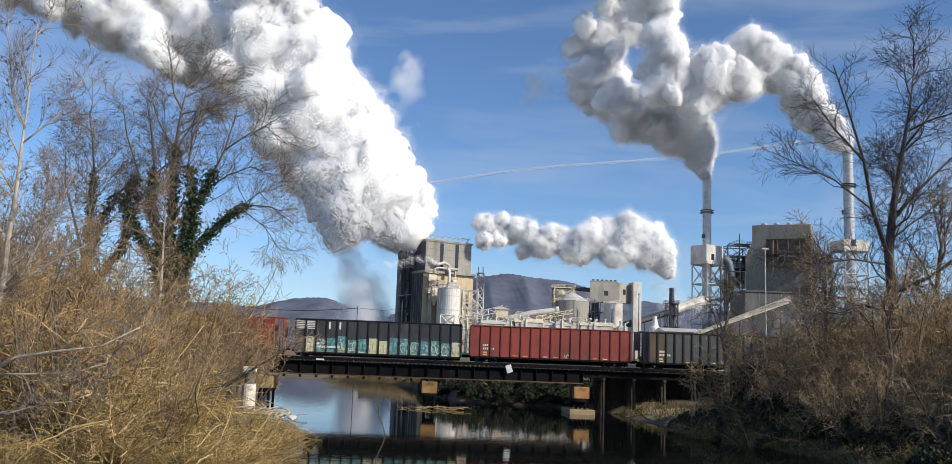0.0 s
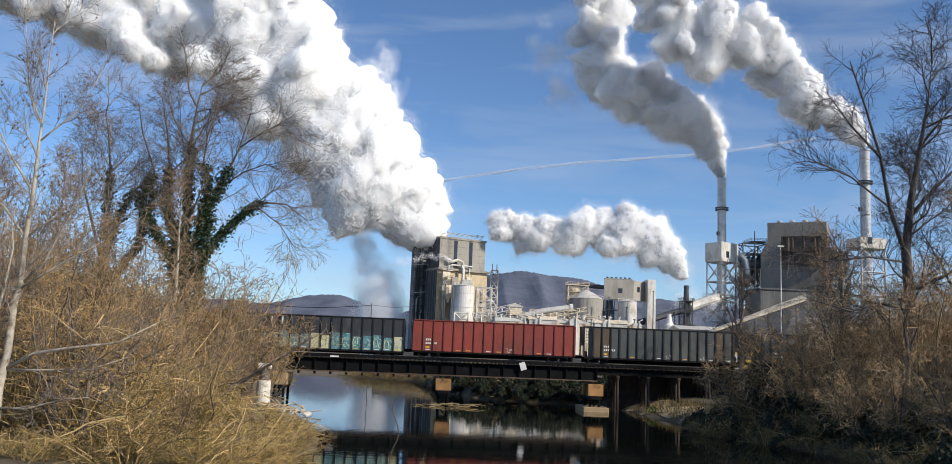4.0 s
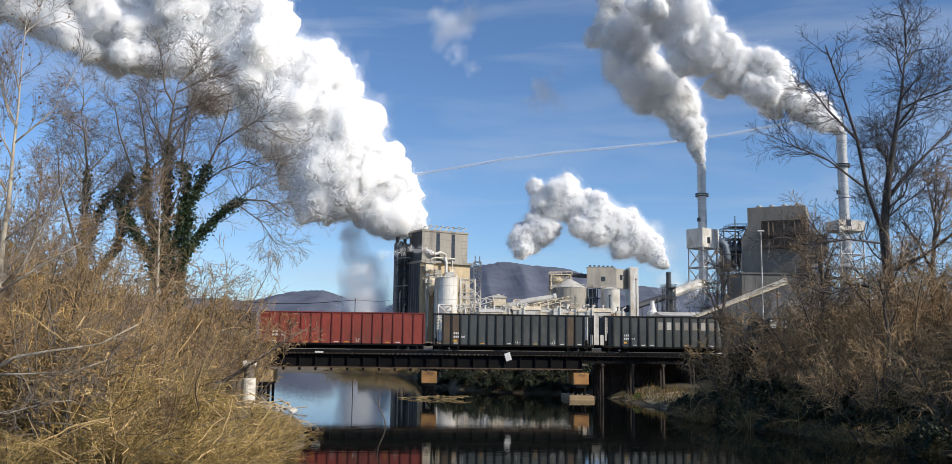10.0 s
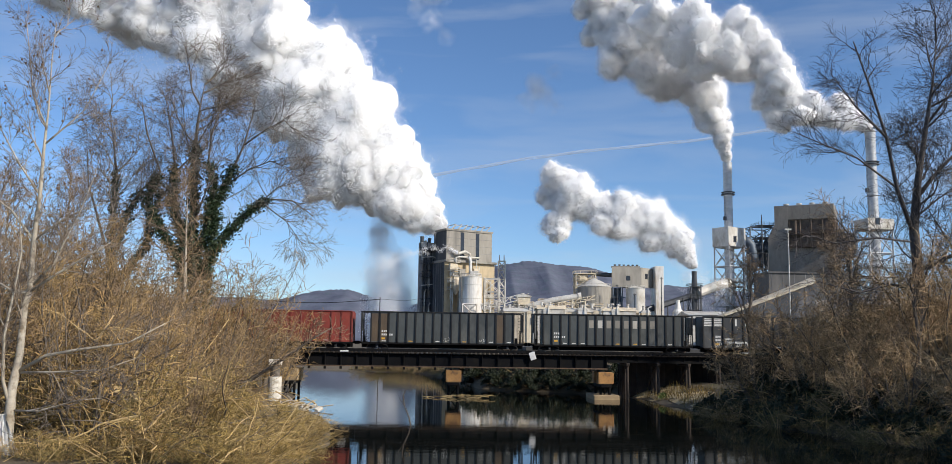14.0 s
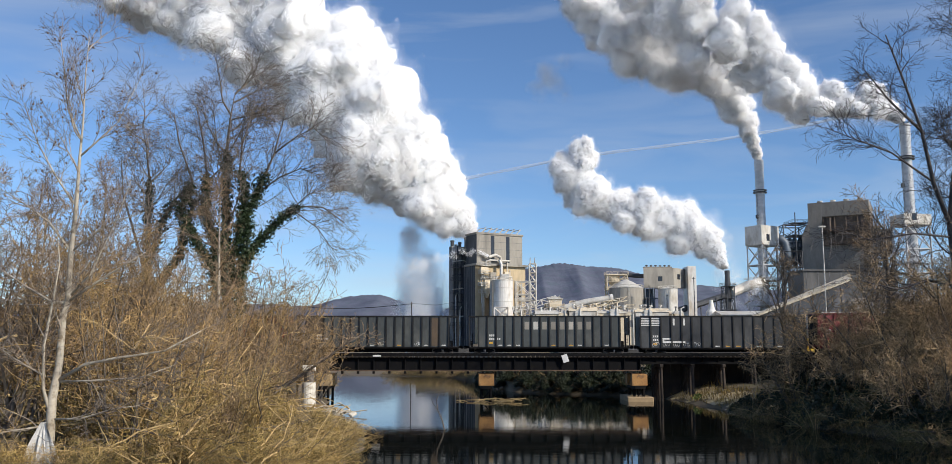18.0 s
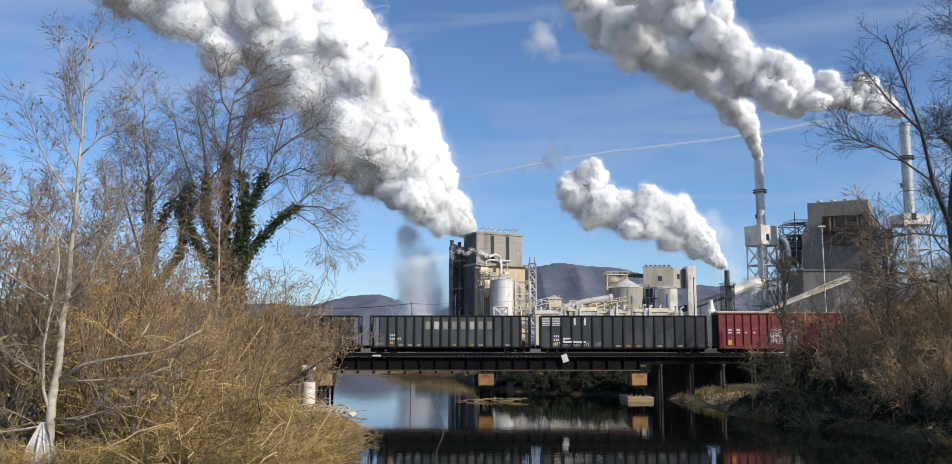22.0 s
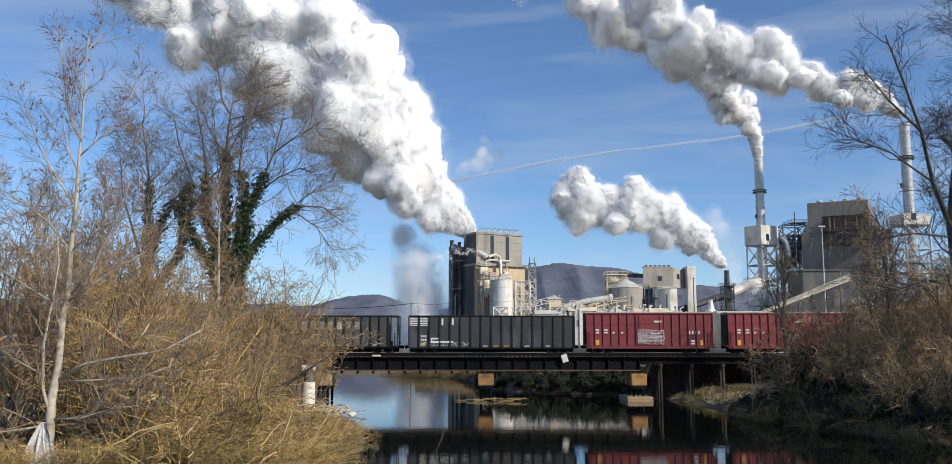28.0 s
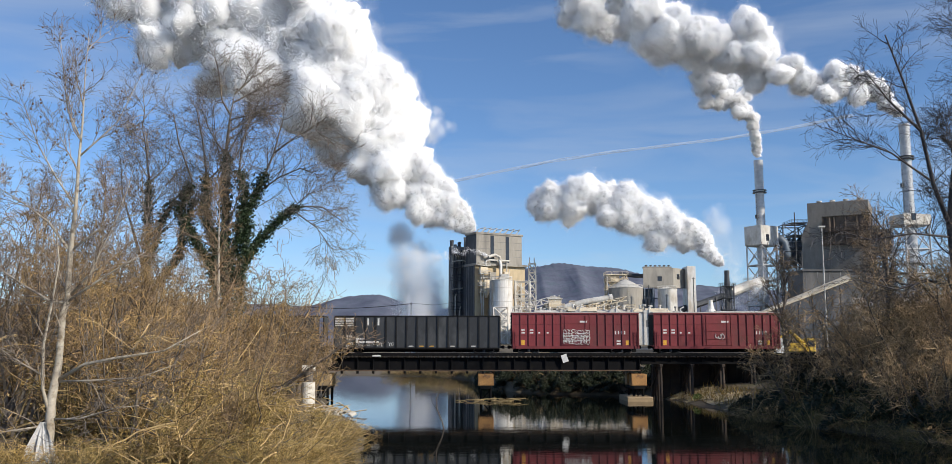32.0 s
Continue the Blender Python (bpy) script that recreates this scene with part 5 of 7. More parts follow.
def chimney(x, y, top, box_z0, box_z1, r, half_w, half_d, turn, label):
    c = thing("tall_chimney", (x, y, 0), label, "chimney", "tall chimneys", turn=turn)
    part("shaft", Geo().lathe([(r * 1.08, MG), (r * 1.08, box_z1), (r, box_z1 + 1), (r, top - 3)], 24), GALVANISED, c)
    for k in range(5):
        z = box_z1 + 2 + (top - box_z1 - 6) * k / 4
        part("flange", Geo().lathe([(r + 0.12, z), (r + 0.12, z + 0.35)], 24), GALVANISED, c)
    part("crown", Geo().lathe([(r + 0.1, top - 3), (r + 0.1, top)], 24), GALVANISED, c)
    zc = top - 13.5
    part("gallery", Geo().lathe([(r, zc), (r + 1.0, zc), (r + 1.0, zc + 0.35), (r, zc + 0.35)], 20), STEEL_DARK, c)
    part("gallery_rail", Geo().lathe([(r + 0.98, zc + 1.0), (r + 1.02, zc + 1.0), (r + 1.02, zc + 1.2), (r + 0.98, zc + 1.2)], 20), STEEL_DARK, c)
    part("ladder", ladder(-r - 0.25, 0, box_z1 + 2, zc, 1), STEEL_DARK, c)
    part("ladder_rest", Geo().box(-r - 0.9, -0.5, top - 24, -r, 0.5, top - 22.5), STEEL_DARK, c)
    part("filter_box", Geo().soft(-half_w, -half_d, box_z0, half_w, half_d, box_z1, 0.12), PALE_METAL, c, "pale grey cladded filter box")
    part("hatch", Geo().box(-half_w * 0.45, -half_d - 0.08, box_z0 + 1.6, -half_w * 0.1, -half_d - 0.004, box_z0 + 4.2), GLASS_DARK, c)
    lattice(c, "tower", -half_w * 0.88, -half_d * 0.88, half_w * 0.88, half_d * 0.88, MG, box_z0, 5, 0.5, GALVANISED, 0.6)
    for z in (box_z0 - 14, box_z0 - 24):
        platform(c, -half_w * 1.15, -half_d * 1.15, half_w * 1.15, half_d * 1.15, z, GALVANISED)
    return c


chimney(115.0, 350, 81.2, 46.2, 54.0, 1.75, 5.2, 4.2, 32, "tall silver chimney rising through a pale box on lattice legs")
chimney(160.2, 320, 88.6, 50.2, 54.2, 1.85, 5.6, 4.2, 10, "taller silver chimney standing on lattice legs")

# power boiler house
bh = thing("power_boiler_house", (134.0, 350, 0), "grey boiler house with a brown open upper storey and platforms", "industrial building", turn=-28)
part("lower_shell", Geo().soft(-2.6, 0, MG - 0.5, 22.5, 20, 46.0, 0.1), GREY_CLAD, bh)
part("left_bay", Geo().prism([(-2.7, 38.0), (-0.3, 33.5), (5.2, 33.5), (5.2, 63.4), (0.0, 63.4), (0.0, 56), (-2.7, 50)], -0.4, 20), GREY_CLAD, bh)
part("top_band", Geo().soft(0.0, -0.3, 57.6, 22.6, 20.3, 63.4, 0.1), GREY_CLAD, bh, "beige cladded top storey")
# solid box: its dark brown includes the shade of the open storey
part("recess", Geo().box(5.3, 0.6, 46.0, 22.3, 19.5, 57.6), BROWN_DARK, bh, "brown open storey, its shade put into the colour")
part("right_side", Geo().box(22.3, 1, 46.004, 22.6, 19.5, 57.596), BROWN_DARK, bh)
for x in (5.6, 9.8, 14.0, 18.2, 22.2):
    part("steel_column", Geo().beam((x, 0.1, 46), (x, 0.1, 57.6), 0.45), BROWN_DARK, bh)
for z in (46.2, 51.5):
    platform(bh, 5.0, -2.2, 24.5, 0.3, z, BROWN_DARK)
for i in range(4):
    part("roof_vent", Geo().lathe([(0.7, 63.404), (0.7, 64.4), (1.1, 64.5), (1.1, 65)], 10, (4 + i * 5, 6, 0)), PALE_METAL, bh)
part("vent_duct", Geo().rod((8, -0.7, 46), (8, -0.7, 57), 0.5, 0.5, 10), BROWN_DARK, bh, "rusty vent pipe")
steelwork = thing("boiler_steelwork", (124.5, 352, 0), "dark steel frames and blue-grey ducts between chimney and boiler house", "steel frame", turn=0)
lattice(steelwork, "frame", 0, 0, 9.5, 9, MG, 55, 7, 0.4, BLUE_STEEL)
lattice(steelwork, "front_frame", -1.5, -3, 6.0, -0.2, MG, 44, 6, 0.32, STEEL_DARK)
for z in (33, 40, 46, 51, 56):
    platform(steelwork, -0.6 + (z > 50) * 4, -0.6, 10.4, 9.6, z, BLUE_STEEL)
for i in range(4):
    part("vessel", Geo().lathe([(0.3, 38), (1.2, 40), (1.2, 49), (0.3, 50.5)], 12, (1.5 + i * 2.2, 4.5, 0)), BLUE_STEEL, steelwork)
part("bend_duct", Geo().path([(-3.0, 1, 49.5), (-1.0, 1, 49.3), (0.6, 1, 47.6), (1.2, 1, 44.5), (1.2, 1, 37)], [1.8, 1.9, 1.9, 1.9, 1.9], 12), BLUE_STEEL, steelwork, "blue-grey bent flue duct", smooth=True)
part("upright_pipe", Geo().rod((4.6, -0.8, 34), (4.6, -0.8, 60), 0.3, 0.2, 8), STEEL_DARK, steelwork)
eq = thing("dust_collector", (155.6, 343, 0), "dark dust collector with platforms beside the boiler house", "industrial equipment")
for i in range(2):
    part("hopper", Geo().soft(0.3 + i * 4.4, 0, 44, 4.2 + i * 4.4, 6, 53.5 - i * 1.2, 0.1), STEEL_DARK, eq)
    part("chute", Geo().lathe([(0.5, 36), (1.9, 43.99)], 4, (2.2 + i * 4.4, 3, 0)), STEEL_DARK, eq)
lattice(eq, "frame", 0, -0.5, 9, 6.5, MG, 44, 5, 0.4, STEEL_DARK)
for z in (37, 43, 49):
    platform(eq, -0.8, -1.4, 9.8, 7.4, z, STEEL_DARK)
big = thing("turbine_hall", (0, 0, 0), "long dull grey turbine hall below the boilers", "industrial building")
part("wall_shell", Geo().box(119, 318, MG - 0.5, 152, 334, 33.4), HALL_CLAD, big)
part("roof", Geo().box(118.5, 317.5, 33.404, 152.5, 334.5, 34.0), HALL_CLAD, big)
for i in range(8):
    part("wall_panel_joint", Geo().box(120 + i * 4.2, 317.93, MG, 120.2 + i * 4.2, 317.996, 33.2), WALL_DARK, big)
# long sloping conveyor roof towards the woodyard
slope = thing("sloping_conveyor_hall", (0, 0, 0), "long sloping pale sheet-metal conveyor hall", "conveyor")
part("roof", Geo().add([(76, 247, 14.2), (80, 253, 15.6), (108, 253, 27.2), (106, 247, 25.4), (76, 247, 13.6), (80, 253, 15.0), (108, 253, 26.6), (106, 247, 24.8)],
                       [(0, 3, 2, 1), (4, 5, 6, 7), (0, 1, 5, 4), (1, 2, 6, 5), (2, 3, 7, 6), (3, 0, 4, 7)]), CREAM, slope)
# added wall and ribs: dark colour imitates the shade under the open roof
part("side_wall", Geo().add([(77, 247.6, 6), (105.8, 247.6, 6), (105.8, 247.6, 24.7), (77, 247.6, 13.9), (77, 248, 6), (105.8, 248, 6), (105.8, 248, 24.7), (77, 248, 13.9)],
                            [(0, 1, 2, 3), (4, 7, 6, 5), (0, 3, 7, 4), (1, 5, 6, 2), (2, 6, 7, 3), (0, 4, 5, 1)]), SHADE_CLAD, slope)
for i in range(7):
    part("wall_rib", Geo().box(79 + i * 4, 247.4, 6, 79.3 + i * 4, 247.596, 14 + i * 1.5), SHADE_CLAD, slope)
for x, y, h in ((95.6, 240, 39),):
    p = thing("lamp_pole", (x, y, 5), "tall pale steel lighting pole", "pole")
    part("shaft", Geo().rod((0, 0, 0), (0, 0, h - 5), 0.2, 0.13, 8), PALE_METAL, p)
    part("head", Geo().box(-0.9, -0.3, h - 5, 0.9, 0.3, h - 4.6), PALE_METAL, p)
# lower sheds seen beyond the trees
shed(100, 150, 262, 290, 17.5, 4, HALL_CLAD, GREY_CLAD, "low grey-roofed woodyard shed", 6)
# loader behind the track
ex = thing("yellow_loader", (47.0, 128, gz(47, 128)), "yellow loading machine parked behind the track", "machine")
part("chassis", Geo().soft(-2.4, -1.0, 0.5, 2.4, 1.0, 1.6, 0.1), STEEL_BLACK, ex)
part("body", Geo().soft(-2.2, -1.1, 1.604, 0.6, 1.1, 2.9, 0.15), YELLOW, ex)
part("cab", Geo().soft(0.7, -0.8, 1.604, 2.0, 0.8, 3.6, 0.12), YELLOW, ex)
part("cab_window", Geo().box(0.9, -0.86, 2.4, 1.8, -0.804, 3.3), GLASS_DARK, ex)
part("boom", Geo().path([(0.5, -0.3, 2.8), (-1.6, -0.3, 4.6), (-3.8, -0.3, 3.2)], [0.3, 0.28, 0.2], 6), YELLOW, ex)
for x in (-1.5, 1.5):
    for y in (-1.1, 1.1):
        part("wheel", Geo().path([(x, y - 0.25, 0.75), (x, y + 0.25, 0.75)], [0.75, 0.75], 16), STEEL_BLACK, ex)
cab = thing("white_hut", (43.6, 128, gz(43, 128)), "small white hut behind the track", "hut")
part("wall_shell", Geo().box(-1.2, -1.2, 0, 1.2, 1.2, 3.6), WHITE_BOARD, cab)
part("roof", Geo().prism([(-1.4, 3.604), (1.4, 3.604), (0, 4.4)], -1.4, 1.4), PALE_METAL, cab)


# overhead cable on two timber poles
line = thing("overhead_cable", (0, 0, 0), "thin overhead cable on timber poles beside the tower", "cable")
for x in (-70, -22):
    part("pole", Geo().rod((x, 300, 0.5), (x, 300, 21.4), 0.18, 0.13, 8), TIE_WOOD, line)
    part("crossarm", Geo().box(x - 0.1, 298.8, 20.4, x + 0.1, 301.2, 20.65), TIE_WOOD, line)
for dy in (-1, 1):
    part("cable", Geo().path([(-70 + i * 6, 300 + dy, 20.7 - 1.6 * math.sin(math.pi * i / 8)) for i in range(9)], [0.05] * 9, 4), STEEL_BLACK, line)
part("service_drop", Geo().path([(-22, 300, 20.8), (-14, 308, 20.6), (-6, 318, 22.4)], [0.05, 0.05, 0.05], 4), STEEL_BLACK, line)


# ---- steam ----
def billow(n, off):
    """Radius of a billowing clump in the direction n."""
    w = n + 0.25 * Vector((noise.noise(n * 2 + off), noise.noise(n * 2 + off * 2), noise.noise(n * 2 + off * 3)))
    return 0.72 + 0.38 * noise.noise(w * 1.2 + off) + 0.34 * abs(noise.noise(w * 2.1 + off * 2)) + 0.12 * abs(noise.noise(w * 4.2 + off * 3)) + 0.04 * noise.noise(w * 8.0 + off)


def puff_meshes(level, count, seed, flecks, fleck, core=1.0, torn=False):
    """Steam clumps of about unit radius: droplets that thin out from the middle, with a dense heart of the share core; torn ones have gaps."""
    out = []
    r = random.Random(seed)
    for k in range(count):
        off = Vector((seed + k * 7.3, k * 3.1, seed * 0.7))
        vs, fs, ns = [], [], []
        if core:
            b = bmesh.new()
            bmesh.ops.create_icosphere(b, subdivisions=level, radius=1.0)
            for p in b.verts:
                n = p.co.normalized()
                p.co = n * billow(n, off) * core
            b.normal_update()
            b.verts.index_update()
            vs = [tuple(p.co) for p in b.verts]
            # normals lean sunward, which brightens the shaded sides of the steam
            ns = [tuple((p.normal + 0.3 * TO_SUN).normalized()) for p in b.verts]
            fs = [tuple(v.index for v in f.verts) for f in b.faces]
            b.free()
        solid = len(fs)
        for i in range(flecks):
            n = Vector((r.gauss(0, 1), r.gauss(0, 1), r.gauss(0, 1))).normalized()
            if torn:
                c = n * (r.random() ** 0.45) * (0.35 + 0.65 * billow(n, off))
                if noise.noise(c * 2.6 + off) + 0.5 * noise.noise(c * 5.5 + off) < r.uniform(-0.35, 0.35):
                    continue
            else:
                reach = billow(n, off)
                thick = (0.04 if core > 0.8 else 0.075) + 0.19 * max(0.0, noise.noise(n * 2.0 + off * 1.7) + 0.5 * noise.noise(n * 5.0 + off))
                c = n * (reach * (core * 0.99 if core else 0.45 + 0.45 * r.random() ** 0.6) + min(r.expovariate(1.0), 2.4) * thick)
            # flecks are turned sunward as well, to lift their shade
            d = ((TO_SUN if torn else n + 1.2 * TO_SUN) + Vector((r.gauss(0, 1), r.gauss(0, 1), r.gauss(0, 1))) * 0.3).normalized()
            e = d.orthogonal().normalized()
            g = d.cross(e)
            h = r.uniform(*fleck)
            q = len(vs)
            for a in (0.0, 2.1, 4.2):
                vs.append(tuple(c + (e * math.cos(a) + g * math.sin(a)) * h))
                ns.append(tuple(d if torn else (n + 1.2 * TO_SUN).normalized()))
            fs.append((q, q + 1, q + 2))
        me = bpy.data.meshes.new("puff")
        me.from_pydata(vs, [], fs)
        me.materials.append(STEAM)
        me.materials.append(WISP)
        me.polygons.foreach_set("material_index", [0] * solid + [1] * (len(fs) - solid))
        me.polygons.foreach_set("use_smooth", [True] * len(fs))
        me.normals_split_custom_set_from_vertices(ns)
        me.update()
        out.append(me)
    return out


PUFF_HEART = puff_meshes(4, 5, 1.0, 10000, (0.009, 0.016), core=0.9)
PUFF_SOFT = puff_meshes(4, 6, 40.0, 12000, (0.011, 0.02), core=0.72)
PUFF_SMALL = puff_meshes(3, 5, 60.0, 3500, (0.014, 0.028), core=0.9)
PUFF_HAZE = puff_meshes(0, 4, 95.0, 8000, (0.008, 0.015), core=0, torn=True)
PUFFS = []


def plume(name, y, way, count, label, k=0.05, seed=1, fine_from=9e9, mesh_set=None, wide=1.0, over=6.0, dense=True):
    """Steam along a way that sways with time: way[t] lists (x, z, radius); puffs gather speed out of the mouth, drift downwind and roll."""
    r = random.Random(seed)
    times = sorted(way)
    steps = len(way[times[0]]) - 1
    x0, z0 = way[times[0]][0][:2]
    ob = thing(name, (x0, y, z0), label, "steam")

    def place(s, t):
        i = min(int(s), steps - 1)
        f = s - i
        rows = []
        for m in range(3):
            a = float(np.interp(t, times, [way[q][i][m] for q in times]))
            b = float(np.interp(t, times, [way[q][i + 1][m] for q in times]))
            rows.append(a + (b - a) * f)
        rows[2] = max(0.5, rows[2] * wide)
        return rows

    # age of the steam at each step along the way, and back again
    ss = np.concatenate([np.linspace(0.02, 1, 60), np.linspace(1.05, steps + 12, 400)])
    ages = (np.log(ss) + ss / 2.5) / k
    first, last = np.interp(0.12, ss, ages) - 14, np.interp(steps + 0.9, ss, ages) + 16
    for i in range(count):
        age = first + (last - first) * (i + r.random()) / count
        sm = float(np.interp(age, ages, ss))
        a, rim = r.uniform(0, 2 * math.pi), r.random()
        w = place(min(sm, steps), 16)[2]
        heart = i % 3 == 0
        near = math.exp(-sm / 0.5)
        share = r.uniform(0.6, 0.8) if heart else r.uniform(0.36, 0.6)
        share = share + (0.85 - share) * near
        rad = w * share
        q = max(0.0, 1.02 - share * 0.86) * ((0.15 + 0.6 * rim) if heart else (0.6 + 0.42 * rim)) * (1 - 0.8 * near)
        thin = mesh_set is not None
        meshes = mesh_set or (PUFF_SMALL if rad < fine_from else PUFF_HEART if heart and dense else PUFF_SOFT)
        # puffs roll about the sun's direction, so the brightening lean holds
        e0 = Matrix.Rotation(r.uniform(0, 6.28) if not thin else 0.0, 4, TO_SUN)
        spin = (0.1 if thin else r.uniform(0.4, 1.2)) * (1 if math.cos(a) > 0 else -1)
        p = new("puff", meshes[i % len(meshes)])
        p.parent = ob
        p.scale = [rad * r.uniform(0.85, 1.18) for _ in range(3)]
        rows_ = []
        for j in range(17):
            t = j * 2.0
            s = float(np.interp(age + t - 16, ages, ss))
            cx, cz, cw = place(min(s, steps + over), t)
            pos = Vector((cx - x0 + math.cos(a) * cw * q, math.sin(a * 2 + 1.1) * cw * q * 0.8, cz - z0 + math.sin(a) * cw * q))
            rot = Matrix.Rotation(spin * t / 32.0, 4, TO_SUN) @ e0
            rows_.append((t, Matrix.Translation(pos) @ rot))
        PUFFS.append((p, rows_))
    return ob


# ways of the four plumes: x, z and radius at a few times
MAIN_WAY = {}
MAIN_WAY[0] = [(-2.7, 51.5, 2.4), (-13.5, 60.1, 9.3), (-30.7, 73.7, 17.7), (-40.0, 91.5, 20.9), (-55.7, 112.6, 27.5), (-79.4, 129.9, 28.8), (-109.6, 138.1, 25.2), (-141.1, 148.7, 21.6)]
MAIN_WAY[3] = [(-1.1, 51.4, 2.1), (-11.9, 59.3, 9.1), (-31.6, 75.2, 16.7), (-43.4, 94.1, 20.6), (-61.2, 111.6, 24.6), (-82.7, 127.7, 28.9), (-114.2, 134.7, 24.0), (-148.0, 142.7, 19.2)]
MAIN_WAY[6] = [(-0.6, 50.1, 2.1), (-11.6, 57.8, 9.1), (-29.7, 75.3, 16.7), (-43.3, 95.5, 20.0), (-62.9, 113.3, 23.2), (-84.8, 127.3, 25.1), (-111.9, 131.2, 20.2), (-142.6, 140.0, 16.6)]
MAIN_WAY[9] = [(-0.6, 50.1, 2.1), (-11.6, 57.8, 9.1), (-29.6, 71.7, 16.7), (-44.5, 95.5, 20.5), (-64.1, 114.4, 22.1), (-88.2, 125.9, 22.6), (-116.2, 126.2, 19.0), (-144.7, 137.4, 14.2)]
MAIN_WAY[12] = [(-1.4, 49.7, 2.1), (-13.4, 59.2, 9.1), (-32.4, 74.0, 15.9), (-46.3, 94.1, 19.4), (-64.0, 112.9, 21.1), (-85.0, 126.7, 21.5), (-113.5, 129.0, 17.9), (-142.2, 137.5, 14.3)]
MAIN_WAY[14.5] = [(-2.1, 50.5, 2.1), (-14.4, 59.9, 9.1), (-33.2, 76.4, 16.3), (-46.9, 96.8, 18.9), (-64.3, 114.9, 20.1), (-85.4, 130.5, 21.7), (-112.0, 138.6, 18.1), (-141.3, 149.1, 14.5)]
MAIN_WAY[17] = [(-2.0, 50.3, 2.4), (-11.5, 59.2, 10.7), (-30.6, 76.0, 19.1), (-45.3, 98.0, 22.1), (-61.4, 117.9, 22.3), (-83.6, 133.0, 20.7), (-110.8, 143.2, 18.3), (-140.6, 154.7, 14.7)]
MAIN_WAY[20] = [(-2.1, 50.3, 2.4), (-12.8, 60.3, 10.7), (-31.9, 78.4, 19.6), (-46.6, 100.4, 22.8), (-63.9, 120.3, 22.3), (-86.1, 134.2, 20.7), (-113.3, 144.4, 18.3), (-143.3, 157.2, 14.7)]
MAIN_WAY[23] = [(-2.0, 50.2, 2.4), (-12.6, 59.1, 10.7), (-30.6, 75.9, 18.6), (-44.1, 99.2, 23.6), (-61.4, 120.3, 24.2), (-83.6, 135.4, 23.1), (-110.8, 144.3, 18.3), (-138.3, 157.1, 14.7)]
MAIN_WAY[25.5] = [(-1.9, 50.2, 2.4), (-12.6, 59.1, 10.7), (-33.0, 77.1, 19.5), (-44.1, 100.4, 23.6), (-60.2, 121.5, 25.4), (-85.9, 131.6, 23.1), (-113.1, 141.7, 18.3), (-135.8, 157.1, 16.0)]
MAIN_WAY[28] = [(-1.9, 50.2, 2.6), (-12.6, 59.1, 11.4), (-31.8, 75.9, 19.1), (-44.0, 99.2, 23.6), (-58.9, 120.3, 25.4), (-85.9, 130.4, 24.3), (-113.1, 141.8, 18.3), (-133.3, 157.1, 16.0)]
MAIN_WAY[30] = [(-1.9, 50.7, 2.8), (-11.4, 60.3, 11.8), (-34.2, 77.2, 20.3), (-46.5, 101.7, 24.5), (-61.4, 122.8, 26.2), (-88.3, 129.1, 24.3), (-115.4, 139.2, 18.3), (-135.7, 154.5, 15.9)]
MAIN_WAY[32] = [(-1.9, 51.2, 3.1), (-11.4, 60.3, 11.8), (-36.5, 77.2, 21.0), (-47.7, 101.7, 26.0), (-63.8, 122.8, 27.1), (-90.7, 129.1, 25.5), (-117.7, 136.7, 18.3), (-138.1, 154.6, 15.9)]
CHIM_WAY = {}
CHIM_WAY[0] = [(114.7, 82.0, 1.5), (112.6, 94.7, 7.1), (103.6, 103.3, 9.6), (83.0, 110.0, 11.4), (67.4, 122.2, 12.7), (68.4, 138.1, 12.2), (85.1, 152.5, 11.6), (68.7, 197.9, 14.3)]
CHIM_WAY[3] = [(114.5, 82.3, 1.5), (111.4, 95.0, 6.3), (98.6, 104.7, 10.1), (80.7, 111.5, 10.1), (57.8, 112.8, 11.3), (49.7, 130.7, 10.6), (54.5, 144.2, 7.6), (37.7, 194.5, 14.2)]
CHIM_WAY[6] = [(114.5, 81.9, 1.5), (112.2, 98.0, 6.3), (100.1, 109.4, 10.6), (86.1, 122.0, 10.7), (86.3, 137.8, 11.5), (89.0, 148.5, 11.5), (89.1, 161.9, 11.6), (73.7, 202.1, 14.3)]
CHIM_WAY[9] = [(114.5, 81.9, 1.5), (112.7, 95.5, 6.3), (101.4, 108.1, 11.4), (87.4, 122.0, 12.7), (83.7, 137.7, 14.0), (86.4, 151.1, 14.1), (89.2, 167.3, 12.9), (73.8, 207.7, 14.3)]
CHIM_WAY[12] = [(114.8, 82.2, 1.5), (113.1, 96.2, 5.5), (104.2, 111.4, 10.6), (85.0, 120.9, 15.7), (82.3, 137.8, 17.3), (90.0, 151.5, 19.2), (77.0, 166.9, 15.4), (60.9, 206.8, 14.3)]
CHIM_WAY[14.5] = [(114.7, 82.0, 1.5), (113.5, 95.8, 5.0), (105.0, 111.1, 11.3), (87.4, 123.6, 15.6), (69.7, 131.0, 15.2), (67.2, 146.8, 15.2), (54.5, 159.7, 12.7), (39.0, 199.7, 14.2)]
CHIM_WAY[17] = [(114.7, 81.8, 1.5), (112.1, 96.2, 5.0), (105.2, 111.5, 10.5), (84.3, 121.9, 14.5), (69.4, 128.3, 12.6), (57.1, 138.8, 11.3), (44.7, 154.6, 10.1), (29.9, 194.9, 14.1)]
CHIM_WAY[20] = [(114.7, 81.7, 1.5), (110.8, 97.4, 5.5), (103.9, 112.8, 9.5), (86.9, 127.0, 12.6), (69.4, 128.3, 13.8), (54.5, 138.7, 11.3), (47.2, 154.5, 10.1), (32.4, 194.9, 14.1)]
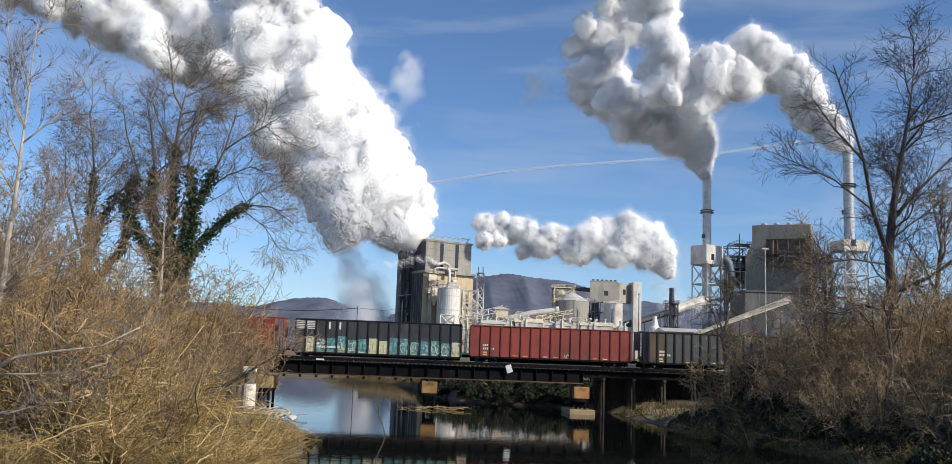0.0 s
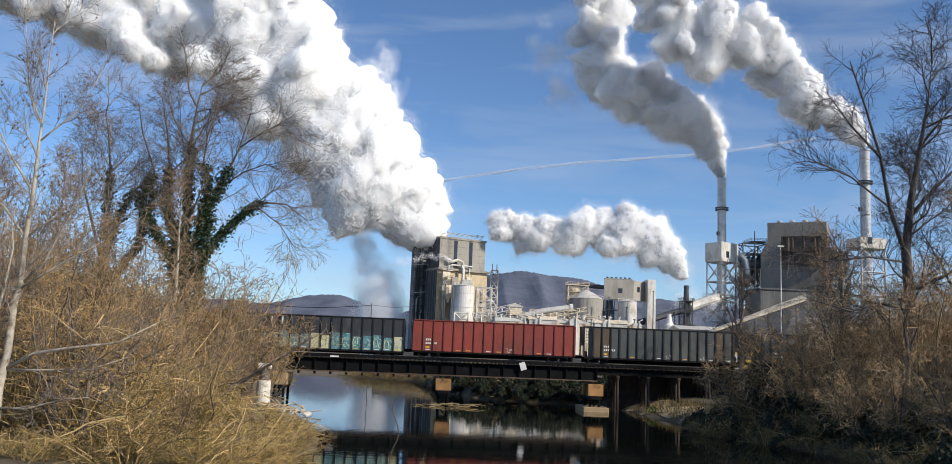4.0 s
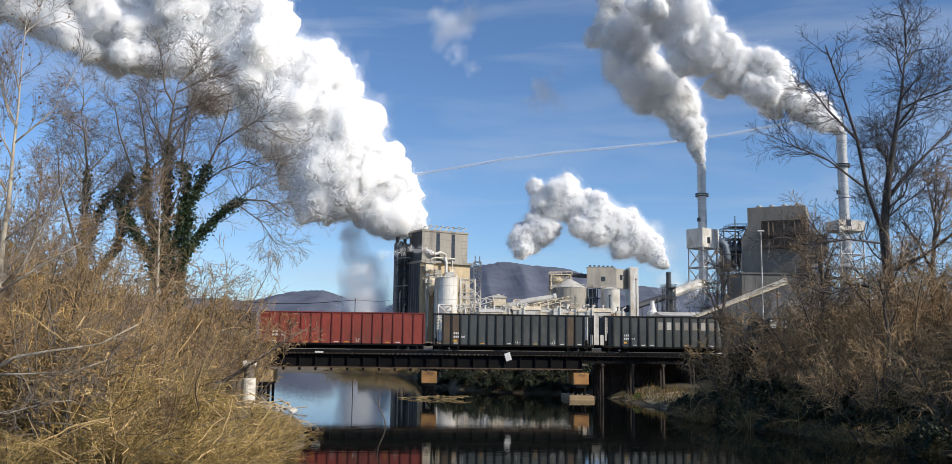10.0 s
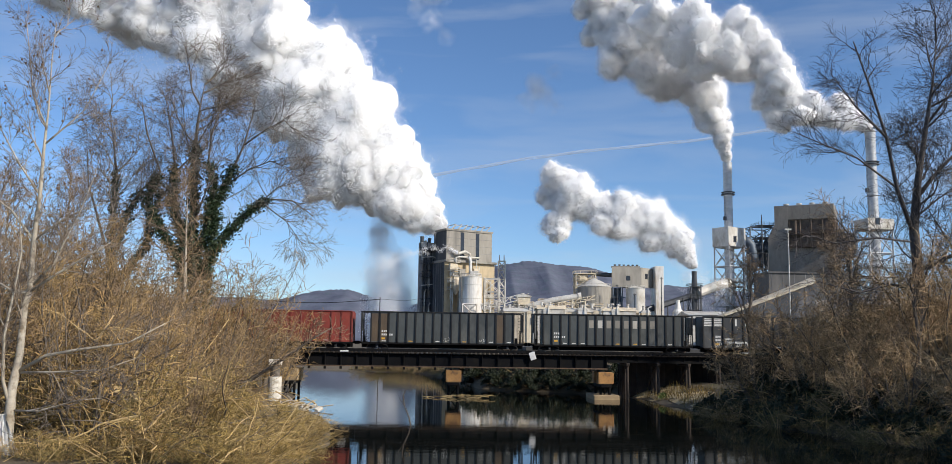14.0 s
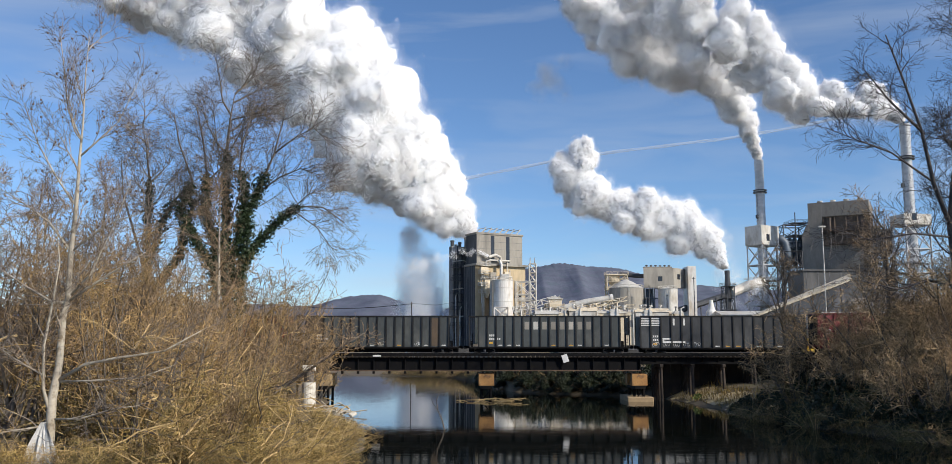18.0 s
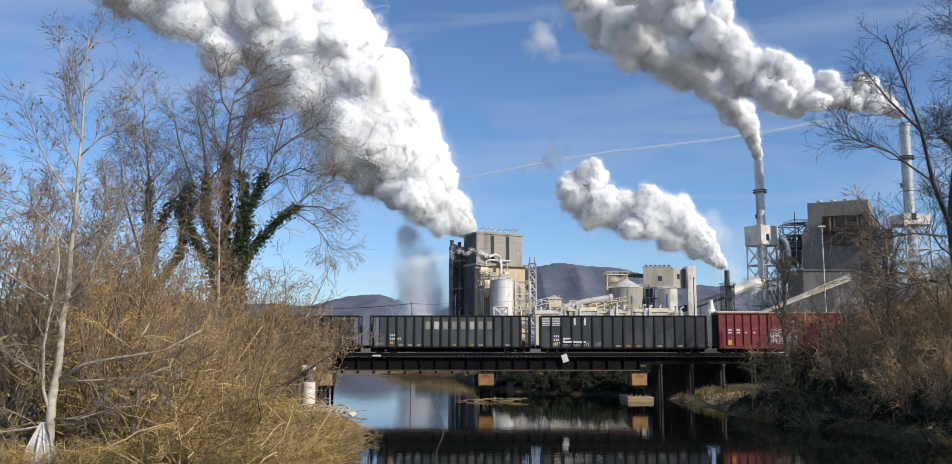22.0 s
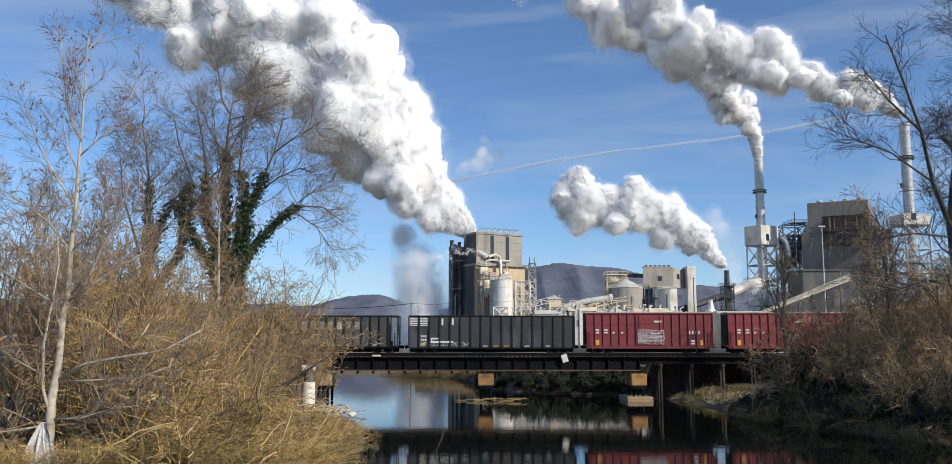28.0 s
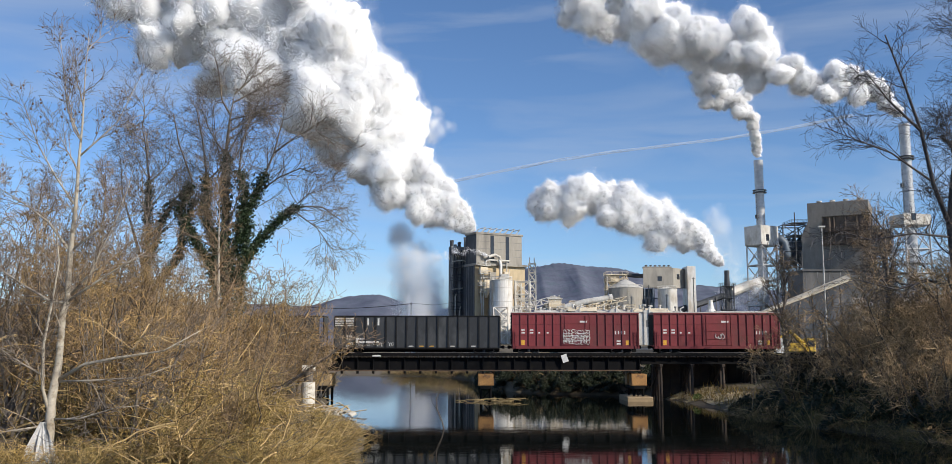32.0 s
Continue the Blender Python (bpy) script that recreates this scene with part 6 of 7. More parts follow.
CHIM_WAY[23] = [(114.8, 81.7, 1.2), (114.0, 92.3, 3.2), (107.4, 102.5, 6.2), (94.2, 117.9, 10.0), (79.6, 130.9, 12.6), (64.5, 133.5, 11.3), (49.7, 146.6, 12.6), (35.0, 189.4, 14.1)]
CHIM_WAY[25.5] = [(114.8, 81.7, 1.2), (114.8, 93.6, 3.0), (111.3, 106.3, 10.0), (96.7, 116.6, 11.3), (82.0, 128.3, 10.5), (67.2, 138.7, 11.3), (57.2, 141.3, 10.1), (42.7, 189.4, 14.1)]
CHIM_WAY[28] = [(114.8, 81.7, 1.2), (114.5, 92.3, 3.0), (107.6, 106.3, 12.0), (95.6, 119.2, 11.3), (82.1, 130.9, 9.6), (69.8, 141.4, 10.1), (52.1, 141.3, 9.6), (37.6, 189.4, 14.1)]
CHIM_WAY[30] = [(114.8, 81.7, 1.2), (114.1, 94.9, 3.5), (106.4, 107.6, 11.2), (94.4, 120.5, 11.3), (82.1, 130.9, 10.1), (69.8, 141.4, 8.8), (47.1, 141.4, 8.8), (32.5, 189.4, 14.1)]
CHIM_WAY[32] = [(114.8, 81.7, 1.2), (113.6, 100.0, 3.5), (104.0, 110.2, 13.7), (94.5, 125.7, 13.8), (79.7, 133.5, 10.6), (69.8, 142.7, 8.8), (44.6, 145.3, 8.8), (29.9, 189.4, 14.1)]
FAR_WAY = {}
FAR_WAY[0] = [(159.9, 90.1, 1.4), (151.8, 100.5, 5.9), (137.6, 116.7, 9.4), (120.8, 125.4, 11.3), (106.5, 110.1, 12.8), (89.9, 111.5, 12.8), (87.4, 125.9, 10.5), (82.4, 150.2, 10.6), (67.5, 189.5, 13.2)]
FAR_WAY[3] = [(160.0, 91.6, 1.4), (151.4, 100.7, 5.1), (134.9, 110.6, 8.9), (123.1, 129.4, 11.3), (106.5, 133.3, 14.1), (92.3, 117.9, 14.0), (82.7, 134.3, 11.7), (66.1, 143.1, 10.5), (39.0, 186.2, 13.1)]
FAR_WAY[6] = [(160.1, 89.5, 1.6), (149.9, 104.8, 9.4), (130.7, 105.4, 10.5), (119.3, 123.1, 9.9), (105.1, 129.9, 11.7), (95.7, 139.4, 11.8), (83.9, 151.2, 11.8), (82.8, 161.0, 10.6), (72.3, 195.8, 13.1)]
FAR_WAY[9] = [(160.1, 89.5, 1.6), (148.5, 99.9, 8.2), (135.7, 110.3, 10.5), (116.5, 108.5, 11.2), (104.9, 122.6, 9.8), (100.4, 134.6, 14.1), (88.6, 146.4, 14.1), (85.2, 163.6, 10.7), (72.3, 198.3, 13.2)]
FAR_WAY[12] = [(160.0, 89.7, 1.6), (148.2, 94.0, 7.0), (134.1, 97.0, 8.8), (124.8, 115.7, 11.2), (110.6, 116.2, 10.5), (94.1, 120.3, 12.8), (84.7, 131.9, 11.7), (77.4, 163.4, 10.6), (60.4, 197.5, 13.1)]
FAR_WAY[14.5] = [(160.1, 89.4, 1.6), (147.0, 96.2, 7.4), (128.4, 96.9, 8.8), (116.1, 114.5, 12.0), (110.4, 123.9, 11.1), (96.3, 118.8, 11.6), (82.4, 125.6, 11.6), (66.3, 156.8, 10.5), (40.4, 190.9, 13.0)]
FAR_WAY[17] = [(159.8, 89.7, 1.6), (147.3, 97.9, 8.0), (129.0, 96.7, 8.7), (111.2, 106.1, 9.6), (107.3, 122.7, 12.7), (89.0, 125.1, 13.8), (70.8, 132.3, 13.9), (56.2, 151.7, 10.5), (32.2, 186.3, 13.0)]
FAR_WAY[20] = [(159.9, 92.0, 1.6), (149.5, 97.8, 8.0), (129.1, 100.2, 10.9), (110.9, 101.3, 10.3), (100.1, 115.5, 11.0), (86.7, 127.4, 13.8), (70.8, 137.0, 13.9), (57.2, 151.6, 10.5), (34.4, 186.2, 13.0)]
FAR_WAY[23] = [(160.0, 92.0, 1.6), (147.5, 100.1, 8.0), (133.9, 102.5, 9.6), (115.6, 102.5, 11.0), (99.8, 106.0, 9.1), (88.9, 122.6, 11.5), (75.5, 134.6, 13.9), (60.7, 144.3, 10.4), (36.8, 181.2, 12.9)]
FAR_WAY[25.5] = [(160.0, 92.0, 1.6), (148.7, 100.2, 7.3), (131.9, 107.2, 9.6), (120.2, 101.3, 10.3), (104.4, 106.0, 11.4), (86.4, 115.5, 10.3), (70.8, 132.2, 12.7), (61.8, 141.9, 10.4), (43.9, 181.2, 12.9)]
FAR_WAY[28] = [(160.0, 92.0, 1.6), (149.7, 99.0, 8.0), (131.7, 103.7, 9.6), (116.1, 112.0, 10.3), (103.5, 112.0, 10.3), (88.7, 115.5, 10.3), (73.0, 127.4, 10.4), (60.6, 139.5, 10.4), (39.2, 181.2, 12.9)]
FAR_WAY[30] = [(160.0, 92.0, 1.8), (149.9, 101.4, 8.7), (131.7, 102.5, 10.3), (113.9, 113.2, 11.0), (102.4, 113.2, 11.5), (88.7, 115.5, 9.2), (72.9, 125.0, 9.2), (58.3, 139.5, 10.4), (34.5, 181.2, 12.9)]
FAR_WAY[32] = [(160.0, 92.0, 2.0), (149.9, 101.4, 9.1), (129.5, 104.9, 11.0), (111.5, 110.8, 10.3), (101.5, 120.3, 11.5), (84.2, 117.9, 10.3), (70.6, 125.1, 8.1), (56.0, 143.1, 10.4), (32.1, 181.3, 12.9)]
LOW_WAY = {}
LOW_WAY[0] = [(95.3, 39.5, 1.4), (91.0, 48.8, 5.2), (80.1, 54.3, 9.5), (68.2, 51.4, 9.5), (53.9, 49.6, 8.2), (37.2, 53.6, 7.1), (25.4, 54.2, 6.6)]
LOW_WAY[3] = [(95.4, 38.8, 1.4), (88.8, 48.0, 5.2), (75.6, 55.7, 10.6), (61.4, 51.5, 9.9), (44.8, 51.9, 8.2), (30.5, 54.8, 5.9), (21.0, 56.7, 4.7)]
LOW_WAY[6] = [(94.8, 36.9, 1.4), (87.7, 45.1, 5.9), (74.6, 55.6, 9.0), (62.6, 62.5, 10.0), (53.1, 51.5, 9.9), (38.9, 48.9, 7.1), (31.8, 51.1, 5.2)]
LOW_WAY[9] = [(94.8, 36.9, 1.4), (86.5, 45.0, 5.9), (72.2, 51.9, 9.5), (60.2, 60.0, 11.8), (51.9, 62.2, 9.0), (48.3, 47.9, 8.2), (36.5, 46.4, 5.9)]
LOW_WAY[12] = [(96.1, 37.6, 1.4), (87.7, 46.8, 6.1), (74.5, 53.5, 8.3), (60.2, 56.6, 9.9), (51.7, 67.0, 9.9), (48.3, 54.9, 8.2), (48.5, 46.6, 5.2)]
LOW_WAY[14.5] = [(96.0, 36.5, 1.4), (89.8, 47.0, 6.1), (75.6, 55.1, 9.0), (61.4, 57.2, 8.3), (47.2, 61.7, 9.0), (44.9, 73.7, 8.5), (42.5, 56.9, 5.9)]
LOW_WAY[17] = [(95.3, 36.3, 1.4), (89.1, 46.9, 6.5), (76.4, 52.8, 9.8), (60.2, 58.7, 8.9), (43.8, 63.4, 8.9), (39.2, 71.8, 9.0), (42.9, 77.8, 6.6)]
LOW_WAY[20] = [(95.2, 36.3, 1.4), (87.8, 45.6, 6.5), (74.1, 53.9, 9.8), (60.1, 58.6, 9.9), (46.0, 58.6, 8.9), (30.9, 70.6, 5.9), (35.8, 80.2, 5.7)]
LOW_WAY[23] = [(95.3, 36.3, 1.4), (85.6, 45.6, 6.5), (74.2, 55.1, 10.5), (64.9, 57.4, 10.6), (53.1, 56.2, 10.6), (41.4, 58.6, 7.5), (47.4, 64.6, 6.6)]
LOW_WAY[25.5] = [(95.4, 36.3, 1.4), (85.7, 46.8, 6.5), (73.1, 55.1, 9.8), (61.5, 59.8, 9.9), (48.5, 56.2, 9.8), (39.1, 57.4, 8.4), (41.6, 66.9, 5.2)]
LOW_WAY[28] = [(95.4, 36.3, 1.4), (85.7, 46.8, 7.0), (73.0, 53.9, 9.4), (60.3, 61.0, 9.9), (47.3, 58.6, 10.6), (36.8, 57.4, 8.4), (39.3, 67.0, 5.2)]
LOW_WAY[30] = [(95.4, 36.3, 1.4), (84.5, 46.8, 7.5), (73.0, 52.7, 8.9), (60.3, 59.8, 9.4), (47.4, 61.0, 9.9), (35.6, 58.6, 8.4), (34.5, 67.0, 5.2)]
LOW_WAY[32] = [(94.7, 36.8, 1.4), (84.6, 48.0, 7.5), (71.8, 51.6, 8.2), (59.1, 58.7, 8.9), (46.3, 63.4, 9.9), (34.5, 61.0, 8.9), (28.6, 61.0, 5.2)]
plume("main_steam_plume", 338, MAIN_WAY, 230, "huge white steam plume drifting up from the boiler tower", seed=3, fine_from=4, k=0.045, wide=1.44)
plume("chimney_steam_plume", 350, CHIM_WAY, 110, "white steam plume leaning away from the silver chimney", seed=5, fine_from=2.5, wide=1.42, dense=False)
plume("far_chimney_steam_plume", 320, FAR_WAY, 110, "white steam plume blown sideways from the taller chimney", seed=7, fine_from=2.5, wide=1.42, dense=False)
plume("low_steam_plume", 335, LOW_WAY, 90, "low white steam plume from the dark stack", seed=9, fine_from=2.5, k=0.022, wide=1.5, over=0.2, dense=False)
plume("shaded_steam", 343, {0: [(-20, 9, 13), (-21, 20, 14), (-25, 31, 13), (-29, 41, 9)], 16: [(-20, 9, 13), (-20, 22, 14), (-22, 34, 12), (-24, 44, 7)], 32: [(-20, 9, 13), (-20, 22, 15), (-23, 34, 14), (-27, 44, 9)]}, 120,
      "thin grey steam rising behind the tower", seed=11, k=0.02, over=0.6, mesh_set=PUFF_HAZE, wide=1.0)
plume("duct_steam", 325.3, {0: [(4.8, 39.6, 0.6), (1.5, 40.4, 1.2), (-4.0, 40.6, 1.6), (-10.0, 39.4, 1.9)], 32: [(4.8, 39.6, 0.6), (1.0, 40.9, 1.3), (-5.0, 41.0, 1.7), (-11.0, 39.9, 1.9)]}, 44,
      "small wisp of steam from the bent duct above the tower", seed=13, k=0.02, over=0.6, mesh_set=PUFF_HAZE, wide=1.5)
plume("vent_steam", 344, {0: [(98, 14, 5), (100, 24, 7), (99, 34, 8), (94, 44, 8)], 32: [(98, 14, 5), (101, 24, 7), (101, 36, 8), (97, 48, 8)]}, 42,
      "thin veil of steam behind the dark stack", seed=15, k=0.02, over=0.6, mesh_set=PUFF_HAZE)
plume("yard_steam", 338, {0: [(102, 10, 5), (104, 17, 6), (106, 24, 6)], 32: [(102, 10, 5), (105, 17, 6), (107, 25, 6)]}, 46,
      "low white steam drifting among the yard pipes", seed=17, k=0.02, over=0.4, mesh_set=PUFF_HAZE)
# thin torn-off clouds drifting with the wind
DRIFTS = [
    (9, [(0, -10.8, 118.4), (3, -23.1, 122.0), (6, -34.8, 116.1), (12, -61.2, 129.1), (17, -77.2, 150.1), (32, -104.6, 204.1)]),
    (11, [(0, 69.0, 128.2), (3, 48.7, 132.6), (6, 37.8, 128.9), (9, 18.7, 136.1), (12, 3.9, 141.4), (17, -24.0, 174.2), (32, -88.1, 260.3)]),
    (8, [(0, 43.6, 116.3), (3, 44.1, 115.3), (6, 57.0, 108.6), (9, 52.7, 108.5), (12, 42.3, 108.4), (14.5, 35.8, 108.8), (17, 30.5, 110.8), (20, 29.3, 123.8), (25.5, 19.5, 144.7), (32, 4.3, 182.3)]),
    (6, [(0, 36.6, 57.1), (6, 38.4, 50.9), (12, 50.8, 54.9), (17, 43.8, 78.9), (20, 36.3, 83.9), (23, 27.2, 82.1), (25.5, 15.3, 81.3), (28, 2.9, 82.1), (32, -17.0, 94.1)]),
]
for i, (w, rows) in enumerate(DRIFTS):
    wc = thing("torn_cloud", (rows[0][1], 352, rows[0][2]), "torn-off wisp of thin white steam", "steam", "torn-off wisps")
    r_ = random.Random(60 + i)
    for j in range(24):
        p = new("puff", PUFF_HAZE[(i + j) % 4])
        p.parent = wc
        sc = w * r_.uniform(0.3, 0.6)
        p.matrix_basis = pose(r_.gauss(0, w * 0.4), r_.uniform(-2, 2), r_.gauss(0, w * 0.55), 0, r_.uniform(-25, 25), 0) @ Matrix.Diagonal((sc, sc * 0.8, sc * 1.1, 1))
    PUFFS.append((wc, [(t, pose(x, 352, z, 0, t * 0.9, 0)) for t, x, z in rows]))
# contrail high in the sky
cg = Geo()
pts_ = [(x, 4300, 862 + 0.165 * (x - 138) + 14 * math.sin(x / 300.0)) for x in range(-150, 1950, 50)]
for dz, w in ((0, 6), (5, 4), (-5, 4)):
    cg.path([(x, y, z + dz + 1.2 * math.sin(i * 1.3 + dz)) for i, (x, y, z) in enumerate(pts_)], [w * (0.7 + 0.3 * math.sin(i * 0.9 + dz)) for i in range(len(pts_))], 6)
single("contrail", cg, CONTRAIL, "thin white aircraft contrail across the blue sky", "contrail", kind="structure", smooth=True)
# ---- trees and shrubs ----
def bend(r, p, d, length, steps, wander, lift):
    """A wandering line: points from p in direction d."""
    pts = [p.copy()]
    d = d.normalized()
    for i in range(steps):
        d = (d + Vector((r.gauss(0, wander), r.gauss(0, wander), r.gauss(0, wander) + lift))).normalized()
        pts.append(pts[-1] + d * (length / steps))
    return pts


def sprout(r, store, pts, r0, level, spec):
    """Hangs branches of the next level on a line of points."""
    if level >= len(spec["count"]):
        return
    n = spec["count"][level]
    lo, hi = spec["range"][level]
    for i in range(n):
        t = lo + (hi - lo) * (i + r.random()) / n
        k = t * (len(pts) - 1)
        j = min(int(k), len(pts) - 2)
        p = pts[j].lerp(pts[j + 1], k - j)
        along = (pts[j + 1] - pts[j]).normalized()
        away = Vector((r.gauss(0, 1), r.gauss(0, 1), r.gauss(0, 0.6)))
        away = (away - along * away.dot(along)).normalized()
        ang = spec["angle"][level] * r.uniform(0.7, 1.3)
        d = along * math.cos(ang) + away * math.sin(ang)
        L = spec["length"][level] * r.uniform(0.6, 1.25) * (1.15 - 0.6 * t)
        rad = min(r0 * (1.05 - 0.75 * t) * 0.7, spec["radius"][level] * r.uniform(0.75, 1.2))
        q = bend(r, p, d, L, spec["steps"][level], spec["wander"][level], spec["lift"][level])
        m = len(q)
        store[min(level, len(store) - 1)].path(q, [max(spec["tip"], rad * (1 - 0.85 * u / (m - 1))) for u in range(m)], spec["sides"][level], cap=False)
        sprout(r, store, q, rad, level + 1, spec)


SYCAMORE = dict(count=[15, 8, 7, 5], range=[(0.28, 0.98), (0.15, 1), (0.2, 1), (0.2, 1)], angle=[0.75, 0.7, 0.7, 0.7], length=[7.5, 3.4, 1.6, 0.8], radius=[0.13, 0.055, 0.026, 0.015],
                steps=[7, 5, 4, 2], wander=[0.13, 0.2, 0.22, 0.2], lift=[0.10, 0.05, 0.03, 0.0], sides=[6, 4, 3, 3], tip=0.010)


def tree(name, label, seed, trunk, radii, spec, trunk_mat, limb_mat, twig_mat, at, limbs=(), category="tree"):
    """A bare tree: its trunk line, hand-placed main limbs and random growth on all of them."""
    r = random.Random(seed)
    ob = thing(name, at, label, category)
    tr = Geo()
    pts = [Vector(p) for p in trunk]
    tr.path(pts, radii, 10)
    part("trunk", tr, trunk_mat, ob, smooth=True)
    store = [Geo(), Geo(), Geo()]
    sprout(r, store, pts, radii[0], 0, spec)
    for line, rad in limbs:
        q = [Vector(p) for p in line]
        g = Geo().path(q, [rad * (1 - 0.75 * i / (len(q) - 1)) for i in range(len(q))], 8)
        part("main_limb", g, trunk_mat, ob, smooth=True)
        sprout(r, store, q, rad, 1, dict(spec, count=[0] + [int(c * 1.6) if i == 0 else c for i, c in enumerate(spec["count"][1:])]))
    part("limb_crown", store[0], limb_mat, ob, kind="stuff")
    part("branch_crown", store[1], limb_mat, ob, kind="stuff")
    part("twig_crown", store[2], twig_mat, ob, "fine bare twigs", kind="stuff")
    return ob, store


# pale young sycamore with a snagged sheet at its foot
near_tree, _s = tree("sycamore_tree", "young pale-barked bare sycamore hung with seed balls on the bank", 5,
                     [(0.4, 0, -0.6), (0.45, 0, 0.92), (0.48, 0, 3.55), (0.73, 0, 5.28), (0.8, 0, 7.82), (1.0, 0, 8.78), (1.01, 0, 11.2), (1.15, 0, 13.82), (1.17, 0, 16.25), (1.25, 0, 18.33), (1.23, 0, 21.06), (1.31, 0, 23.13)], [0.34, 0.27, 0.23, 0.19, 0.165, 0.15, 0.13, 0.1, 0.075, 0.05, 0.03, 0.012],
                     dict(SYCAMORE, count=[8, 7, 6, 3], length=[3.6, 2.4, 1.3, 0.7], radius=[0.05, 0.027, 0.017, 0.011], tip=0.008, angle=[0.6, 0.6, 0.6, 0.6], lift=[0.12, 0.1, 0.08, 0.04]),
                     BARK_PALE, BARK_LIMB, TWIG_ASH, (-22.6, 46.5, 0.5),
                     [([(0.49, -0.0, 2.47), (0.14, -0.33, 4.04), (0.11, -0.5, 6.23), (0.42, -0.5, 8.43), (0.67, -0.5, 10.6), (0.34, -0.5, 12.93)], 0.1),
                      ([(1.01, -0.0, 8.55), (2.36, -0.4, 9.39), (4.08, -0.6, 10.43), (5.22, -0.6, 11.14)], 0.085),
                      ([(0.88, -0.0, 8.52), (0.37, -0.4, 8.53), (-1.05, -0.6, 9.38), (-2.38, -0.6, 10.24), (-3.37, -0.6, 10.66)], 0.085),
                      ([(0.8, -0.0, 4.49), (2.33, -0.53, 5.29), (4.0, -0.8, 5.61), (6.49, -0.8, 5.98), (8.33, -0.8, 7.01)], 0.11),
                      ([(0.78, -0.0, 4.4), (2.63, -0.4, 4.45), (5.22, -0.6, 4.61), (7.07, -0.6, 5.29)], 0.07),
                      ([(1.15, -0.0, 8.94), (2.23, -0.2, 10.05), (2.78, -0.3, 11.33), (3.41, -0.3, 12.79), (4.12, -0.3, 14.93)], 0.07),
                      ([(1.1, 0.0, 11.3), (2.25, 0.2, 12.37), (3.32, 0.3, 12.98), (4.61, 0.3, 13.37)], 0.06),
                      ([(0.94, 0.0, 11.3), (-0.38, 0.2, 12.86), (-1.81, 0.3, 13.87), (-3.18, 0.3, 14.7)], 0.075),
                      ([(1.02, 0.0, 13.82), (-0.15, 0.2, 15.35), (-1.3, 0.3, 17.22), (-2.17, 0.3, 19.44)], 0.06),
                      ([(1.17, 0.0, 16.38), (2.14, 0.2, 17.44), (3.04, 0.3, 18.41), (4.24, 0.3, 21.16)], 0.055),
                      ([(1.21, 0.0, 17.32), (0.29, 0.2, 19.07), (-0.13, 0.3, 21.5), (-0.41, 0.3, 23.24)], 0.05),
                      ([(0.06, -0.0, 4.65), (-0.95, -0.27, 5.28), (-2.2, -0.4, 6.07)], 0.06),
                      ([(0.5, -0.0, 2.16), (-0.98, -0.4, 1.95), (-2.42, -0.6, 1.75)], 0.07),
                      ([(0.55, -0.0, 2.47), (2.15, -0.47, 2.5), (4.09, -0.7, 3.07), (5.33, -0.7, 3.2)], 0.06)])
sheet = thing("snagged_sheet", (-22.1, 46.0, 0.5), "dirty white sheet snagged round the foot of the tree", "cloth")
for k, (dx, w) in enumerate(((-0.6, 0.8), (0.1, 0.5), (0.7, 0.4))):
    g = Geo()
    for i in range(7):
        z = 2.35 - i * 0.42
        x = dx * (i / 6) - 0.05
        for j in range(5):
            g.v.append((x + (j - 2) * w * (0.25 + 0.12 * i) * 0.5, -0.12 - 0.1 * math.sin(j * 1.9 + i * 0.6), z))
    g.f = [(i * 5 + j, i * 5 + j + 1, i * 5 + j + 6, i * 5 + j + 5) for i in range(6) for j in range(4)]
    g.v += [(x, y + 0.03, z) for x, y, z in g.v]
    g.f += [tuple(v + 35 for v in reversed(f)) for f in g.f]
    part("fold", g, CLOTH, sheet, smooth=True)
# dangling seed balls
rs = random.Random(8)
tw = [v for v in _s[2].v[::29] if v[2] > 9]
ball = Geo().lathe([(0.02, -0.055), (0.055, -0.02), (0.055, 0.02), (0.02, 0.055)], 6).mesh("seed_ball", LEAF_DRY)
for i in range(210):
    p = Vector(rs.choice(tw))
    part("seed_ball", ball, LEAF_DRY, near_tree, at=(p.x, p.y, p.z - 0.06))

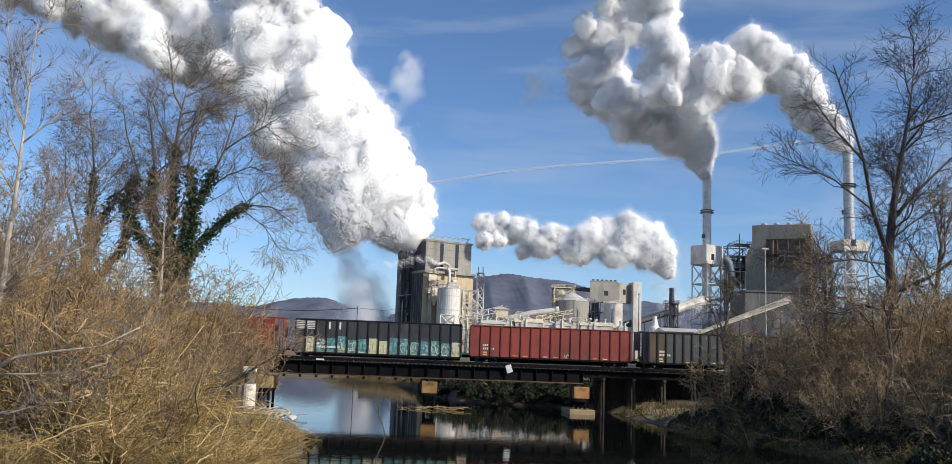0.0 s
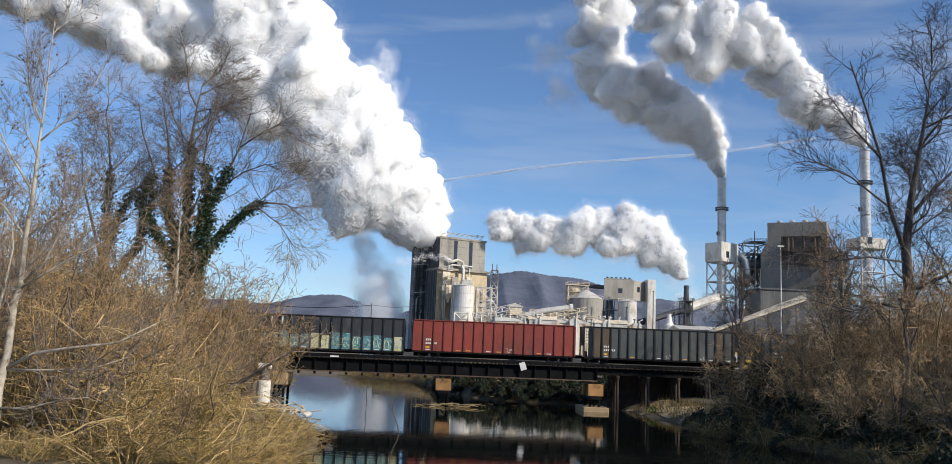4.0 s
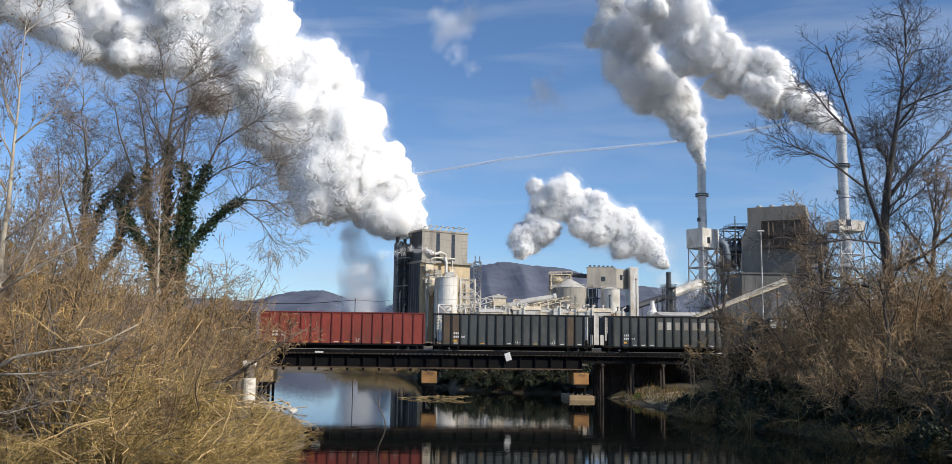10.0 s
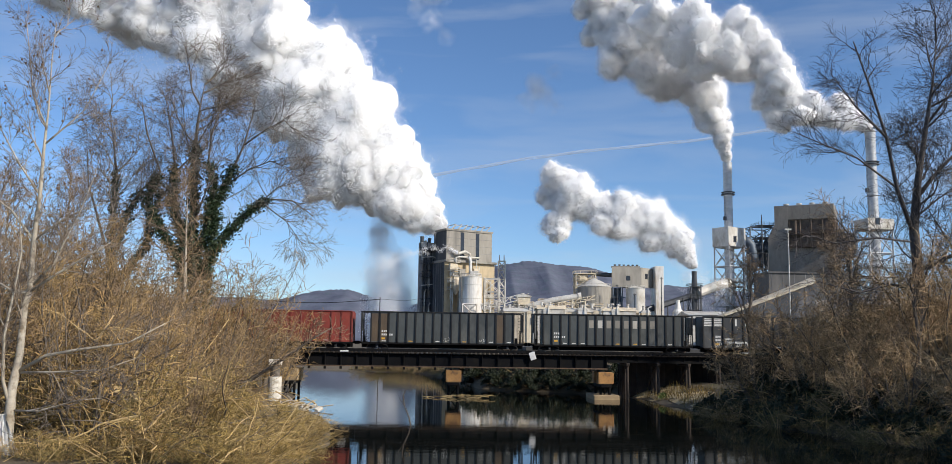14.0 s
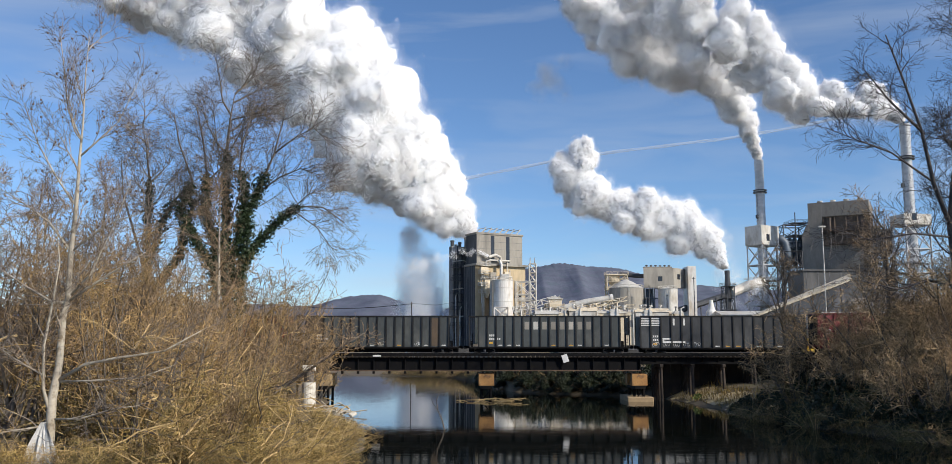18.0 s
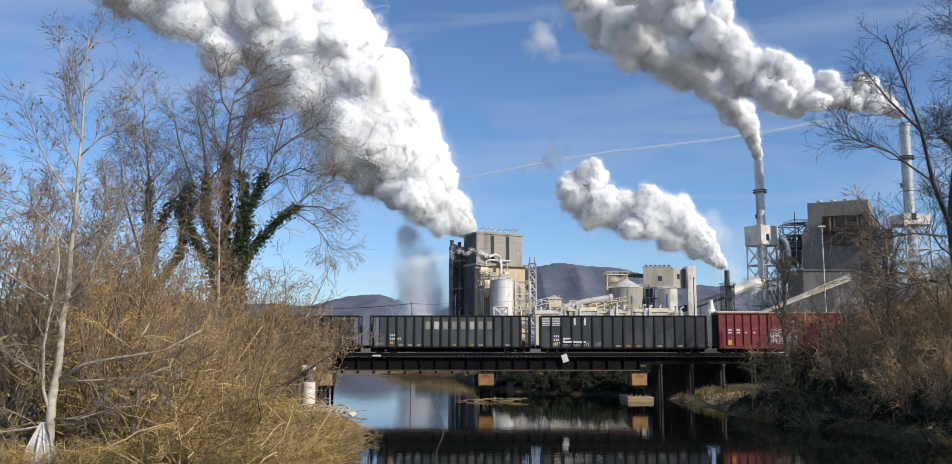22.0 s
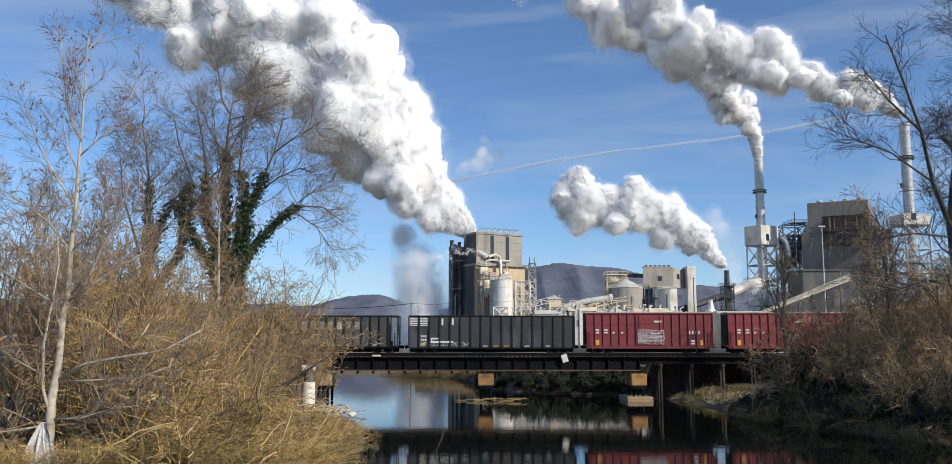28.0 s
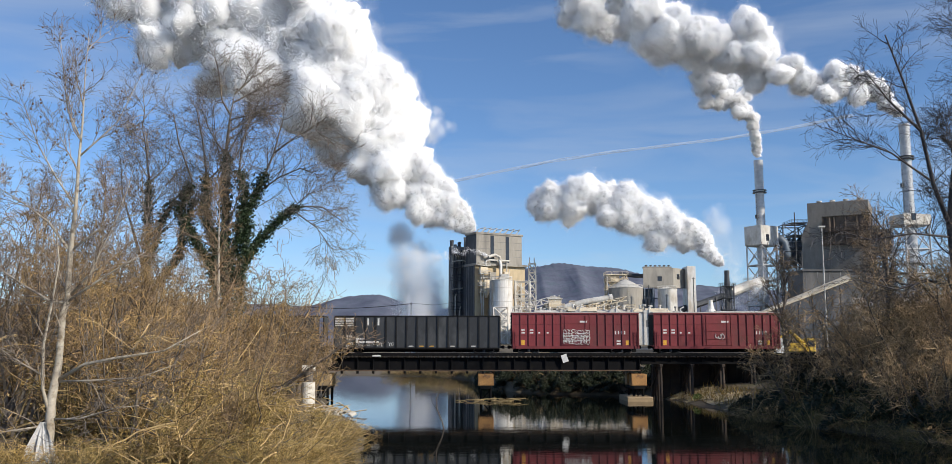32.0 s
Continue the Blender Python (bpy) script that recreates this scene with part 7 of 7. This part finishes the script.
# large bare tree on the far shore side
tree("bank_tree", "large bare tree with a dark trunk and spreading limbs", 21,
                    [(0.9, 0, -1.0), (0.5, 0, 4), (0.1, 0, 9), (-0.2, 0, 14.5), (0.4, 0, 19), (1.4, 0, 24), (2.2, 0, 28), (2.8, 0, 32.5)], [0.62, 0.52, 0.46, 0.42, 0.3, 0.2, 0.1, 0.03],
                    dict(SYCAMORE, count=[17, 9, 7, 5], length=[7.5, 4.2, 2.2, 1.1], radius=[0.1, 0.042, 0.023, 0.015], tip=0.01, wander=[0.2, 0.26, 0.28, 0.25], lift=[0.08, 0.04, 0.02, 0.0]),
                    BARK_SLATE, BARK_SLATE, BARK_SLATE, (41.3, 75, 2.6),
                    [([(-0.2, 0, 14.0), (-1.8, -0.5, 18), (-2.8, -1.0, 22.5), (-4.2, -1.2, 27), (-5.6, -1.4, 31)], 0.22), ([(-0.2, 0, 13.4), (-4, -1, 13.6), (-8, -1.5, 13.0), (-11.5, -1.8, 14.0)], 0.1),
                     ([(-1.9, -0.5, 18.2), (-5.5, -1, 20.6), (-8.6, -1.5, 21.6), (-11.4, -1.8, 22.6)], 0.1), ([(-0.1, 0, 10.8), (3, -1, 12.4), (6, -1.5, 14.8), (9, -2, 16)], 0.2),
                     ([(0.3, 0, 17.5), (2.6, 0.5, 20), (5.2, 0.8, 22.4), (8.0, 1, 25)], 0.2), ([(0.1, 0, 9.2), (-3.0, -1, 9.6), (-6.0, -1.5, 8.8), (-9.5, -2, 9.6)], 0.14),
                     ([(-2.8, -1, 22.5), (-5.4, -1, 25.2), (-7.6, -1, 28.2)], 0.13), ([(1.4, 0, 24), (4.0, 0.4, 27), (6.4, 0.4, 30)], 0.13)])
small_tree, _ = tree("bank_sapling", "small crooked bare tree on the bank", 24, [(0, 0, -1), (0.2, 0, 3), (-0.3, 0, 7), (0.2, 0, 10), (-0.4, 0, 13)], [0.26, 0.22, 0.17, 0.1, 0.03],
                       dict(SYCAMORE, count=[10, 7, 5, 3], length=[4.6, 2.2, 1.2, 0.6], radius=[0.09, 0.045, 0.025, 0.016], tip=0.012), BARK_GREY, BARK_GREY, TWIG_GREY, (31.6, 90, 2.0))
for x, y, k, a in ((40.0, 85, 1.3, 60), (46.5, 70, 1.2, 150), (36.0, 66, 0.9, 200), (50, 82, 1.5, 290), (44, 96, 1.1, 20)):
    small_tree.scale = (k, k, k)
    copy_thing(small_tree, pose(x, y, gz(x, y) - 0.2, 0, 0, a))
small_tree.scale = (1, 1, 1)

# ivy-clad trees behind the thicket
IVY_SPEC = dict(SYCAMORE, count=[13, 9, 7, 4], range=[(0.35, 1), (0.25, 1), (0.2, 1), (0.2, 1)], length=[8.8, 4.8, 2.6, 1.4], radius=[0.12, 0.05, 0.028, 0.019], lift=[0.10, 0.05, 0.0, -0.05], tip=0.013,
                angle=[0.85, 0.7, 0.65, 0.6])
ivy_tree, _ = tree("ivy_tree", "bare spreading tree with trunk and limbs wrapped in dark ivy", 33,
                    [(0, 0, -1), (0.1, 0, 8), (-0.2, 0, 13), (-0.5, 0, 16.6), (-0.6, 0, 21.5), (-0.7, 0, 27.8), (-0.4, 0, 31.4), (0, 0, 34)], [0.6, 0.55, 0.48, 0.4, 0.3, 0.18, 0.1, 0.03], IVY_SPEC,
                    BARK_GREY, BARK_GREY, TWIG_ASH, (-27.7, 98, 1.5),
                    [([(-0.1, 0, 13.3), (1.4, -0.4, 18.6), (3.1, -0.8, 22.2), (4.0, -1.0, 24.3), (5.0, -1.2, 26.7), (5.9, -1.2, 30.6)], 0.26), ([(1.2, -0.4, 18), (1.9, -1.0, 22.2), (1.2, -1.4, 24.6), (1.5, -1.6, 27.8), (2.7, -1.6, 32.4)], 0.18),
                     ([(0, 0, 11.5), (2.2, 0.2, 15.3), (4.2, 0.3, 18.0), (6.2, 0.4, 20.0), (7.9, 0.4, 20.9), (10.3, 0.3, 20.8), (12.7, 0.2, 19.1)], 0.22), ([(-0.2, 0, 13), (-3.1, 0.4, 20.4), (-3.0, 0.6, 24.3), (-3.7, 0.8, 28.5), (-4.6, 0.8, 32.4)], 0.22),
                     ([(0, 0, 11), (-3.4, -0.6, 16.4), (-5.5, -0.8, 20.1), (-4.2, -0.8, 23.6), (-5.8, -1, 27.8), (-6.6, -1, 31.4)], 0.22), ([(-3.0, 0.6, 23.8), (-1.4, 0.9, 25.6), (-2.4, 1.2, 29.2), (-2.9, 1.4, 33.4)], 0.12),
                     ([(5.0, -1.2, 26.7), (7.4, -1.4, 28.5), (9.4, -1.4, 29.6), (11.2, -1.5, 27.8)], 0.1), ([(3.1, -0.8, 22.2), (5.8, -1.6, 23.9), (8.2, -2, 24.8), (10.9, -2.2, 23.8)], 0.11),
                     ([(-0.7, 0, 26.6), (1.0, 0.4, 30.2), (3.0, 0.6, 33.6)], 0.1), ([(6.2, 0.4, 20.0), (8.6, 0.8, 22.4), (10.8, 1, 23)], 0.09), ([(7.0, 0.4, 20.4), (9.8, 0, 18.4), (12.0, -0.2, 15.4)], 0.08)])


def ivy(parent, lines, seed, per_m=70, spread_=0.75, size=0.24):
    r = random.Random(seed)
    g = Geo()
    for line in lines:
        for a, b in zip(line, line[1:]):
            a, b = Vector(a), Vector(b)
            for k in range(int((b - a).length * per_m)):
                p = a.lerp(b, r.random()) + Vector((r.gauss(0, 1), r.gauss(0, 1), r.gauss(0, 0.7))) * spread_ * (0.45 + 0.55 * abs(math.sin(a.z * 1.3 + k * 0.01)))
                n = Vector((r.gauss(0, 1), r.gauss(0, 1), r.gauss(0, 1))).normalized()
                u = n.orthogonal().normalized() * size * r.uniform(0.6, 1.3)
                w = n.cross(u)
                g.add([p - u, p - w * 0.7 + u * 0.1, p + u * 1.1, p + w * 0.7 + u * 0.1], [(0, 1, 2, 3)])
    return part("ivy", g, LEAF_IVY, parent, "clinging dark green ivy")


ivy(ivy_tree, [[(0, 0, 7), (-0.2, 0, 13), (-0.5, 0, 16.6), (-0.6, 0, 21.5), (-0.7, 0, 27.0)], [(-0.1, 0, 13.3), (1.4, -0.4, 18.6), (3.1, -0.8, 22.2), (4.0, -1.0, 24.3)], [(1.2, -0.4, 18), (1.9, -1.0, 22.2), (1.2, -1.4, 24.6)],
               [(0, 0, 11.5), (2.2, 0.2, 15.3), (4.2, 0.3, 18.0), (6.2, 0.4, 20.0), (7.6, 0.4, 20.8)], [(-0.2, 0, 13), (-3.1, 0.4, 20.4), (-3.0, 0.6, 24.3)], [(0, 0, 11), (-3.4, -0.6, 16.4), (-5.5, -0.8, 20.1), (-4.4, -0.8, 23)],
               [(1.2, -0.5, 7), (1.6, -0.5, 14), (2.2, -0.5, 19)], [(-1.2, -0.5, 6), (-1.6, 0, 14), (-1.4, 0, 18)]], 3, 300, 0.42, 0.15)
ivy2, _ = tree("ivy_tree", "bare leaning tree with brown limbs and patchy ivy", 37,
                 [(0, 0, -1), (0.1, 0, 7), (0, 0, 12.5), (0, 0, 16.7), (-0.2, 0, 21.0), (-0.2, 0, 24.2), (-0.8, 0, 28.2), (-1.3, 0, 30.5)], [0.45, 0.42, 0.36, 0.3, 0.22, 0.14, 0.08, 0.03], dict(IVY_SPEC, count=[11, 8, 6, 4]),
                 BARK_GREY, BARK_LIMB, TWIG_ASH, (-38.0, 101, 1.8),
                 [([(0, 0, 14), (1.7, -0.3, 19.5), (3.1, -0.5, 21.7), (4.7, -0.6, 23.8)], 0.18), ([(-0.1, 0, 13), (-2.1, 0.3, 18.8), (-3.4, 0.5, 22.4), (-3.9, 0.6, 26.7)], 0.18), ([(0, 0, 10), (3.6, 0.5, 15.3), (4.0, 0.6, 18.8), (5.2, 0.6, 22.4)], 0.18)])
ivy(ivy2, [[(0, 0, 8), (0, 0, 16.7), (-0.2, 0, 21), (-0.2, 0, 24)], [(0, 0, 14), (1.7, -0.3, 19.5), (3.1, -0.5, 21.7)], [(0, 0, 10), (3.6, 0.5, 15.3), (4.0, 0.6, 18.8), (5, 0.6, 21.8)]], 6, 200, 0.36, 0.15)
slim, _ = tree("bank_sapling", "slim bare tree behind the thicket", 41, [(0, 0, -1), (0.3, 0, 6), (0.2, 0, 12), (0.5, 0, 18), (0.6, 0, 23)], [0.25, 0.22, 0.17, 0.1, 0.03],
                 dict(IVY_SPEC, count=[13, 8, 6, 3], length=[5, 2.6, 1.4, 0.7]), BARK_PALE, TWIG_GREY, TWIG_GREY, (-33, 76, 1.0))
for i, (x, y) in enumerate(((-46, 92), (-43, 74), (-52, 104), (-24.5, 84))):
    slim.scale = (0.85, 0.85, 0.85)
    copy_thing(slim, pose(x, y, gz(x, y) + 0.5, 0, 0, 70 * i + 40))


def shrub(name, label, seed, height, width, stems, mats, spec, canes=0, arch=0.0):
    """A thicket shrub: many stems from one root, twigs on each."""
    r = random.Random(seed)
    ob = thing(name, (0, 0, 0), label, "shrub")
    st, store = Geo(), [Geo(), Geo()]
    for i in range(stems):
        a = r.uniform(0, 2 * math.pi)
        q = r.uniform(0.1, 1.0)
        d = Vector((math.cos(a) * q * width / height, math.sin(a) * q * width / height, 1.0))
        p = Vector((math.cos(a) * q * width * 0.22, math.sin(a) * q * width * 0.22, -0.4))
        L = height * r.uniform(0.6, 1.05) * (1.0 + 0.3 * q)
        pts = bend(r, p, d, L, 8, 0.09, 0.03 - arch * q)
        rad = r.uniform(0.6, 1.3) * spec["stem"]
        st.path(pts, [max(spec["tip"], rad * (1 - 0.85 * k / 8)) for k in range(9)], 3, cap=False)
        sprout(r, store, pts, rad, 0, spec)
    for i in range(canes):
        a, thick = r.uniform(0, 2 * math.pi), r.uniform(0.03, 0.085)
        d = Vector((math.cos(a), math.sin(a), r.uniform(0.1, 0.8)))
        q = bend(r, Vector((0, 0, height * r.uniform(0.05, 0.65))), d, width * r.uniform(0.55, 1.1), 8, 0.2, -0.03)
        part("cane", Geo().path(q, [thick * (1 - 0.09 * k) for k in range(9)], 5), TWIG_PALE if i % 3 else BARK_GREY, ob, "pale bare cane" if i % 3 else "dark bare cane")
    part("stem_growth", st, mats[0], ob, kind="stuff")
    part("branch_growth", store[0], mats[1], ob, kind="stuff")
    part("twig_growth", store[1], mats[2], ob, "dense fine twigs", kind="stuff")
    return ob


BUSH = dict(stem=0.1, count=[6, 4, 2], range=[(0.25, 1), (0.1, 1), (0.1, 1)], angle=[0.78, 0.85, 0.8], length=[3.0, 1.6, 0.9], radius=[0.05, 0.03, 0.02], steps=[5, 3, 2], wander=[0.26, 0.34, 0.34],
            lift=[0.06, 0.02, 0.0], sides=[3, 3, 3], tip=0.016)
VINE = dict(stem=0.06, count=[7, 4], range=[(0.15, 1), (0.1, 1)], angle=[0.9, 0.9], length=[1.7, 0.8], radius=[0.042, 0.028], steps=[4, 2], wander=[0.36, 0.4], lift=[-0.06, -0.08], sides=[3, 3], tip=0.014)
# inner stems get a darker bark, imitating the shade inside the willows
tall = [shrub("willow_shrub", "tall tangled bare willow shrub with tan twigs", 50 + i, 11.0, 5.0, 15, (BARK_GREY, TWIG_TAN, TWIG_TAN if i % 2 else TWIG_GREY), BUSH, 13) for i in range(3)]
mound = [shrub("vine_thicket", "dense mound of dry golden vines and brambles", 60 + i, 4.6, 6.5, 24, (TWIG_PALE, VINE_GOLD, (VINE_GOLD, TWIG_TAN, VINE_OLIVE)[i]), dict(VINE, lift=[-0.05, -0.06]), 9, arch=0.14) for i in range(3)]
darkb = [shrub("bank_shrub", "bare reddish-brown shrub on the dark bank", 70 + i, 8.0, 5.0, 10, (BARK_GREY, TWIG_BROWN, TWIG_BROWN), dict(BUSH, count=[7, 5, 3], angle=[0.8, 0.8, 0.8], radius=[0.045, 0.026, 0.018], wander=[0.25, 0.32, 0.3], tip=0.012), 4) for i in range(2)]
olive = [shrub("bramble_thicket", "low olive bramble thicket overhanging the water", 80 + i, 3.8, 6.0, 24, (TWIG_BROWN, VINE_OLIVE, VINE_OLIVE if i else TWIG_BROWN), VINE, 2, arch=0.14) for i in range(2)]


def leafy(name, label, seed, width, height, leaves, material, size):
    """A low leafy mound: bent stems hidden under many small leaves."""
    r = random.Random(seed)
    ob = thing(name, (0, 0, 0), label, "shrub")
    st, lf = Geo(), Geo()
    for i in range(22):
        a = r.uniform(0, 2 * math.pi)
        q = bend(r, Vector((0, 0, -0.2)), Vector((math.cos(a), math.sin(a), r.uniform(0.4, 1.6))), width * r.uniform(0.4, 0.65), 6, 0.2, -0.08)
        st.path(q, [0.03, 0.028, 0.025, 0.02, 0.016, 0.012, 0.01], 3, cap=False)
    for i in range(leaves):
        a, e = r.uniform(0, 2 * math.pi), r.random()
        d = width * 0.5 * math.sqrt(r.random()) * (0.75 + 0.25 * math.sin(3 * a + seed))
        p = Vector((math.cos(a) * d, math.sin(a) * d, height * max(0.0, 1 - (d / (width * 0.5)) ** 2) * (0.55 + 0.45 * r.random()) * (0.8 + 0.3 * math.sin(d * 2.1 + a * 2)) + r.uniform(-0.1, 0.2)))
        n = Vector((r.gauss(0, 1), r.gauss(0, 1), r.gauss(0.5, 1))).normalized()
        u = n.orthogonal().normalized() * size * r.uniform(0.6, 1.3)
        w = n.cross(u) * 0.7
        lf.add([p - u, p - w, p + u, p + w], [(0, 1, 2, 3)])
    part("stem_growth", st, TWIG_BROWN, ob, kind="stuff")
    part("foliage", lf, material, ob, "small dark leaves", kind="stuff")
    return ob


def plant(kinds, spots, seed, group, lo=0.85, hi=1.2):
    r = random.Random(seed)
    used = set()
    for i, (x, y, k) in enumerate(spots):
        base = kinds[i % len(kinds)]
        m = pose(x, y, max(0.1, gz(x, y)) - 0.1, r.uniform(-4, 4), r.uniform(-4, 4), r.uniform(0, 360))
        s = k * r.uniform(lo, hi)
        if base.name not in used:
            used.add(base.name)
            base.matrix_basis = m
            base.scale = (s, s, s)
            tagged(base, group=group)
        else:
            old = base.scale.copy()
            base.scale = (s, s, s)
            copy_thing(base, m)
            base.scale = old


# dark limb arching out of the thicket over the water
rl = random.Random(15)
limb = thing("arching_limb", (0, 0, 0), "dark crooked limb arching out of the thicket over the water", "branch")
q_ = [Vector(p) for p in ((-20.5, 68, 0.6), (-18.6, 67.6, 1.9), (-17.0, 67.3, 2.7), (-14.4, 67, 3.7), (-11.6, 66.8, 5.6), (-9.6, 66.6, 7.0), (-8.4, 66.5, 7.7))]
part("stem", Geo().path(q_, [0.2, 0.18, 0.16, 0.13, 0.1, 0.06, 0.03], 8), BARK_GREY, limb, smooth=True)
st_ = [Geo(), Geo()]
sprout(rl, st_, q_, 0.12, 0, dict(BUSH, count=[16, 6, 3], length=[2.6, 1.3, 0.7]))
part("branch_growth", st_[0], BARK_GREY, limb, kind="stuff")
part("twig_growth", st_[1], TWIG_GREY, limb, "fine bare twigs", kind="stuff")
rp = random.Random(12)
spots = []
for y in range(50, 100, 5):
    edge = np.interp(y, *LEFT)
    for j in range(4):
        x = edge - 6.5 - j * 5.2 + rp.uniform(-1.6, 1.6)
        k = 1.0 + 0.06 * j + (0.12 if y > 70 else -0.1) - (0.5 if j == 0 else 0.15 if j == 1 else 0)
        if y > 78:
            x, k = x + 0.6, k * (1.25 if j == 0 else 0.95)
        q = y + rp.uniform(-2, 2)
        if (x + 1.2) / q < -0.2:
            spots.append((x, q, k))
spots += [(-19.4, 96.5, 0.8), (-18.6, 100, 0.72), (-21.5, 99, 1.0), (-20.0, 103, 0.8), (-22.5, 95, 1.05), (-24.5, 101, 1.2)]
plant(tall, spots, 1, "willow thicket")
spots = []
for y in range(43, 104, 4):
    edge = np.interp(y, *LEFT)
    for j in range(4):
        x, q = edge - 2.8 - j * 4.0 + rp.uniform(-1.2, 1.2) - (2.2 if y > 80 else 0), y + rp.uniform(-1.5, 1.5)
        k = (0.4 if x < -17 and q < 48.5 else 0.72 + 0.13 * j) * (0.75 if y > 80 else 1)
        if (x + 2.0) / q > -0.205:
            k = min(k, max(0.2, (6.6 - 0.0728 * q) / 5.4))
        spots.append((x, q, k))
for i in range(34):
    y = 44 + i * 1.05
    spots.append((np.interp(y, *LEFT) - rp.uniform(0.2, 2.6), y, 0.5 * (6.6 - 0.0728 * y) / 3.2 * rp.uniform(0.75, 1.05)))
spots += [(-30.5 + i * 1.9 + rp.uniform(-0.4, 0.4), 45.6 + rp.uniform(-0.7, 0.7), 0.34) for i in range(11)]
plant(mound, spots, 2, "vine thickets")
spots = []
for y in range(58, 112, 6):
    edge = np.interp(y, *RIGHT)
    for j in range(5):
        x = edge + 3.0 + j * 5.0 + rp.uniform(-1.6, 1.6)
        if y > 84 and j < 3:
            continue
        spots.append((x, y + rp.uniform(-2, 2), (0.75 + 0.13 * j) * (0.75 if y > 85 else 1.0 if y > 70 else 1.15)))
spots += [(36.5 + 1.5 * i + rp.uniform(-1, 1), 85 - (i * 7) % 16 + rp.uniform(-2, 2), 1.35 + 0.05 * (i % 4)) for i in range(7)]
plant(darkb, spots, 3, "bank shrubs")
spots = []
for y in range(54, 98, 3):
    edge = np.interp(y, *RIGHT)
    for j in range(3):
        if y < 90:
            spots.append((edge - 0.2 + j * 3.4 + rp.uniform(-1, 1), y + rp.uniform(-1.5, 1.5), 0.55 + 0.18 * j))
plant(olive, spots, 4, "bramble thickets")
ever = [leafy("evergreen_thicket", "low dark evergreen thicket on the shaded bank", 90 + i, 5.5, 2.6, 2600, LEAF_EVER, 0.13) for i in range(2)]
spots = []
for y in range(54, 98, 3):
    edge = np.interp(y, *RIGHT)
    for j in range(2):
        if y < 90:
            spots.append((edge + 0.9 + j * 3.6 + rp.uniform(-0.8, 0.8), y + rp.uniform(-1.2, 1.2), 0.75 + 0.2 * j))
spots += [(1.5 + i * 0.95 + rp.uniform(-0.8, 0.8), np.interp(1.5 + i * 0.95, *FAR) + 0.8 + (i % 3) * 3.2, 0.7 + 0.25 * (i % 3)) for i in range(44)]
plant(ever, spots, 6, "evergreen thickets")
def evergreen(x, y, height, seed):
    """A tall evergreen, added out of view to cast shade: a trunk, tiers of boughs and many small sprays of leaves."""
    r = random.Random(seed)
    ob = thing("evergreen_tree", (x, y, gz(x, y)), "evergreen tree added out of view to shade the river bank", "tree", "evergreen trees on the bank")
    part("trunk", Geo().path([(0, 0, -0.5), (0.1, 0, height * 0.5), (0, 0.1, height)], [0.35, 0.22, 0.05], 8), BARK_GREY, ob)
    bough, lf = Geo(), Geo()
    for i in range(70):
        q = (i + r.random()) / 70
        z, L, a = height * (0.06 + 0.92 * q), height * 0.36 * (1.05 - q) * r.uniform(0.7, 1.1) + 0.4, r.uniform(0, 2 * math.pi)
        pts = bend(r, Vector((0, 0, z)), Vector((math.cos(a), math.sin(a), 0.15)), L, 5, 0.08, -0.05)
        bough.path(pts, [0.07, 0.06, 0.05, 0.04, 0.03, 0.015], 4, cap=False)
        for j in range(60):
            k = r.random() ** 0.7 * 4.99
            p = pts[int(k)].lerp(pts[int(k) + 1], k % 1) + Vector((r.gauss(0, 0.35), r.gauss(0, 0.35), r.gauss(-0.1, 0.25)))
            n = Vector((r.gauss(0, 1), r.gauss(0, 1), r.gauss(0.6, 1))).normalized()
            u = n.orthogonal().normalized() * r.uniform(0.2, 0.4)
            w = n.cross(u) * 0.6
            lf.add([p - u, p - w, p + u, p + w], [(0, 1, 2, 3)])
    part("bough_crown", bough, BARK_GREY, ob, kind="stuff")
    part("foliage", lf, LEAF_EVER, ob, "dark leaf sprays", kind="stuff")


# unseen trees, added beyond the view's right edge to shade the bank
for i, (x, y, h) in enumerate(((45.5, 54, 12), (48.5, 61, 11), (52, 68.5, 8.5), (56.5, 77, 8), (61, 85.5, 7), (43, 46, 12))):
    evergreen(x, y, h, 140 + i)
weed = leafy("green_weed", "small fresh green weed on the sandy spit", 97, 1.3, 0.8, 160, LEAF_GREEN, 0.12)
weed.matrix_basis = pose(25.9, 104, gz(25.9, 104))
# dark growth on the shore behind the bridge; evergreens there imitate its shade
spots = [(2 + i * 0.9 + rp.uniform(-1, 1), np.interp(2 + i * 0.9, *FAR) + 1 + (i % 3) * 3 + rp.uniform(0, 2), 0.75) for i in range(20)]
spots += [(2 - i * 1.3, np.interp(2 - i * 1.3, *FAR) + 1.5 + rp.uniform(0, 3), 0.8) for i in range(16)]
plant(olive, spots[20:], 5, "bramble thickets")
plant(ever, spots[:20], 7, "evergreen thickets")
# ---- what moves ----
def motions():
    for car in CARS:
        x, y, z = car.matrix_basis.translation
        walk(car, [(t, pose(x + s, y, z)) for t, s in TRAIN])
    ts, ss = [r[0] for r in TRAIN], [r[1] for r in TRAIN]
    times = [i * 0.2 for i in range(161)]
    turn = [math.degrees(np.interp(t, ts, ss) / WHEEL_R) for t in times]
    for w, x in WHEELS:
        walk(w, [(t, pose(x, 0, WHEEL_R, 0, a, 0)) for t, a in zip(times, turn)])
    for puff, rows in PUFFS:
        walk(puff, rows)


motions()
